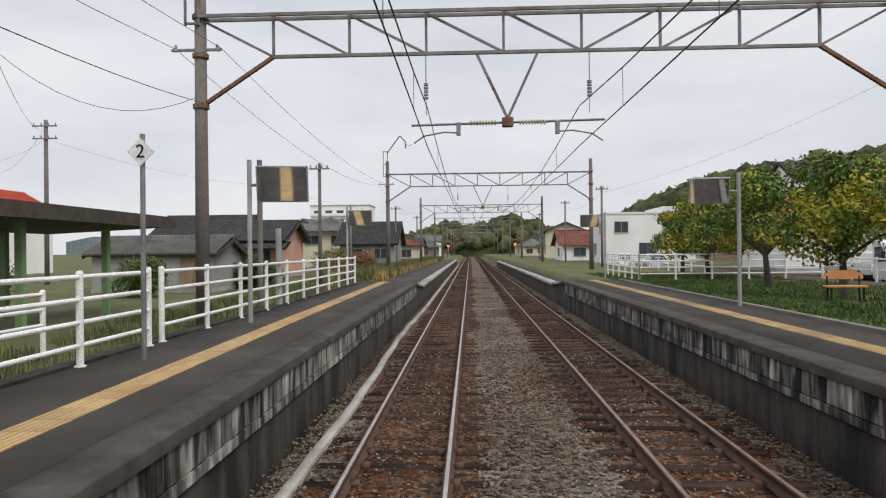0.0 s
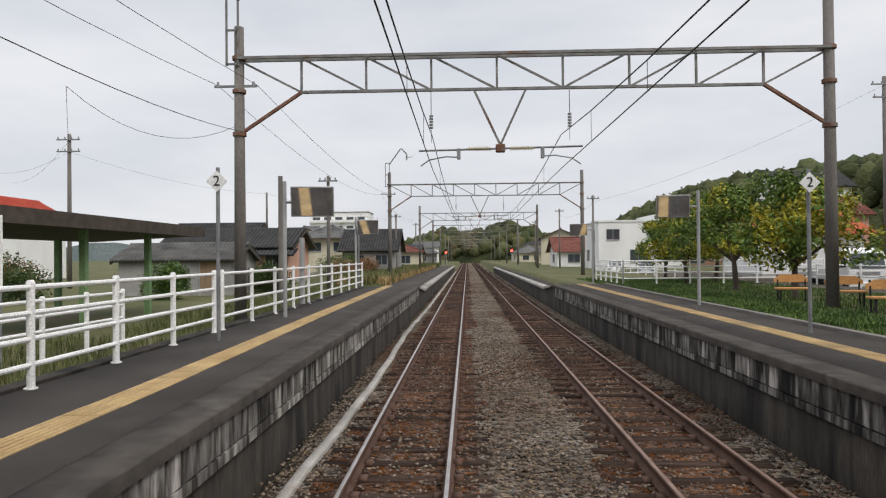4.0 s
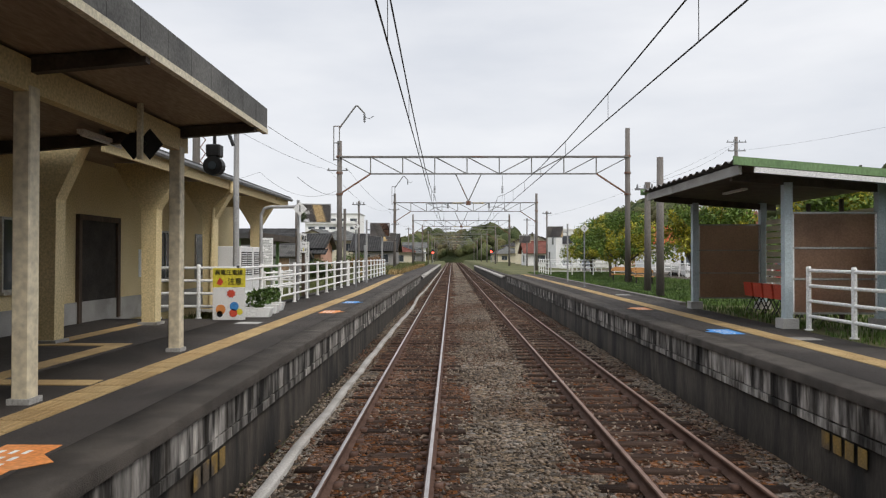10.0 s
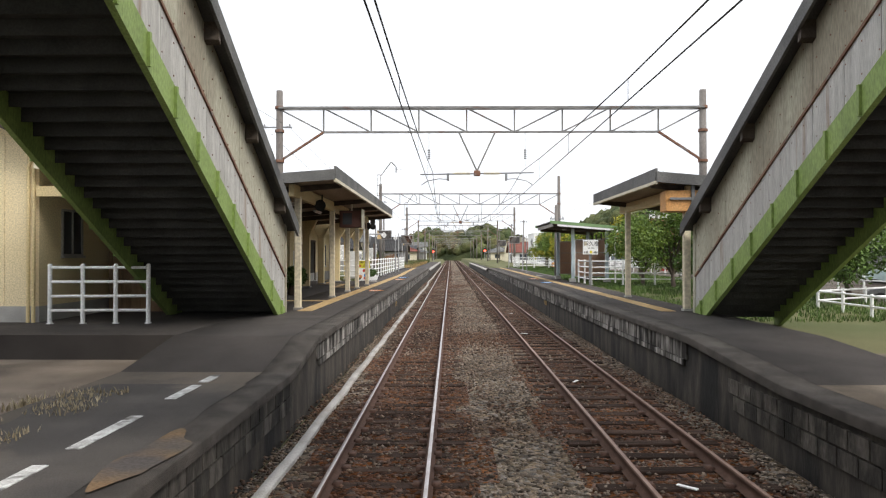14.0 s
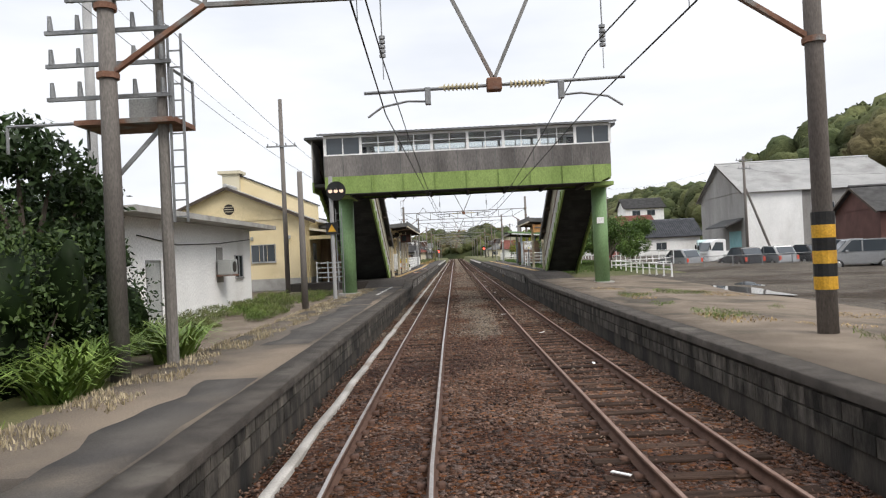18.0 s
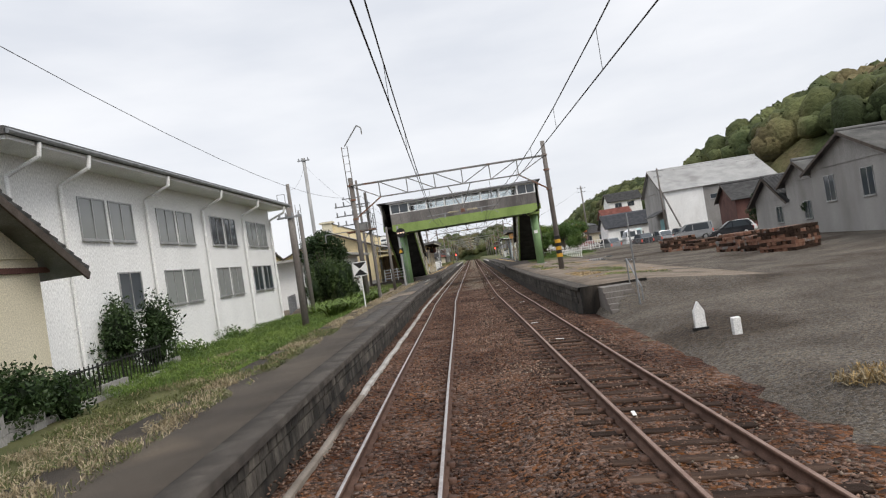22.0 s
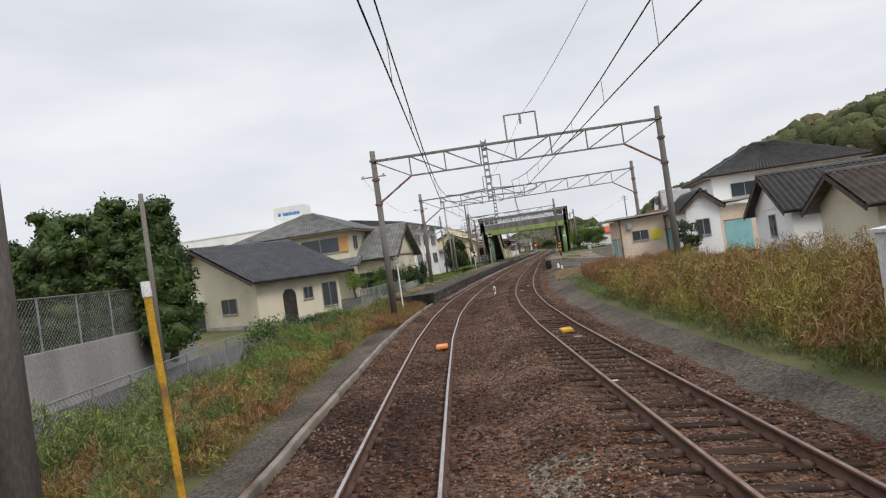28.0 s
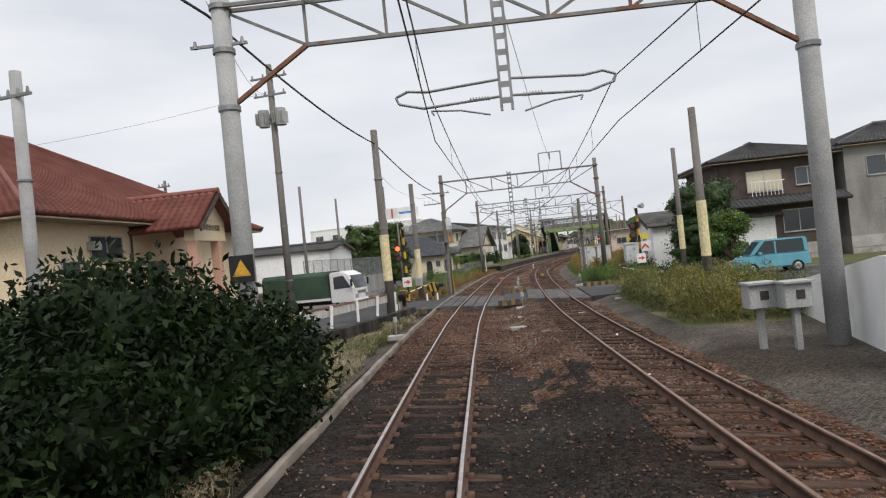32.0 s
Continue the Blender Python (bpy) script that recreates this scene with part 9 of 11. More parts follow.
# level crossing
cross_y = -170.9
ca = heading(cross_y)
lc = thing("level_crossing", "asphalt level crossing with concrete panels between the rails", "level crossing", "", "structure")
def road_piece(name, o0, o1, y0, y1, z, mat, label=""):
    b = bmesh.new()
    q = [at_line(y0, o0, 0), at_line(y0, o1, 0), at_line(y1, o1, 0), at_line(y1, o0, 0)]
    def zz(i):
        return z + (-0.02 if abs((o0, o1)[i in (1, 2)]) > 8 else 0)
    lo = [b.verts.new((p[0], p[1], -0.4)) for p in q]
    hi = [b.verts.new((p[0], p[1], zz(i))) for i, p in enumerate(q)]
    b.faces.new(lo[::-1]); b.faces.new(hi)
    for i in range(4):
        b.faces.new((lo[i], lo[(i + 1) % 4], hi[(i + 1) % 4], hi[i]))
    return part(name, b, M[mat], lc, label)
g_ = float(gap(cross_y))
road_piece("approach_left", -18, -1.45, -174.2, -167.2, 0.03, "road", "dark asphalt approach")
road_piece("approach_right", g_ + 1.45, g_ + 16, -174.2, -167.2, -0.06, "road", "dark asphalt approach")
road_piece("middle_asphalt", 1.4, g_ - 1.4, -174.2, -167.3, -0.03, "road", "dark asphalt between the tracks")
for c in (0.0, g_):
    for k, (a, b_) in enumerate(((-1.42, -1.03), (-1.02, -0.66), (-0.47, -0.02), (0.02, 0.47), (0.66, 1.02), (1.03, 1.42))):
        for j in range(3):
            y0 = -174.3 + j * 2.35
            th = math.tan(float(cant(cross_y)))
            zc = -0.012 - th * (a + b_) / 2
            road_piece("crossing_panel", c + a, c + b_, y0, y0 + 2.33, zc, "slab", "worn grey concrete crossing panel")
for ox, y0 in ((2.0, -167.0), (2.0, -174.6), (g_ + 2.6, -166.6), (-3.4, -166.6), (-2.9, -174.9)):
    kb = thing("striped_kerb", "kerb block with worn yellow and black stripes", "kerb", "striped kerbs at the crossing", at=at_line(y0, ox, -0.1), turn=math.degrees(ca))
    for k in range(8):
        part("stripe", boxed(-0.8 + k * 0.2, -0.6 + k * 0.2, -0.13, 0.13, 0.0, 0.24), M["hazard_worn" if k % 2 else "kerb_dark"], kb)


def gate(x, y, turn, arm, up):
    """A crossing barrier machine: striped yellow box on a pedestal, with its long arm."""
    t = thing("crossing_gate", "yellow and black crossing barrier machine with a striped arm", "crossing gate", "crossing gates", at=(x, y, 0), turn=turn)
    part("pedestal", tubed((0, 0, -0.4), (0, 0, 0.25), 0.11, n=12), M["hazard_worn"], t)
    part("pedestal_neck", tubed((0, 0, 0.25), (0, 0, 0.55), 0.10, n=12), M["black"], t)
    h = part("housing", prismed([(-0.30, 0.52), (0.16, 0.52), (0.30, 0.68), (0.22, 1.0), (-0.18, 1.0), (-0.33, 0.82)], "y", -0.17, 0.17), M["black"], t, "dark machine housing with yellow bands")
    for s in (-0.27, -0.03):
        part("yellow_band", prismed([(s, 0.515), (s + 0.13, 0.515), (s + 0.24, 1.005), (s + 0.11, 1.005)], "y", -0.176, 0.176), M["hazard_yellow"], h)
    part("cover", tubed((-0.05, -0.17, 0.78), (-0.05, -0.23, 0.78), 0.13, n=14), M["black"], t)
    for s in (-0.3, 0.3):
        part("guard_post", tubed((s, 0.3, -0.35), (s, 0.3, 0.42), 0.045, n=10), M["white_rail"], t)
    part("counterweight", boxed(-0.62, -0.3, -0.16, -0.06, 0.72, 0.9, bevel=0.02), M["black"], t)
    n = 10
    for k in range(n):
        a = Vector((0.3 + arm * k / n, -0.12, 0.85 + up * k / n))
        c = Vector((0.3 + arm * (k + 1) / n, -0.12, 0.85 + up * (k + 1) / n))
        part("arm_length", tubed(a, c, 0.035 - 0.0015 * k, n=8), M["post_yellow" if k % 3 else "black"], t)
    return t


gate(4.6, -168.0, 185, 0.5, 0.0)
gate(5.2, -174.7, 95, 5.2, 0.15)
gate(16.2, -175.2, 20, 0.5, 0.0)
gate(15.1, -166.2, -80, 7.0, 0.0)


def flasher(x, y, turn, lit):
    t = thing("crossing_signal", "striped crossing signal post with red lamps and a cross-bell", "crossing signal", "crossing signals", at=(x, y, 0), turn=turn)
    for k in range(11):
        part("post_stripe", tubed((0, 0, -0.3 + k * 0.4), (0, 0, 0.1 + k * 0.4), 0.075, n=12), M["hazard_yellow" if k % 2 else "black"], t)
    for j, z in enumerate((3.1, 2.55)):
        for s in (-1,):
            hd_ = part("lamp_head", tubed((s * 0.35, -0.1, z), (s * 0.35, 0.05, z), 0.19, n=18), M["black"], t)
            part("lamp", tubed((s * 0.35, -0.1, z), (s * 0.35, -0.13, z), 0.13, n=16), M["lamp_red"] if lit and j == 0 and s < 0 else M["maroon"], hd_, "lit red lamp" if lit and j == 0 and s < 0 else "unlit dark red lamp")
        part("lamp_arm", beam(bmesh.new(), (-0.35, 0.0, z), (0.0, 0.0, z), 0.04, 0.04), M["black"], t)
    part("horn", tubed((0.1, -0.1, 4.2), (0.32, -0.3, 4.2), 0.08, 0.17, 14), M["grey_box"], t, "grey horn")
    part("bracket", beam(bmesh.new(), (0.0, 0.0, 3.4), (-0.12, 0.0, 4.15), 0.05, 0.05), M["hazard_yellow"], t)
    part("direction_sign", boxed(-0.25, 0.25, -0.1, -0.08, 0.9, 1.45), M["white"], t, "white sign with a red arrow")
    part("red_arrow", prismed([(-0.18, 1.14), (0.02, 1.14), (0.02, 1.04), (0.2, 1.18), (0.02, 1.32), (0.02, 1.22), (-0.18, 1.22)], "y", -0.108, -0.102), M["red"], t)
    return t


flasher(3.3, -168.5, 10, True)
flasher(16.1, -163.7, 12, False)
yb2 = thing("warning_board", "yellow and red crossing warning boards on a thin post", "sign", at=(16.4, -163.3, 0))
part("post", tubed((0, 0, -0.2), (0, 0, 2.6), 0.03), M["steel"], yb2)
part("yellow_board", boxed(-0.2, 0.2, -0.05, -0.03, 2.25, 2.6), M["sign_yellow"], yb2)
part("white_board", boxed(-0.32, 0.32, -0.05, -0.03, 1.55, 2.15), M["white"], yb2)
part("red_mark", prismed([(-0.2, 1.65), (0, 1.85), (0.2, 1.65), (0.2, 1.8), (0, 2.0), (-0.2, 1.8)], "y", -0.058, -0.052), M["red"], yb2)
bn = thing("hanging_banner", "white roadside banner with a red mark on a pole", "banner", at=(3.35, -169.6, 0))
part("strap", boxed(-0.65, -0.5, -0.02, 0.1, 4.95, 5.05), M["steel"], bn)
part("cloth", boxed(-0.55, 0.15, -0.02, 0.0, 4.75, 5.35), M["white"], bn)
part("red_mark", boxed(-0.2, -0.1, -0.03, -0.021, 4.8, 5.3), M["red"], bn)
tp = thing("traffic_sign", "red triangle and round blue disc on a white post", "traffic sign", at=(31.0, -176.5, 0))
part("post", tubed((0, 0, 0), (0, 0, 4.6), 0.04), M["white_rail"], tp)
part("red_triangle", prismed([(-0.5, 4.6), (0.5, 4.6), (0, 3.75)], "y", -0.06, -0.045), M["red"], tp)
part("blue_disc", tubed((0, -0.045, 3.2), (0, -0.06, 3.2), 0.42, n=24), M["blue"], tp)
part("white_bar", boxed(-0.3, 0.3, -0.066, -0.061, 3.12, 3.28), M["red"], tp)

# warning triangle on the near portal's mast, and markers between the tracks
wt = thing("warning_plate", "black plate with a yellow warning triangle strapped to the mast", "sign", at=(8.27, -192.83, 0), turn=14)
part("plate", boxed(-0.25, 0.25, -0.245, -0.20, 2.3, 2.85), M["black"], wt)
part("yellow_triangle", prismed([(-0.19, 2.42), (0.19, 2.42), (0, 2.76)], "y", -0.256, -0.247), M["hazard_yellow"], wt)
def marker(x, y, z=-0.24, h=0.5):
    t = thing("lineside_marker", "small lamp-topped steel marker on a concrete block", "marker", "lineside markers", at=(x, y, z), turn=math.degrees(heading(y)))
    part("block", boxed(-0.3, 0.3, -0.2, 0.2, 0, 0.16, bevel=0.015), M["concrete"], t)
    part("stem", tubed((0, 0, 0.16), (0, 0, h + 0.16), 0.03), M["steel"], t)
    part("cap", tubed((0, 0, h + 0.1), (0, 0, h + 0.28), 0.075, 0.06, 12), M["grey_box"], t)


for mo_, my_ in ((8.1, -159.9), (8.96, -165.0), (12.4, -162.7), (11.05, -176.0), (15.2, -175.3), (7.95, -183.5)):
    marker(mo_, my_)
for mo_, my_ in ((8.4, -162.3), (8.75, -163.6), (11.8, -179.6), (12.1, -182.9)):
    solid("concrete_slab", boxed(-0.35, 0.35, -0.22, 0.22, -0.04, 0.06, bevel=0.01), M["concrete"], "loose pale concrete slab on the ballast", "slab", "concrete slabs", at=(mo_, my_, -0.2), turn=math.degrees(heading(my_)) + 8)
km = thing("distance_post", "small white pointed kilometre post with black figures", "post", at=(6.95, -92.6, -0.15))
part("post", prismed([(-0.12, 0.12), (0.12, 0.12), (0.12, 0.5), (0, 0.72), (-0.12, 0.5)], "y", -0.06, 0.06), M["white"], km)
part("base", boxed(-0.16, 0.16, -0.1, 0.1, -0.05, 0.12), M["black"], km)
solid("marker_stone", boxed(-0.09, 0.09, -0.07, 0.07, -0.1, 0.42, bevel=0.015), M["white"], "short white marker stone", "marker", at=(7.3, -93.9, -0.15))
tmk = thing("track_marker", "short white post with a dark top between the tracks", "marker", at=(2.95, -119.2, -0.2))
part("post", boxed(-0.06, 0.06, -0.05, 0.05, 0, 0.5, bevel=0.01), M["white"], tmk)
part("dark_mark", boxed(-0.03, 0.03, -0.056, -0.05, 0.12, 0.42), M["maroon"], tmk)
wpst = thing("white_post", "tall thin white post with a lamp head beside the platform end", "post", at=(-1.55, -126.0, 0))
part("post", tubed((0, 0, -0.35), (0, 0, 2.6), 0.038, n=10), M["white"], wpst)
part("lamp_head", boxed(-0.12, 0.12, -0.12, 0.1, 2.6, 2.75, bevel=0.02), M["grey_box"], wpst)
for bo, by_, mt in ((0.25, -143.4, "orange"), (3.95, -143.5, "hazard_yellow")):
    solid("track_magnet", boxed(-0.17, 0.17, -0.3, 0.3, 0, 0.10, bevel=0.02), M[mt], "small bright-coloured train-stop block between the rails", "track device", "track devices", at=at_line(by_, bo, -0.15), turn=math.degrees(heading(by_)))
sp = thing("striped_pole_wrap", "yellow and black hazard sleeve on the portal mast", "hazard sleeve", at=(7.3, -66.0, 0))
for k in range(6):
    part("stripe", tubed((0, 0, 1.5 + k * 0.22), (0, 0, 1.72 + k * 0.22), 0.185, n=14), M["hazard_yellow" if k % 2 == 0 else "black"], sp)
yp = thing("yellow_post", "thin leaning yellow post by the fence", "post", at=(2.4, -155.4, 0))
part("post", tubed((0, 0, -0.4), (-0.12, 0, 2.5), 0.05, n=8), M["hazard_yellow"], yp)
part("white_tip", tubed((-0.12, 0, 2.5), (-0.13, 0, 2.7), 0.06, n=8), M["white"], yp)

# steps at the right platform's end
stp = thing("platform_steps", "worn concrete steps with a thin rail at the platform end", "steps", at=(6.15, -84.95, -0.2))
for k in range(5):
    part("step", boxed(0.0, 1.0, -0.28 * (5 - k) + 0.0, 0.6, 0.17 * k, 0.17 * (k + 1)), M["concrete_dark"], stp)
part("handrail", pipe(bmesh.new(), [(1.05, -1.4, 0), (1.05, -1.4, 0.8), (1.05, 0.2, 1.7), (1.05, 0.2, 0.8)], 0.025), M["steel"], stp)
slim_post(7.0, -86.7, -0.3, 3.0, 0.03, "steel", "thin_post", "thin leaning steel post by the steps")

# lane between the guard rail and the hall
ln_ = bmesh.new()
rows_ = []
for k in range(18):
    ly = -174.3 - k * 1.4
    xa_ = 5.75 - 0.01 * max(0.0, -180 - ly) ** 1.9
    rows_.append([ln_.verts.new((xx, ly, np.interp(-ly, [174.3, 178.5, 186], [0.04, 0.24, 0.28]))) for xx in (xa_, xa_ - 1.8, xa_ - 3.7, xa_ - 5.6)])
for a, c in zip(rows_, rows_[1:]):
    for j in range(3):
        ln_.faces.new((a[j], c[j], c[j + 1], a[j + 1]))
bmesh.ops.recalc_face_normals(ln_, faces=ln_.faces)
solid("lane", ln_, M["road"], "narrow dark asphalt lane behind the guard rail", "lane", kind="structure")

# ---- fences of mesh, walls, guard rail ----
def mesh_fence(points, height, base, label, wires_=9):
    """A chain-link fence: thin posts, top rail and a lattice of wire."""
    t = thing("mesh_fence", label, "fence", "mesh fences")
    pts = [Vector((x, y, 0)) for x, y in points]
    net = bmesh.new()
    for a, c in zip(pts, pts[1:]):
        n = max(1, round((c - a).length / 2.0))
        for i in range(n + 1):
            p = a.lerp(c, i / n)
            part("post", tubed((p.x, p.y, base), (p.x, p.y, base + height), 0.03, n=8), M["steel"], t)
        part("top_rail", tubed((a.x, a.y, base + height), (c.x, c.y, base + height), 0.022, n=6), M["steel"], t)
        l = (c - a).length
        m = int(l / 0.16)
        k = height / 0.16
        for i in range(-int(k), m):
            for s in (0, 1):
                u0, u1 = i * 0.16, i * 0.16 + height
                z0, z1 = base, base + height
                if u0 < 0:
                    z0, u0 = z0 - u0, 0.0
                if u1 > l:
                    z1, u1 = z1 - (u1 - l), l
                if z1 <= z0:
                    continue
                p, q = a.lerp(c, u0 / l), a.lerp(c, u1 / l)
                if s:
                    z0, z1 = 2 * base + height - z0, 2 * base + height - z1
                tube(net, (p.x, p.y, z0), (q.x, q.y, z1), 0.005, n=3, caps=False)
    tagged(part("wire_net", net, M["steel"], t), kind="stuff")
    return t


mesh_fence([(-6.05, -105.5), (-6.2, -112), (-6.0, -119)], 1.1, 0.1, "chain-link fence between the lane and the platform bank")
mesh_fence([at_line(-137, -8.0)[:2], at_line(-150, -7.6)[:2], at_line(-163, -7.2)[:2]], 1.0, -0.35, "chain-link fence beside the lane")
mesh_fence([at_line(-134, -11.6)[:2], at_line(-150, -11.4)[:2], at_line(-164, -11.2)[:2]], 1.6, 1.4, "tall chain-link fence on the retaining wall")
mesh_fence([(18.0, -30.5), (23.5, -31.5), (30.0, -32.5)], 1.0, 0.42, "low chain-link fence in front of the parked cars")
mesh_fence([(-9.9, -66), (-11.5, -58), (-24, -57)], 1.2, 0.4, "chain-link fence along the car park behind the shrubs")
mesh_fence([(-10.9, -92), (-10.9, -80), (-10.6, -66)], 1.2, 0.35, "chain-link fence in front of the white block")
rw = bmesh.new()
for k in range(15):
    a, c = at_line(-134 - k * 2, -11.35), at_line(-136 - k * 2, -11.35)
    beam(rw, (a[0], a[1], 0.45), (c[0], c[1], 0.45), 0.25, 1.9)
solid("retaining_wall", rw, M["render_grey"], "stained grey concrete retaining wall along the lane", "wall", kind="structure")
pkf = bmesh.new()
box(pkf, -30, -9.0, -164, -137, 0.0, 1.05)
solid("parking_ground", pkf, M["yard"], "raised gravel car park behind the retaining wall", "car park", kind="structure")
gw_ = thing("garden_wall", "low grey concrete block wall with gaps in front of the houses", "wall", "", "structure")
for k in range(13):
    a = (-7.75 + 0.125 * k, -88.0 - k * 1.35)
    for row in range(5 if k > 6 else 3 + (k % 3 == 0)):
        for col in range(3):
            part("wall_block", boxed(a[0] - 0.07, a[0] + 0.07, a[1] - 0.62 + col * 0.42, a[1] - 0.62 + col * 0.42 + 0.405, -0.1 + row * 0.2, 0.09 + row * 0.2), M["render_grey"], gw_)
    for col in range(7 if k < 7 else 0):
        part("fence_bar", boxed(a[0] - 0.012, a[0] + 0.012, a[1] - 0.55 + col * 0.18, a[1] - 0.53 + col * 0.18, 0.5, 1.25), M["black"], gw_, "thin dark metal bar")
    if k < 7:
        part("fence_rail", boxed(a[0] - 0.015, a[0] + 0.015, a[1] - 0.62, a[1] + 0.62, 1.15, 1.19), M["black"], gw_)
gr_ = thing("guard_rail", "weathered white steel guard rail along the lane", "guard rail")
prev = None
for k in range(9):
    py_ = -176.8 - k * 2.1
    p = (5.5 - 0.01 * max(0.0, -180 - py_) ** 1.9, py_)
    part("post", tubed((p[0] - 0.04 * (k % 2), p[1] + 0.03 * (k % 3), 0.1), (p[0] + 0.05, p[1], 1.06), 0.06, n=10), M["white_rail"], gr_)
    if prev:
        part("beam", beam(bmesh.new(), (prev[0] - 0.1, prev[1], 0.84), (p[0] - 0.1, p[1], 0.84), 0.06, 0.3), M["panel_white"], gr_, "rust-streaked white beam")
        part("rusty_lip", beam(bmesh.new(), (prev[0] - 0.1, prev[1], 1.02), (p[0] - 0.1, p[1], 1.02), 0.09, 0.07), M["rusty_steel"], gr_, "rusted upper lip of the beam")
    prev = p
cv_ = bmesh.new()
for k in range(14):
    a, c = [(5.9 - 0.01 * max(0.0, -180 - q) ** 1.9, q) for q in (-175.6 - k * 1.6, -177.2 - k * 1.6)]
    beam(cv_, (a[0], a[1], -0.2), (c[0], c[1], -0.2), 0.3, 0.9)
solid("ditch_wall", cv_, M["wall_low"], "dark concrete ditch wall beside the track", "wall", kind="structure")
wwl = bmesh.new()
prism(wwl, [(-181.2, -0.4), (-181.2, 0.25), (-183.0, 0.6), (-191.5, 1.65), (-204.0, 1.9), (-204.0, -0.4)], "x", 20.2, 20.5)
solid("white_wall", wwl, M["white"], "whitewashed concrete retaining wall beside the line", "wall", kind="structure")


# ---- plants ----
def leaf_quads(centres, size, rs, ratio=0.42):
    """Vertices and quads of one leaf blade at each centre, turned at random."""
    n = len(centres)
    a = rs.normal(size=(n, 3))
    a /= np.linalg.norm(a, axis=1)[:, None] + 1e-9
    b = np.cross(a, rs.normal(size=(n, 3)))
    b /= np.linalg.norm(b, axis=1)[:, None] + 1e-9
    l = (size * rs.uniform(0.55, 1.35, n))[:, None]
    v = np.stack([centres - a * l, centres - b * l * ratio, centres + a * l, centres + b * l * ratio], 1).reshape(-1, 3)
    f = np.arange(n * 4).reshape(-1, 4)
    return v, f


def in_blobs(blobs, count, rs, skin=0.55):
    out = []
    vol = np.array([b[3] * b[4] * b[5] for b in blobs]) ** 0.75
    for b, c in zip(blobs, (count * vol / vol.sum()).astype(int) + 1):
        d = rs.normal(size=(c, 3))
        d /= np.linalg.norm(d, axis=1)[:, None]
        rad = rs.uniform(skin ** 3, 1.0, c) ** (1 / 3) * (1 + 0.12 * rs.normal(size=c))
        out.append(np.array(b[:3]) + d * rad[:, None] * np.array(b[3:6]))
    return np.concatenate(out)


def ball_template(level):
    b = bmesh.new()
    bmesh.ops.create_icosphere(b, subdivisions=level, radius=1.0)
    b.verts.ensure_lookup_table()
    v = np.array([p.co[:] for p in b.verts])
    f = np.array([[q.index for q in p.verts] for p in b.faces])
    b.free()
    return v, f


BALL = ball_template(2)


def lump_mesh(name, blobs, material, parent, rs, rough=0.22):
    """Uneven rounded masses of growth, one for each (x, y, z, rx, ry, rz), joined into one mesh."""
    b = np.array(blobs, float)
    bv_, bf_ = BALL
    k = len(b)
    bulge = 1 + rough * rs.normal(size=(k, len(bv_), 1)).clip(-1.6, 1.6)
    v = b[:, None, :3] + bv_[None] * b[:, None, 3:6] * bulge
    f = np.arange(k)[:, None, None] * len(bv_) + bf_[None]
    ob = mesh_np(name, v.reshape(-1, 3), f.reshape(-1, 3), material, parent=parent)
    ob.data.polygons.foreach_set("use_smooth", np.ones(len(ob.data.polygons), bool))
    return ob


def tree(x, y, z, h, spread, leaf, seed, leaves=5200, size=0.09, label="", trunk_h=0.3, name="tree", second=None, lumps=14, category="tree", group="", dense=False):
    """Tapered trunk and limbs, and a crown of lumps of small leaves."""
    rs, r = np.random.RandomState(seed), random.Random(seed)
    t = thing(name, label, category, group, at=(x, y, z))
    tr_ = bmesh.new()
    top = h * trunk_h
    lean = (r.uniform(-0.2, 0.2), r.uniform(-0.2, 0.2))
    tube(tr_, (0, 0, -0.2), (lean[0], lean[1], top), 0.045 * h * 0.55 + 0.03, 0.03 * h * 0.5 + 0.02, 9)
    blobs = []
    for k in range(lumps):
        a = 6.2832 * k / lumps + r.uniform(-0.3, 0.3)
        rad = spread * r.uniform(0.25, 0.78)
        zz = h * r.uniform(trunk_h + 0.12, 0.88)
        if zz > h * 0.7:
            rad *= 0.6
        end = Vector((rad * math.cos(a), rad * math.sin(a), zz))
        mid = Vector((lean[0], lean[1], top)).lerp(end, 0.5) + Vector((0, 0, 0.08 * h))
        tube(tr_, (lean[0], lean[1], top - 0.05), mid, 0.012 * h + 0.015, 0.009 * h + 0.01, 6)
        tube(tr_, mid, end, 0.009 * h + 0.01, 0.01, 5)
        s = spread * r.uniform(0.26, 0.44)
        blobs.append((end.x, end.y, end.z, s, s, s * r.uniform(0.6, 0.9)))
    if dense:
        blobs += [(0, 0, h * (0.12 + 0.115 * k), spread * (0.85 - 0.5 * (k / 6) ** 3), spread * (0.85 - 0.5 * (k / 6) ** 3), h * 0.12) for k in range(7)]
    part("trunk", tr_, M["bark"], t)
    c = in_blobs(blobs, leaves, rs)
    c = c[c[:, 2] > h * trunk_h * 0.8]
    if second:
        cut_ = noise_mask(c, seed)
        v, f = leaf_quads(c[cut_], size, rs)
        mesh_np("crown_yellow", v, f, M[second], parent=t)
        c = c[~cut_]
    v, f = leaf_quads(c, size, rs)
    mesh_np("crown", v, f, M[leaf], parent=t)
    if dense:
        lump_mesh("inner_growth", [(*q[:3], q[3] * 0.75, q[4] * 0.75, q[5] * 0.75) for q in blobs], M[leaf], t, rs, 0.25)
    return t


def noise_mask(c, seed):
    return np.array([noise.noise(Vector(p) * 0.9 + Vector((seed, 0, 0))) > 0.12 for p in c])


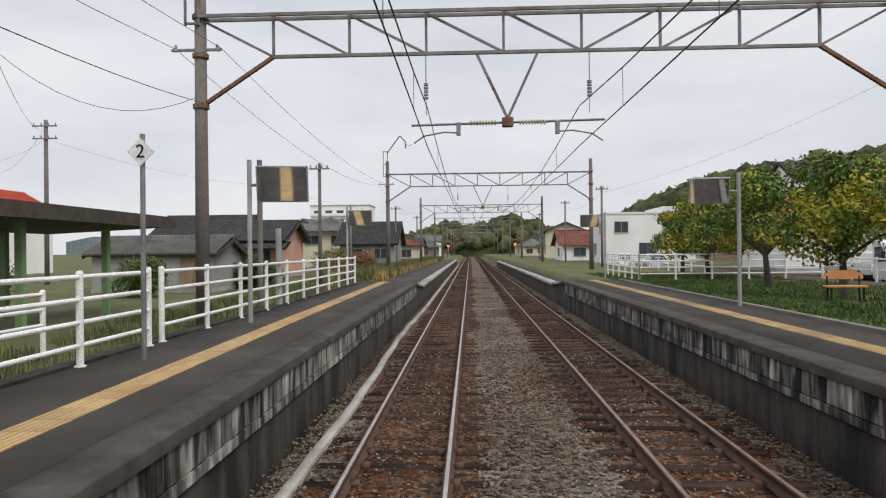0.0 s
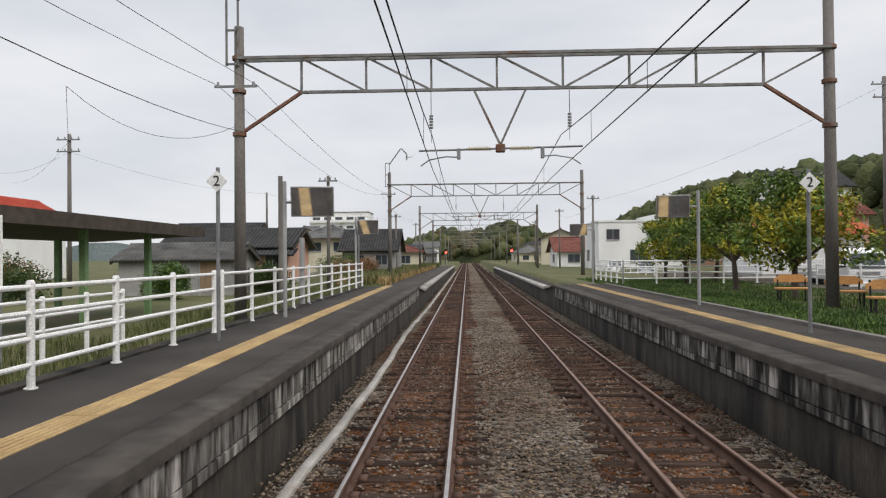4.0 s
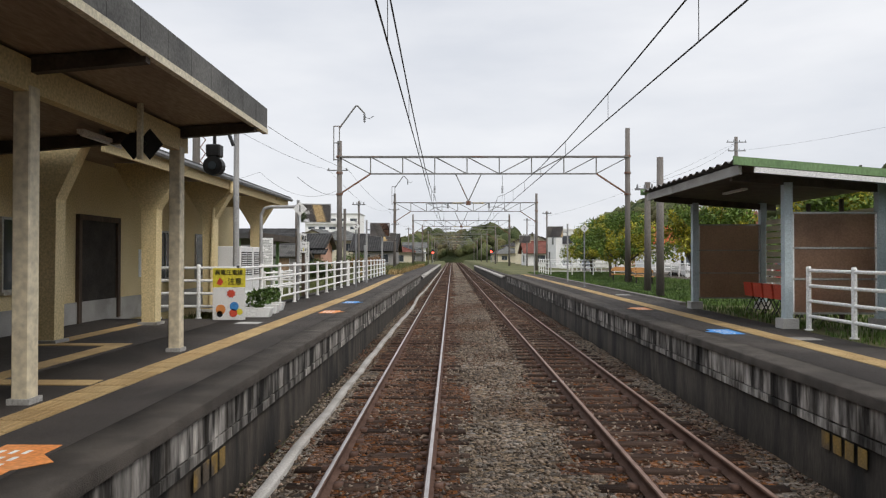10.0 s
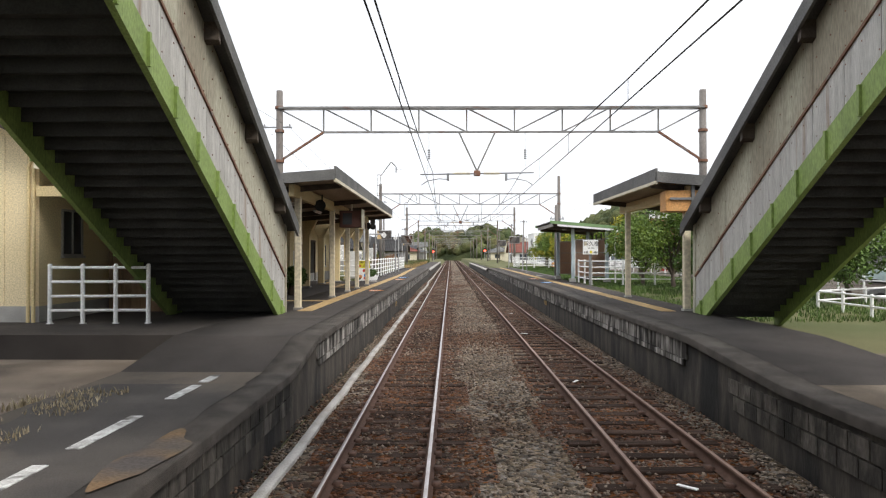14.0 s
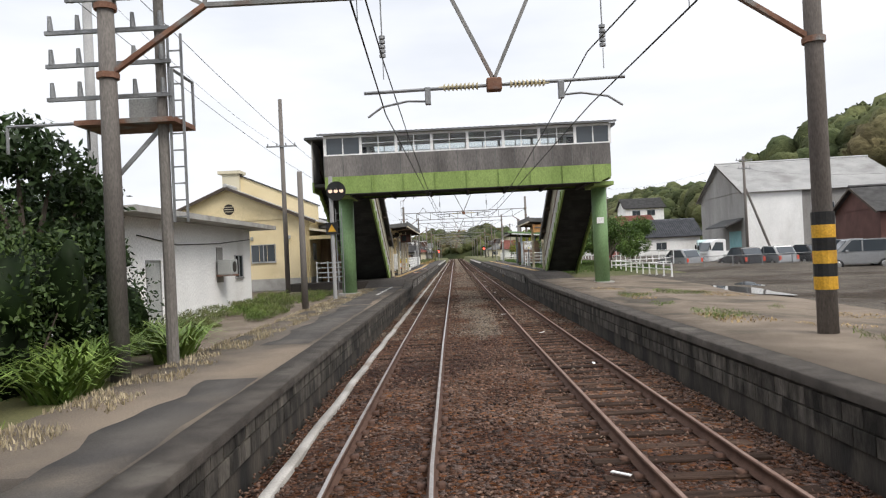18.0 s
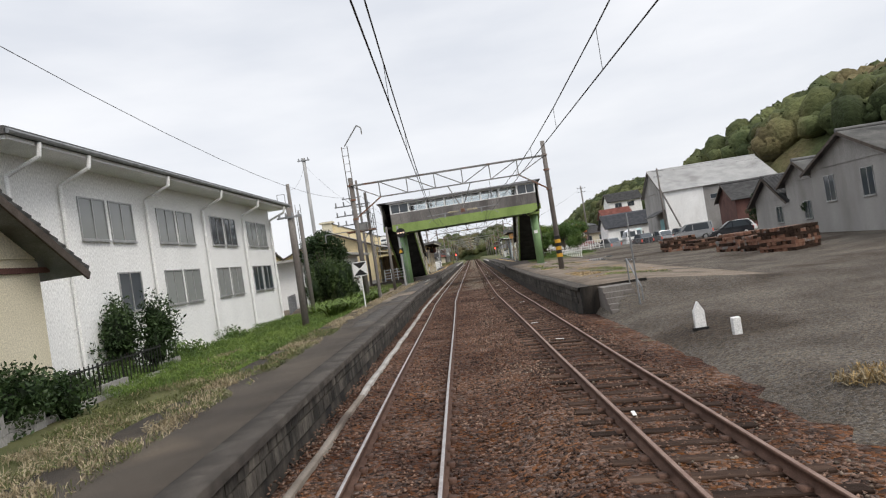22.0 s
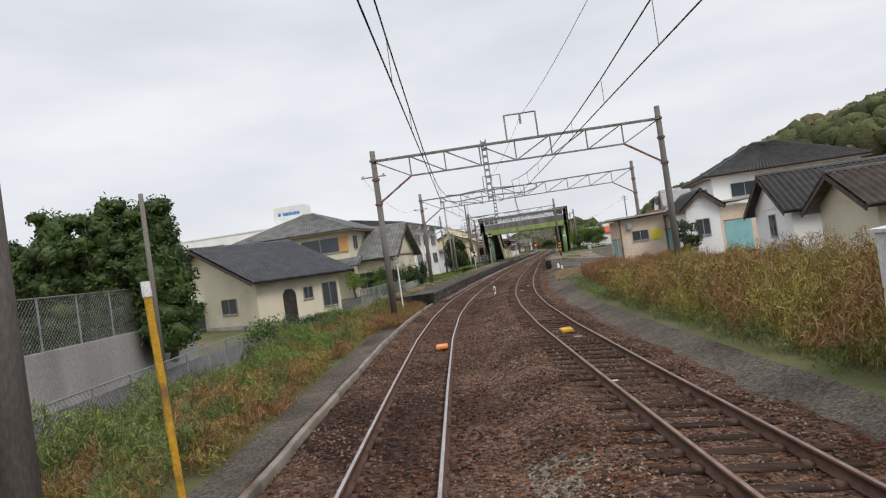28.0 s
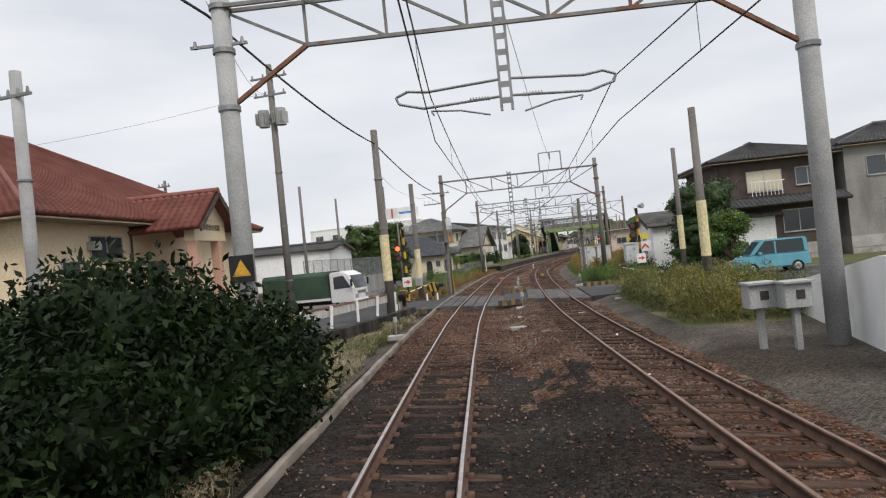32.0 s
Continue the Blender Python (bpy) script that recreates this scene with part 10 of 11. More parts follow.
def shrub(x, y, z, w, d, h, leaf, seed, leaves=1500, size=0.06, label="", name="shrub", lumps=7):
    rs, r = np.random.RandomState(seed), random.Random(seed)
    t = thing(name, label, "shrub", "shrubs", at=(x, y, z))
    def mound():
        u_, v_ = r.uniform(-0.5, 0.5), r.uniform(-0.5, 0.5)
        return u_ * w, v_ * d, h * r.uniform(0.3, 0.68) * (1 - 1.1 * (u_ * u_ + v_ * v_))
    blobs = [(*mound(), w * r.uniform(0.22, 0.4), d * r.uniform(0.22, 0.4), h * r.uniform(0.26, 0.36)) for _ in range(lumps)]
    st_ = bmesh.new()
    for b in blobs:
        tube(st_, (b[0] * 0.3, b[1] * 0.3, -0.1), (b[0], b[1], b[2]), 0.03, 0.01, 5)
    tagged(part("stem_cluster", st_, M["bark"], t), kind="stuff")
    v, f = leaf_quads(in_blobs(blobs, leaves, rs, 0.35), size, rs)
    mesh_np("leaves", v, f, M[leaf], parent=t)
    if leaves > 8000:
        # filler lumps in near-black leaf colour paint the shade inside the shrub
        lump_mesh("inner_growth", [(*q[:3], q[3] * 0.5, q[4] * 0.5, q[5] * 0.5) for q in blobs], M["bush_leaf_core_shade"], t, rs, 0.25)
    return t


for i, (tx_, ty_, th_, ts_) in enumerate(((12.6, 36.0, 4.0, 2.0), (12.2, 30.5, 4.3, 2.3), (12.2, 24.0, 4.8, 2.8), (11.8, 18.0, 4.5, 2.6), (13.4, 11.0, 4.3, 2.3), (12.6, 4.0, 3.9, 2.0), (13.8, -2.0, 4.3, 2.2), (14.5, 33, 5.0, 3.0))):
    tree(tx_, ty_, 0.85, th_, ts_, "leaf_citrus", 30 + i, 6500, 0.10, "spreading fruit tree with yellowing green leaves on the bank", 0.28, second="leaf_yellow", group="trees on the bank")
for i, (tx_, ty_, th_, ts_) in enumerate(((10.9, -12.8, 3.9, 2.1), (11.4, -16.4, 3.9, 2.2), (13.5, -20.5, 4.0, 2.3), (15.0, -16.0, 4.3, 2.4), (11.0, -21.5, 3.0, 1.6), (14.8, -25.0, 3.6, 2.0))):
    tree(tx_, ty_, 0.8, th_, ts_, "leaf_citrus" if i < 2 else "leaf", 50 + i, 7500, 0.085, "dense dark green garden tree with several stems", 0.2, group="trees behind the far platform")
tree(-7.6, -64.2, 0.3, 5.6, 1.9, "leaf_dark", 61, 11000, 0.10, "tall dark evergreen tree beside the mast", 0.15, lumps=20)
tree(-8.4, -61.5, 0.3, 4.2, 1.7, "leaf_dark", 62, 7000, 0.10, "dark evergreen tree behind the mast", 0.15, lumps=18)
tree(-10.3, -72.5, 0.3, 2.6, 0.9, "leaf_dark", 63, 3000, 0.07, "small upright conifer against the white block", 0.1)
tree(-10.4, -89.5, 0.2, 3.2, 1.2, "leaf_dark", 64, 3600, 0.08, "clipped dark shrub tree by the house corner", 0.2)
tree(-9.4, -97.5, 0.0, 2.9, 1.2, "leaf", 65, 3600, 0.07, "bushy green garden tree by the lane", 0.3)
tree(-10.2, -106.5, -0.1, 2.6, 1.2, "leaf_citrus", 66, 3600, 0.06, "cloud-pruned garden tree with pale green pads", 0.4)
tree(-8.6, -104.0, -0.1, 2.9, 1.1, "leaf", 67, 3600, 0.07, "round green garden tree", 0.3)
tree(-13.0, -110.5, -0.1, 2.2, 1.1, "leaf", 68, 2600, 0.06, "low garden tree in front of the porch", 0.3)
for i in range(9):
    low = max(0, i - 5)
    tree(-7.5 - i * 1.05, -139.3 + (i % 2) * 0.7, 0.3, 6.5 + (i % 3) * 0.22 - 0.75 * low, 1.35, "leaf_hedge", 70 + i, 12000, 0.09, "tall dense dark green hedge tree with a spiky top", 0.03, lumps=26, group="hedge trees", dense=True)
tree(19.9, -160.4, 0.0, 5.3, 2.6, "leaf_dark", 80, 22000, 0.085, "broad dark green tree beside the crossing house", 0.12, lumps=24, dense=True)
tree(21.0, -164.0, 0.0, 3.3, 1.9, "leaf", 81, 7000, 0.09, "round green tree behind the crossing", 0.2)
tree(15.5, -117.0, 0.0, 3.0, 1.0, "leaf_dark", 82, 2600, 0.08, "small dark conifer in a garden", 0.1)
tree(27.0, -58.5, 0.0, 3.4, 1.2, "leaf_dark", 83, 3000, 0.10, "spiky dark cycad-like shrub by the yard", 0.15)
shrub(8.35, -196.9, -0.6, 4.0, 5.4, 3.65, "bush_leaf_core_shade", 90, 78000, 0.075, "large dense dark green bush beside the track", "bush", 26)
for i in range(5):
    shrub(-9.0 - (i % 2), -80.0 - i * 2.3, 0.25, 1.6, 1.8, 1.0, "leaf", 100 + i, 1500, 0.06, "low green shrub in front of the fence")
for i, (sx, sy, sw, sh_) in enumerate(((-8.8, -91.0, 1.6, 1.2), (-8.6, -94.0, 1.8, 1.6), (-9.0, -100.5, 2.0, 1.7), (-11.5, -108.2, 1.4, 1.0), (-12.6, -118.5, 1.6, 1.1), (-9.6, -116.5, 1.4, 1.3), (-4.2, -131.5, 2.4, 1.3), (-5.2, -134.5, 2.6, 1.5), (-4.6, -128.8, 2.4, 1.1), (15.8, -160.5, 2.4, 1.6), (14.6, -158.0, 2.0, 1.4), (19.6, -172.0, 2.6, 1.7), (17.4, -170.5, 2.0, 1.4))):
    shrub(sx, sy, 0.0 if sy > -125 else -0.3, sw, sw, sh_, "leaf" if i % 3 else "leaf_dark", 120 + i, 2200, 0.065, "tangled green shrub among weeds")

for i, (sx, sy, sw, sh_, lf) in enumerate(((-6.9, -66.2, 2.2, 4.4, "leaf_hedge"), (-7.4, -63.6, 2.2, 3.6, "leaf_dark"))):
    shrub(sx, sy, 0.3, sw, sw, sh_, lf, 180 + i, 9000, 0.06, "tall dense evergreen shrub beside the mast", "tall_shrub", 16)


def lily(x, y, z, n, l, seed):
    """A clump of long arching leaf blades."""
    r = random.Random(seed)
    b = bmesh.new()
    for _ in range(n):
        a, k = r.uniform(0, 6.28), r.uniform(0.6, 1.2) * l
        d = Vector((math.cos(a), math.sin(a), 0))
        s = Vector((-d.y, d.x, 0)) * 0.035
        o = Vector((r.uniform(-0.3, 0.3), r.uniform(-0.3, 0.3), 0))
        rows = []
        for i in range(5):
            u = i / 4
            p = o + d * k * 0.75 * u + Vector((0, 0, k * (1.15 * u - 0.75 * u * u)))
            w = 1 - 0.85 * u
            rows.append((b.verts.new(p - s * w), b.verts.new(p + s * w)))
        for p, q in zip(rows, rows[1:]):
            b.faces.new((p[0], p[1], q[1], q[0]))
    t = thing("lily_clump", "clump of long arching bright green leaves", "plant", "leafy clumps", at=(x, y, z))
    part("leaves", b, M["grass_lush"], t)
    return t


r = random.Random(5)
for i in range(18):
    lily(-4.7 - r.uniform(0, 2.0), -62.5 - i * 0.75 + r.uniform(-0.3, 0.3), 0.42, 120, r.uniform(1.25, 1.65), 200 + i)


def grass(name, region, n, h, mat, label, seed, width=0.012, bend=0.5, on=None):
    """Blades of grass spread over a region: region(rs, n) gives x, y; the height of the ground is taken from the line's cross-section."""
    rs = np.random.RandomState(seed)
    o, y = region(rs, n)
    a = np.array([heading(v) for v in y])
    x = xc(y) + o * np.cos(a)
    yy = y + o * np.sin(a)
    z = ground_z(o, y) if on is None else on(o, y)
    hh = h * rs.uniform(0.45, 1.25, len(o))
    t = rs.uniform(0, 6.2832, len(o))
    d = np.c_[np.cos(t), np.sin(t)] * (hh * bend * rs.uniform(0.2, 1.0, len(o)))[:, None]
    s = np.c_[-np.sin(t), np.cos(t)] * width
    p = np.c_[x, yy]
    v = np.empty((len(o), 5, 3))
    v[:, 0, :2], v[:, 0, 2] = p - s, z - 0.03
    v[:, 1, :2], v[:, 1, 2] = p + s, z - 0.03
    v[:, 2, :2], v[:, 2, 2] = p + s * 0.8 + d * 0.35, z + hh * 0.6
    v[:, 3, :2], v[:, 3, 2] = p - s * 0.8 + d * 0.35, z + hh * 0.6
    v[:, 4, :2], v[:, 4, 2] = p + d, z + hh
    i = np.arange(len(o))[:, None] * 5
    tri_ = np.concatenate([i + [0, 1, 2], i + [0, 2, 3], i + [3, 2, 4]])
    mesh_np(name, v.reshape(-1, 3), tri_, M[mat], label, "grass", "stuff")


def clumped(o0, o1, y0, y1, share=0.5, size=2.0, seed=0):
    """A region with bare gaps, by noise."""
    def f(rs, n):
        o, y = rs.uniform(o0, o1, n * 2), rs.uniform(y0, y1, n * 2)
        k = np.array([noise.noise(Vector((p / size, q / size, seed))) for p, q in zip(o, y)])
        m = k > np.quantile(k, 1 - share)
        return o[m][:n], y[m][:n]
    return f


def weeds(name, region, n, h, mats, label, seed, size=0.03, patch=1.4, on=None):
    """Soft, tangled growth: fine leaves and stems through a layer whose height swells and sinks, in two tones."""
    rs = np.random.RandomState(seed)
    o, y = region(rs, n)
    a = np.array([heading(v) for v in y])
    x, yy = xc(y) + o * np.cos(a), y + o * np.sin(a)
    z = ground_z(o, y) if on is None else on(o, y)
    top = np.array([0.35 + 0.75 * (0.5 + noise.noise(Vector((p / patch, q / patch, seed)))) + 0.35 * noise.noise(Vector((p * 2.1, q * 2.1, seed + 7))) for p, q in zip(x, yy)])
    top = np.clip(top, 0.12, 1.3) * h
    c = np.c_[x, yy, z + top * rs.uniform(0, 1, len(o)) ** 0.6]
    tone = np.array([noise.noise(Vector((p * 0.42, q * 0.42, seed + 3))) for p, q in zip(x, yy)]) + 0.25 * rs.normal(size=len(o))
    cut = np.quantile(tone, 0.62)
    for k, (m, mat) in enumerate(zip((tone <= cut, tone > cut), mats)):
        nn = int(m.sum())
        d = rs.normal(size=(nn, 3)) * np.array([0.55, 0.55, 1.0])
        d /= np.linalg.norm(d, axis=1)[:, None]
        s = np.cross(d, rs.normal(size=(nn, 3)))
        s /= np.linalg.norm(s, axis=1)[:, None]
        l = size * rs.uniform(0.8, 2.6, (nn, 1))
        w = size * 0.22
        p = c[m]
        v = np.stack([p - d * l - s * w, p - d * l + s * w, p + d * l + s * w * 0.5, p + d * l - s * w * 0.5], 1)
        mesh_np(name, v.reshape(-1, 3), np.arange(nn * 4).reshape(-1, 4), M[mat], label, "weeds", "stuff")


grass("grass_behind_fence", clumped(-9, -4.6, -9, 46, 0.8), 26000, 0.22, "grass", "uneven green grass behind the platform fence", 1)
grass("bank_grass", clumped(7.9, 16, -31, 40, 0.85, 1.2), 56000, 0.13, "leaf", "low lush grass on the bank behind the far platform", 2)
grass("bank_groundcover", clumped(7.85, 10.5, -4, 29, 0.7, 0.8), 24000, 0.12, "leaf", "dense low ground cover on the bank", 3, width=0.03)
weeds("weeds_by_office", clumped(-8.4, -5.2, -64, -42, 0.42, 1.5), 30000, 0.42, ("grass", "grass_lush"), "patchy green weeds in front of the low office", 4, 0.035)
weeds("clover_by_platform", clumped(-9, -4.2, -93, -70, 0.85, 1.0), 70000, 0.30, ("grass_lush", "leaf"), "green clover and weeds along the platform back", 5, 0.03)
def on_platform(o, y):
    """The old platform's top near its back edge, the open ground behind it."""
    return np.maximum(ground_z(o, y), np.where(o > -4.2, 0.66 - 0.0005 * (-38 - y) - 0.03, -9))


grass("platform_edge_weeds", clumped(-4.7, -3.35, -122, -40, 0.6, 0.9), 30000, 0.12, "straw", "dry straw-coloured weeds along the platform back", 6, on=on_platform)
weeds("bank_weeds", clumped(-6.8, -3.1, -122, -86, 0.72, 0.9), 64000, 0.16, ("grass", "straw"), "short green and dry weeds on the bank beside the platform", 7, 0.028, on=on_platform)
weeds("dry_patch", clumped(5.9, 9.6, -116, -99, 0.38, 1.5), 40000, 0.22, ("straw", "grass_dry"), "pale dry grass beside the far track", 8, 0.04)
weeds("dirt_weeds", clumped(5.8, 10, -80, -50, 0.16, 2.0), 14000, 0.10, ("grass", "grass_lush"), "thin low weeds on the bare earth", 9, 0.025, on=lambda o, y: ground_z(o, y) + np.where(o < 7.5, 0.06, 0.0))
grass("straw_patch", clumped(5.8, 11, -80, -50, 0.2, 1.9, 4), 9000, 0.03, "grass_dry", "flattened straw on the bare earth", 10, bend=3.0, on=lambda o, y: ground_z(o, y) + np.where(o < 7.5, 0.07, 0.0))
weeds("rust_weeds", clumped(7.6, 14, -138, -114, 0.6, 2.6), 80000, 1.1, ("grass_rust", "grass_rust"), "tangled rust-brown weeds beside the far track", 21, 0.045)
weeds("goldenrod_weeds", clumped(6.8, 13.8, -158, -134, 0.9, 2.6), 120000, 1.5, ("goldenrod", "grass_rust"), "tall tangled brown and yellow weeds", 11, 0.045)
weeds("green_weeds_right", clumped(6.4, 9.6, -164, -120, 0.4, 1.5, 6), 34000, 0.55, ("grass_lush", "grass"), "green weeds at the foot of the tall growth", 13)
grass("rust_weed", clumped(7.4, 13.5, -157, -118, 0.7, 2.6), 9000, 1.25, "grass_rust", "thin brown stems standing in the weeds", 12, bend=0.3, width=0.005)
weeds("rust_weeds_left", clumped(-5.4, -3.1, -166, -121, 0.62, 1.7), 70000, 0.8, ("grass_rust", "goldenrod"), "rust-brown weeds beside the near track", 14, 0.035)
weeds("platform_end_weeds", clumped(-5.0, -2.0, -133, -124.3, 0.85, 1.4), 34000, 0.62, ("grass_rust", "goldenrod"), "rust-brown weeds at the foot of the platform end", 23, 0.035)
weeds("green_weeds_left", clumped(-7.4, -3.6, -160, -126, 0.6, 2.0, 5), 80000, 0.95, ("grass", "grass_lush"), "tangled olive and green weeds on the bank", 15, 0.04)
weeds("ditch_weeds", clumped(-4.9, -2.5, -205, -174, 0.75, 1.5), 70000, 0.36, ("grass", "straw"), "green and brown weeds along the ditch", 16, 0.035)
weeds("crossing_weeds", clumped(6.3, 10.5, -187.5, -175, 0.85, 1.8), 70000, 1.2, ("grass", "goldenrod"), "yellow-green weeds beside the line", 17, 0.04)
weeds("boundary_weeds", clumped(8.3, 10.4, -207, -196.5, 0.6, 1.5), 22000, 0.5, ("grass", "goldenrod"), "low yellow-green weeds below the white wall", 22, 0.035)
weeds("crossing_weeds_green", clumped(6.3, 9.8, -166, -158, 0.8, 1.2, 7), 30000, 0.9, ("leaf", "grass_lush"), "bright green weeds around the cabinets", 18, 0.04)
grass("far_weeds", clumped(-8, -4.5, 40, 110, 0.6, 2.5), 22000, 0.6, "grass_dry", "dry brown weeds beyond the platform end", 19, width=0.03)
grass("far_weeds_green", clumped(-9, -4.6, 40, 130, 0.6, 2.5, 2), 18000, 0.8, "grass", "green weeds beyond the platform end", 20, width=0.03)

for i, (sx, sy, sr_, sz_) in enumerate(GARDEN):
    shrub(sx, sy, 0.5, sr_ * 1.6, sr_ * 1.6, sz_, ("leaf", "leaf_hedge", "grass_rust")[i % 3], 220 + i, 5200, 0.08, "round garden shrub among the houses", "garden_shrub", 10)

# stacks of old sleepers and scrap in the yard
def sleeper_stack(x, y, z, turn, layers, per, seed):
    r_ = random.Random(seed)
    t = thing("sleeper_stack", "stack of old rust-brown sleepers lying in the yard", "sleeper stack", "sleeper stacks", at=(x, y, z), turn=turn)
    for k in range(layers):
        for i in range(per - (k > layers - 2)):
            b = boxed(-1.05, 1.05, -0.12, 0.12, 0, 0.17, bevel=0.012)
            m = pose(r_.uniform(-0.08, 0.08), (i - (per - 1) / 2) * 0.27, k * 0.178, 0, 0, r_.uniform(-2, 2))
            if k % 2:
                m = pose(0, 0, 0, 0, 0, 90) @ pose(0, (i - (per - 1) / 2) * 0.27, k * 0.178, 0, 0, r_.uniform(-2, 2))
            b.transform(m)
            part("sleeper", b, M["rusty_steel" if r_.random() < 0.4 else "sleeper"], t)


for i, (sx, sy, sl) in enumerate(((17.6, -55.5, 6), (18.4, -58.6, 4), (18.2, -66.4, 6), (18.6, -69.2, 5), (18.4, -72.2, 7), (20.6, -52.5, 3))):
    sleeper_stack(sx, sy, float(ground_z(np.array([sx]), np.array([sy]))[0]) - 0.03, 8 * i, sl, 8, 300 + i)
for i, (sx, sy, sw, sd_) in enumerate(((11.9, -51.5, 0.75, 3.2), (13.6, -46.0, 0.7, 3.0), (12.8, -58.5, 0.6, 1.8), (16.5, -92, 0.8, 2.2))):
    pb_ = bmesh.new()
    zz_ = float(ground_z(np.array([sx - 0.3]), np.array([sy]))[0]) + 0.012
    pb_.faces.new([pb_.verts.new((sx + sw * math.cos(a) * (1 + 0.25 * math.sin(3 * a + i)), sy + sd_ * math.sin(a) * (1 + 0.2 * math.cos(5 * a + i)), zz_)) for a in np.linspace(0, 6.2832, 32, endpoint=False)])
    solid("puddle", pb_, M["puddle"], "shallow rain puddle on the yard", "puddle", "puddles", "structure")
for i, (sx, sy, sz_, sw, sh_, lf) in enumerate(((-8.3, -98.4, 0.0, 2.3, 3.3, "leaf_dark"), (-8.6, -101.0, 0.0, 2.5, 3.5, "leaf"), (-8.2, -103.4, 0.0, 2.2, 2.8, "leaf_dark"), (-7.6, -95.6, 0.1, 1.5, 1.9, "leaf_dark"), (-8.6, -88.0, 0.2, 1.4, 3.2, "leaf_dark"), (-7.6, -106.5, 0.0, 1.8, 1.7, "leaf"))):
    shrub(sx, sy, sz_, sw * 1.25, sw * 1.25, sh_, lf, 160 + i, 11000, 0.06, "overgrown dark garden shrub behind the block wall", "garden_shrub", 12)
tree(27.6, -47.5, 0.2, 4.4, 1.3, "leaf_dark", 84, 4200, 0.09, "small upright dark green tree by the sheds", 0.1, lumps=18)

# ---- loose ballast ----
rs = np.random.RandomState(8)
n = 210000
o = rs.uniform(-1.6, 5.4, n)
y = np.where(rs.uniform(size=n) < 0.8, rs.uniform(-210, 15, n), rs.uniform(-210, 60, n))
g = gap(y)
inside = (np.abs(o) < 1.05) | (np.abs(o - g) < 1.05)
keep = (~inside | (rs.uniform(size=n) < 0.55)) & (o < g + 1.5) & ((np.abs(np.abs(o) - 0.566) > 0.09) & (np.abs(np.abs(o - g) - 0.566) > 0.09))
keep &= ~((y < -166.5) & (y > -175))
keep &= ~((y < -189) & (o < 3.0) & (rs.uniform(size=n) < 0.75))
o, y, g = o[keep], y[keep], g[keep]
a = np.array([heading(v) for v in y])
z = np.array([bed_z(p, q) for p, q in zip(o, y)])
c = np.c_[xc(y) + o * np.cos(a), y + o * np.sin(a), z + 0.012]
k = len(o)
oct_ = np.array([[1, 0, 0], [-1, 0, 0], [0, 1, 0], [0, -1, 0], [0, 0, 1], [0, 0, -1]], float)
sz = rs.uniform(0.014, 0.036, (k, 1, 1))
v = c[:, None, :] + oct_[None] * np.array([1, 1, 0.7]) * sz * rs.uniform(0.6, 1.25, (k, 6, 1)) + rs.normal(size=(k, 6, 3)) * 0.006
f = np.array([[0, 2, 4], [2, 1, 4], [1, 3, 4], [3, 0, 4], [2, 0, 5], [1, 2, 5], [3, 1, 5], [0, 3, 5]])
pale = (y >= -57) | ((o > 1.4) & (rs.uniform(size=k) < np.interp(-y, [120, 175, 188, 194], [0.1, 0.45, 0.45, 0.0])))
for pick_, mat_ in ((pale, "stone"), (~pale, "stone_brown")):
    w_ = v[pick_]
    mesh_np("ballast_stones", w_.reshape(-1, 3), (np.arange(len(w_))[:, None, None] * 6 + f[None]).reshape(-1, 3), M[mat_], "loose broken ballast stones", "ballast", "stuff")
# scraps of litter on the far track
for i in range(26):
    yy = -12 - i * 7.3 + rs.uniform(-2, 2)
    solid("paper_scrap", boxed(-0.12, 0.12, -0.025, 0.025, 0, 0.012), M["white"], "small pale scrap lying on the sleepers", "litter", "litter on the track", at=at_line(yy, float(gap(yy)) + rs.uniform(-0.9, 0.4), -0.15 + 0.03), turn=rs.uniform(0, 180))

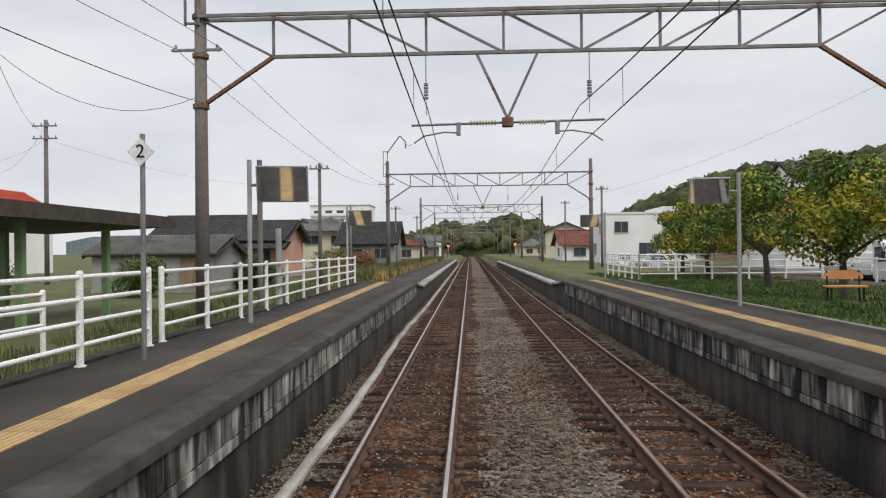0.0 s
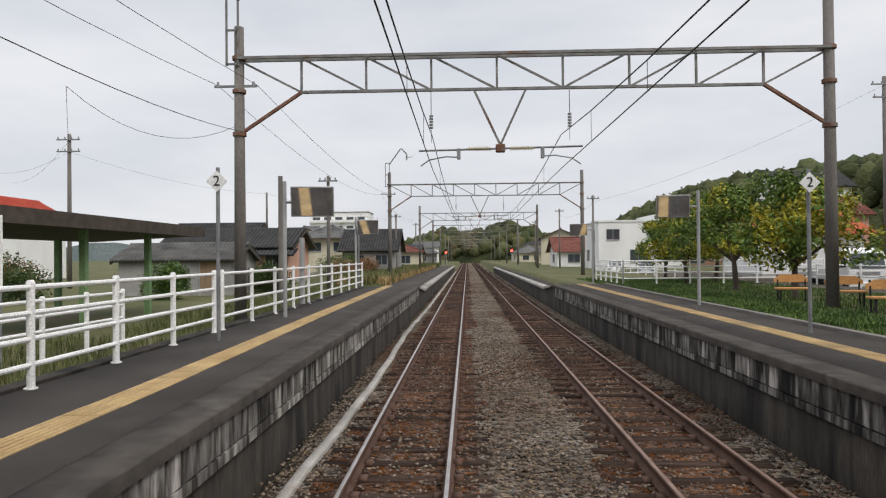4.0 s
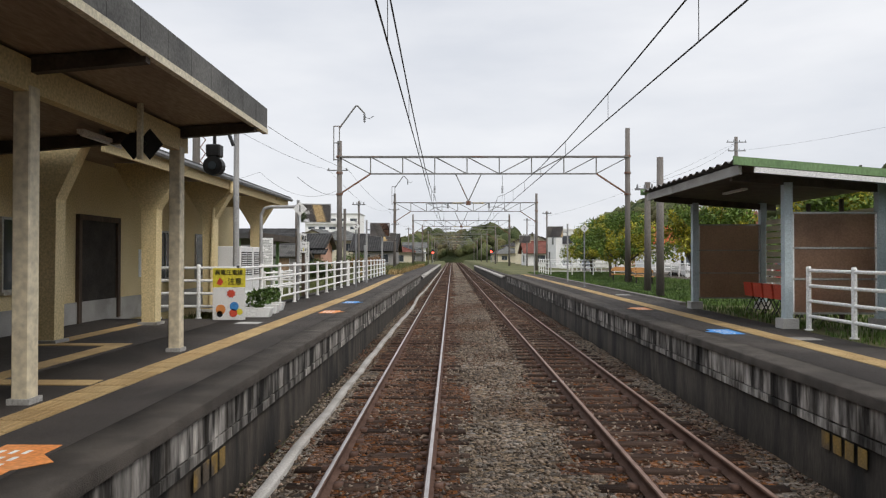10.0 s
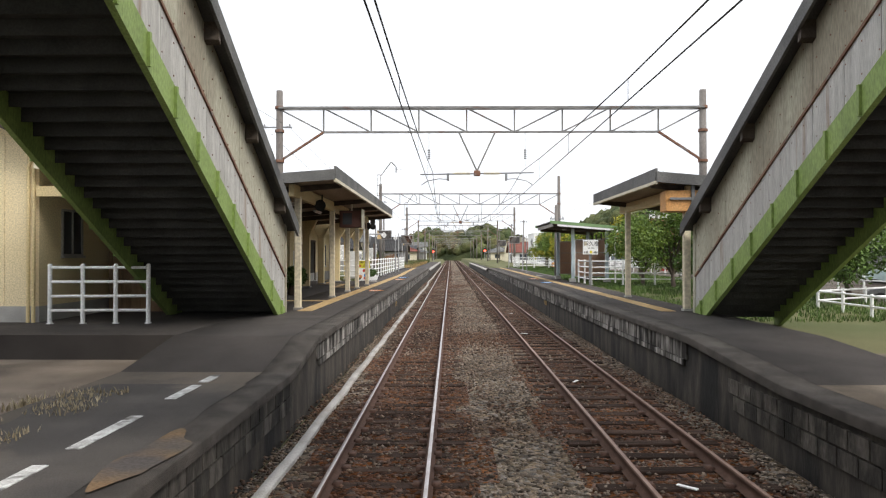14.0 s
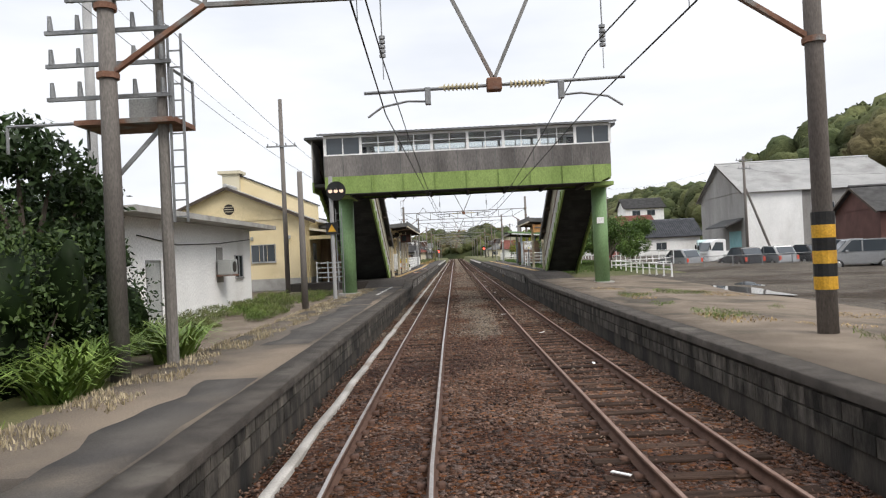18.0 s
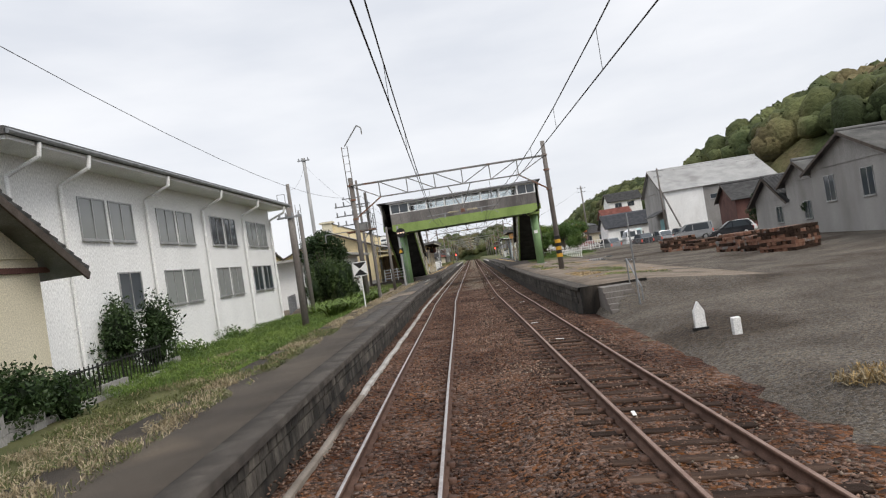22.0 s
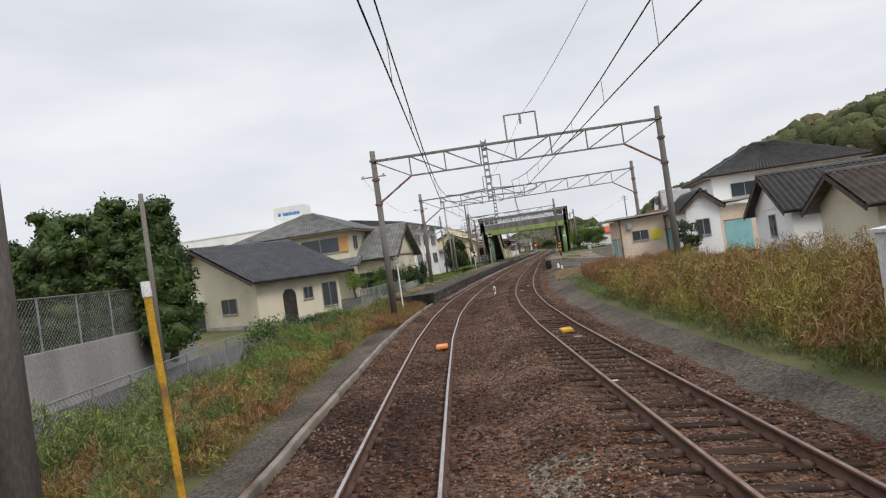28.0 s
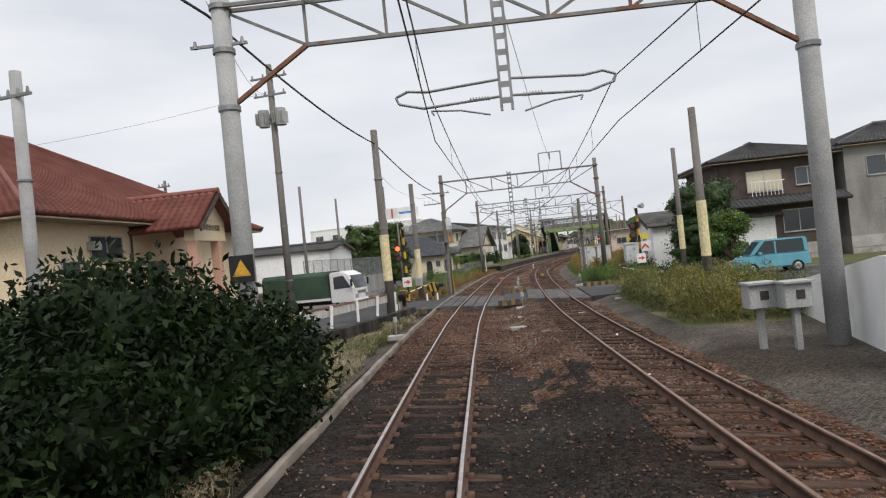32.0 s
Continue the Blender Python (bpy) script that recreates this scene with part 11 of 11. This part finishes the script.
# ---- hill and distance ----
def hill(name, cx, cy, rx, ry, h, seed, crowns, size, label, steep=0.55):
    """A wooded hill: a mound with tree clumps all over it."""
    rs = np.random.RandomState(seed)
    n = 60
    u = np.linspace(-1, 1, n)
    gx, gy = np.meshgrid(u, u)
    def height(px, py):
        d = np.sqrt(px ** 2 + py ** 2)
        base = np.clip(1 - d, 0, 1) ** steep
        return h * base
    z = height(gx, gy) - 1.0
    v = np.c_[(cx + gx * rx).ravel(), (cy + gy * ry).ravel(), z.ravel()]
    i = np.arange(n - 1)[:, None] * n + np.arange(n - 1)[None, :]
    t = thing(name, label, "hill", "", "structure")
    mesh_np("slope", v, np.stack([i, i + 1, i + n + 1, i + n], -1).reshape(-1, 4), M["hill"], parent=t)
    m = crowns
    px, py = rs.uniform(-0.95, 0.95, m), rs.uniform(-0.95, 0.95, m)
    ok = np.sqrt(px ** 2 + py ** 2) < 0.96
    px, py = px[ok], py[ok]
    cz = height(px, py)
    big = rs.uniform(0.5, 1.15, len(px)) ** 1.5 * size
    tall = rs.uniform(0.75, 1.35, len(px))
    wood = np.c_[cx + px * rx, cy + py * ry, cz + big * 0.4, big, big, big * tall]
    tagged(lump_mesh("woods", wood, M["hill"], t, rs, 0.16), kind="stuff")
    pts = np.repeat(wood, 14, 0)
    d = rs.normal(size=(len(pts), 3))
    d[:, 2] = np.abs(d[:, 2])
    d /= np.linalg.norm(d, axis=1)[:, None]
    v, f = leaf_quads(pts[:, :3] + d * pts[:, 3:6] * rs.uniform(0.92, 1.12, (len(pts), 1)), size * 0.14, rs, 0.7)
    tagged(mesh_np("foliage", v, f, M["hill"], parent=t), kind="stuff")


hill("wooded_hill", 156, 31, 109, 92, 32, 1, 8200, 2.5, "broad wooded hill in mixed greens behind the houses", 0.31)
hill("wooded_hill", 71, 190, 22, 137, 19, 2, 2000, 2.6, "lower wooded spur behind the town", 0.32)
hill("wooded_knoll", 18, 300, 26, 30, 15, 3, 420, 2.6, "wooded knoll standing over the line far off")
hill("wooded_knoll", -10, 420, 40, 30, 16, 4, 420, 3.4, "distant wooded rise behind the line")
# flat far ridge; its haze is only the colour of its material
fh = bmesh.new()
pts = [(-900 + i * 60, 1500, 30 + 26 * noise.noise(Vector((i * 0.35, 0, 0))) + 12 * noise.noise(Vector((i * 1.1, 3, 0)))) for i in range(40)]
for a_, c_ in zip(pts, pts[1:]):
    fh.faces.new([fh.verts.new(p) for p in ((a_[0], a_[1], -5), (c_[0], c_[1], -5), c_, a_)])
solid("far_hills", fh, M["far_hill"], "line of far hills on the horizon, coloured pale as haze", "hills", kind="structure")
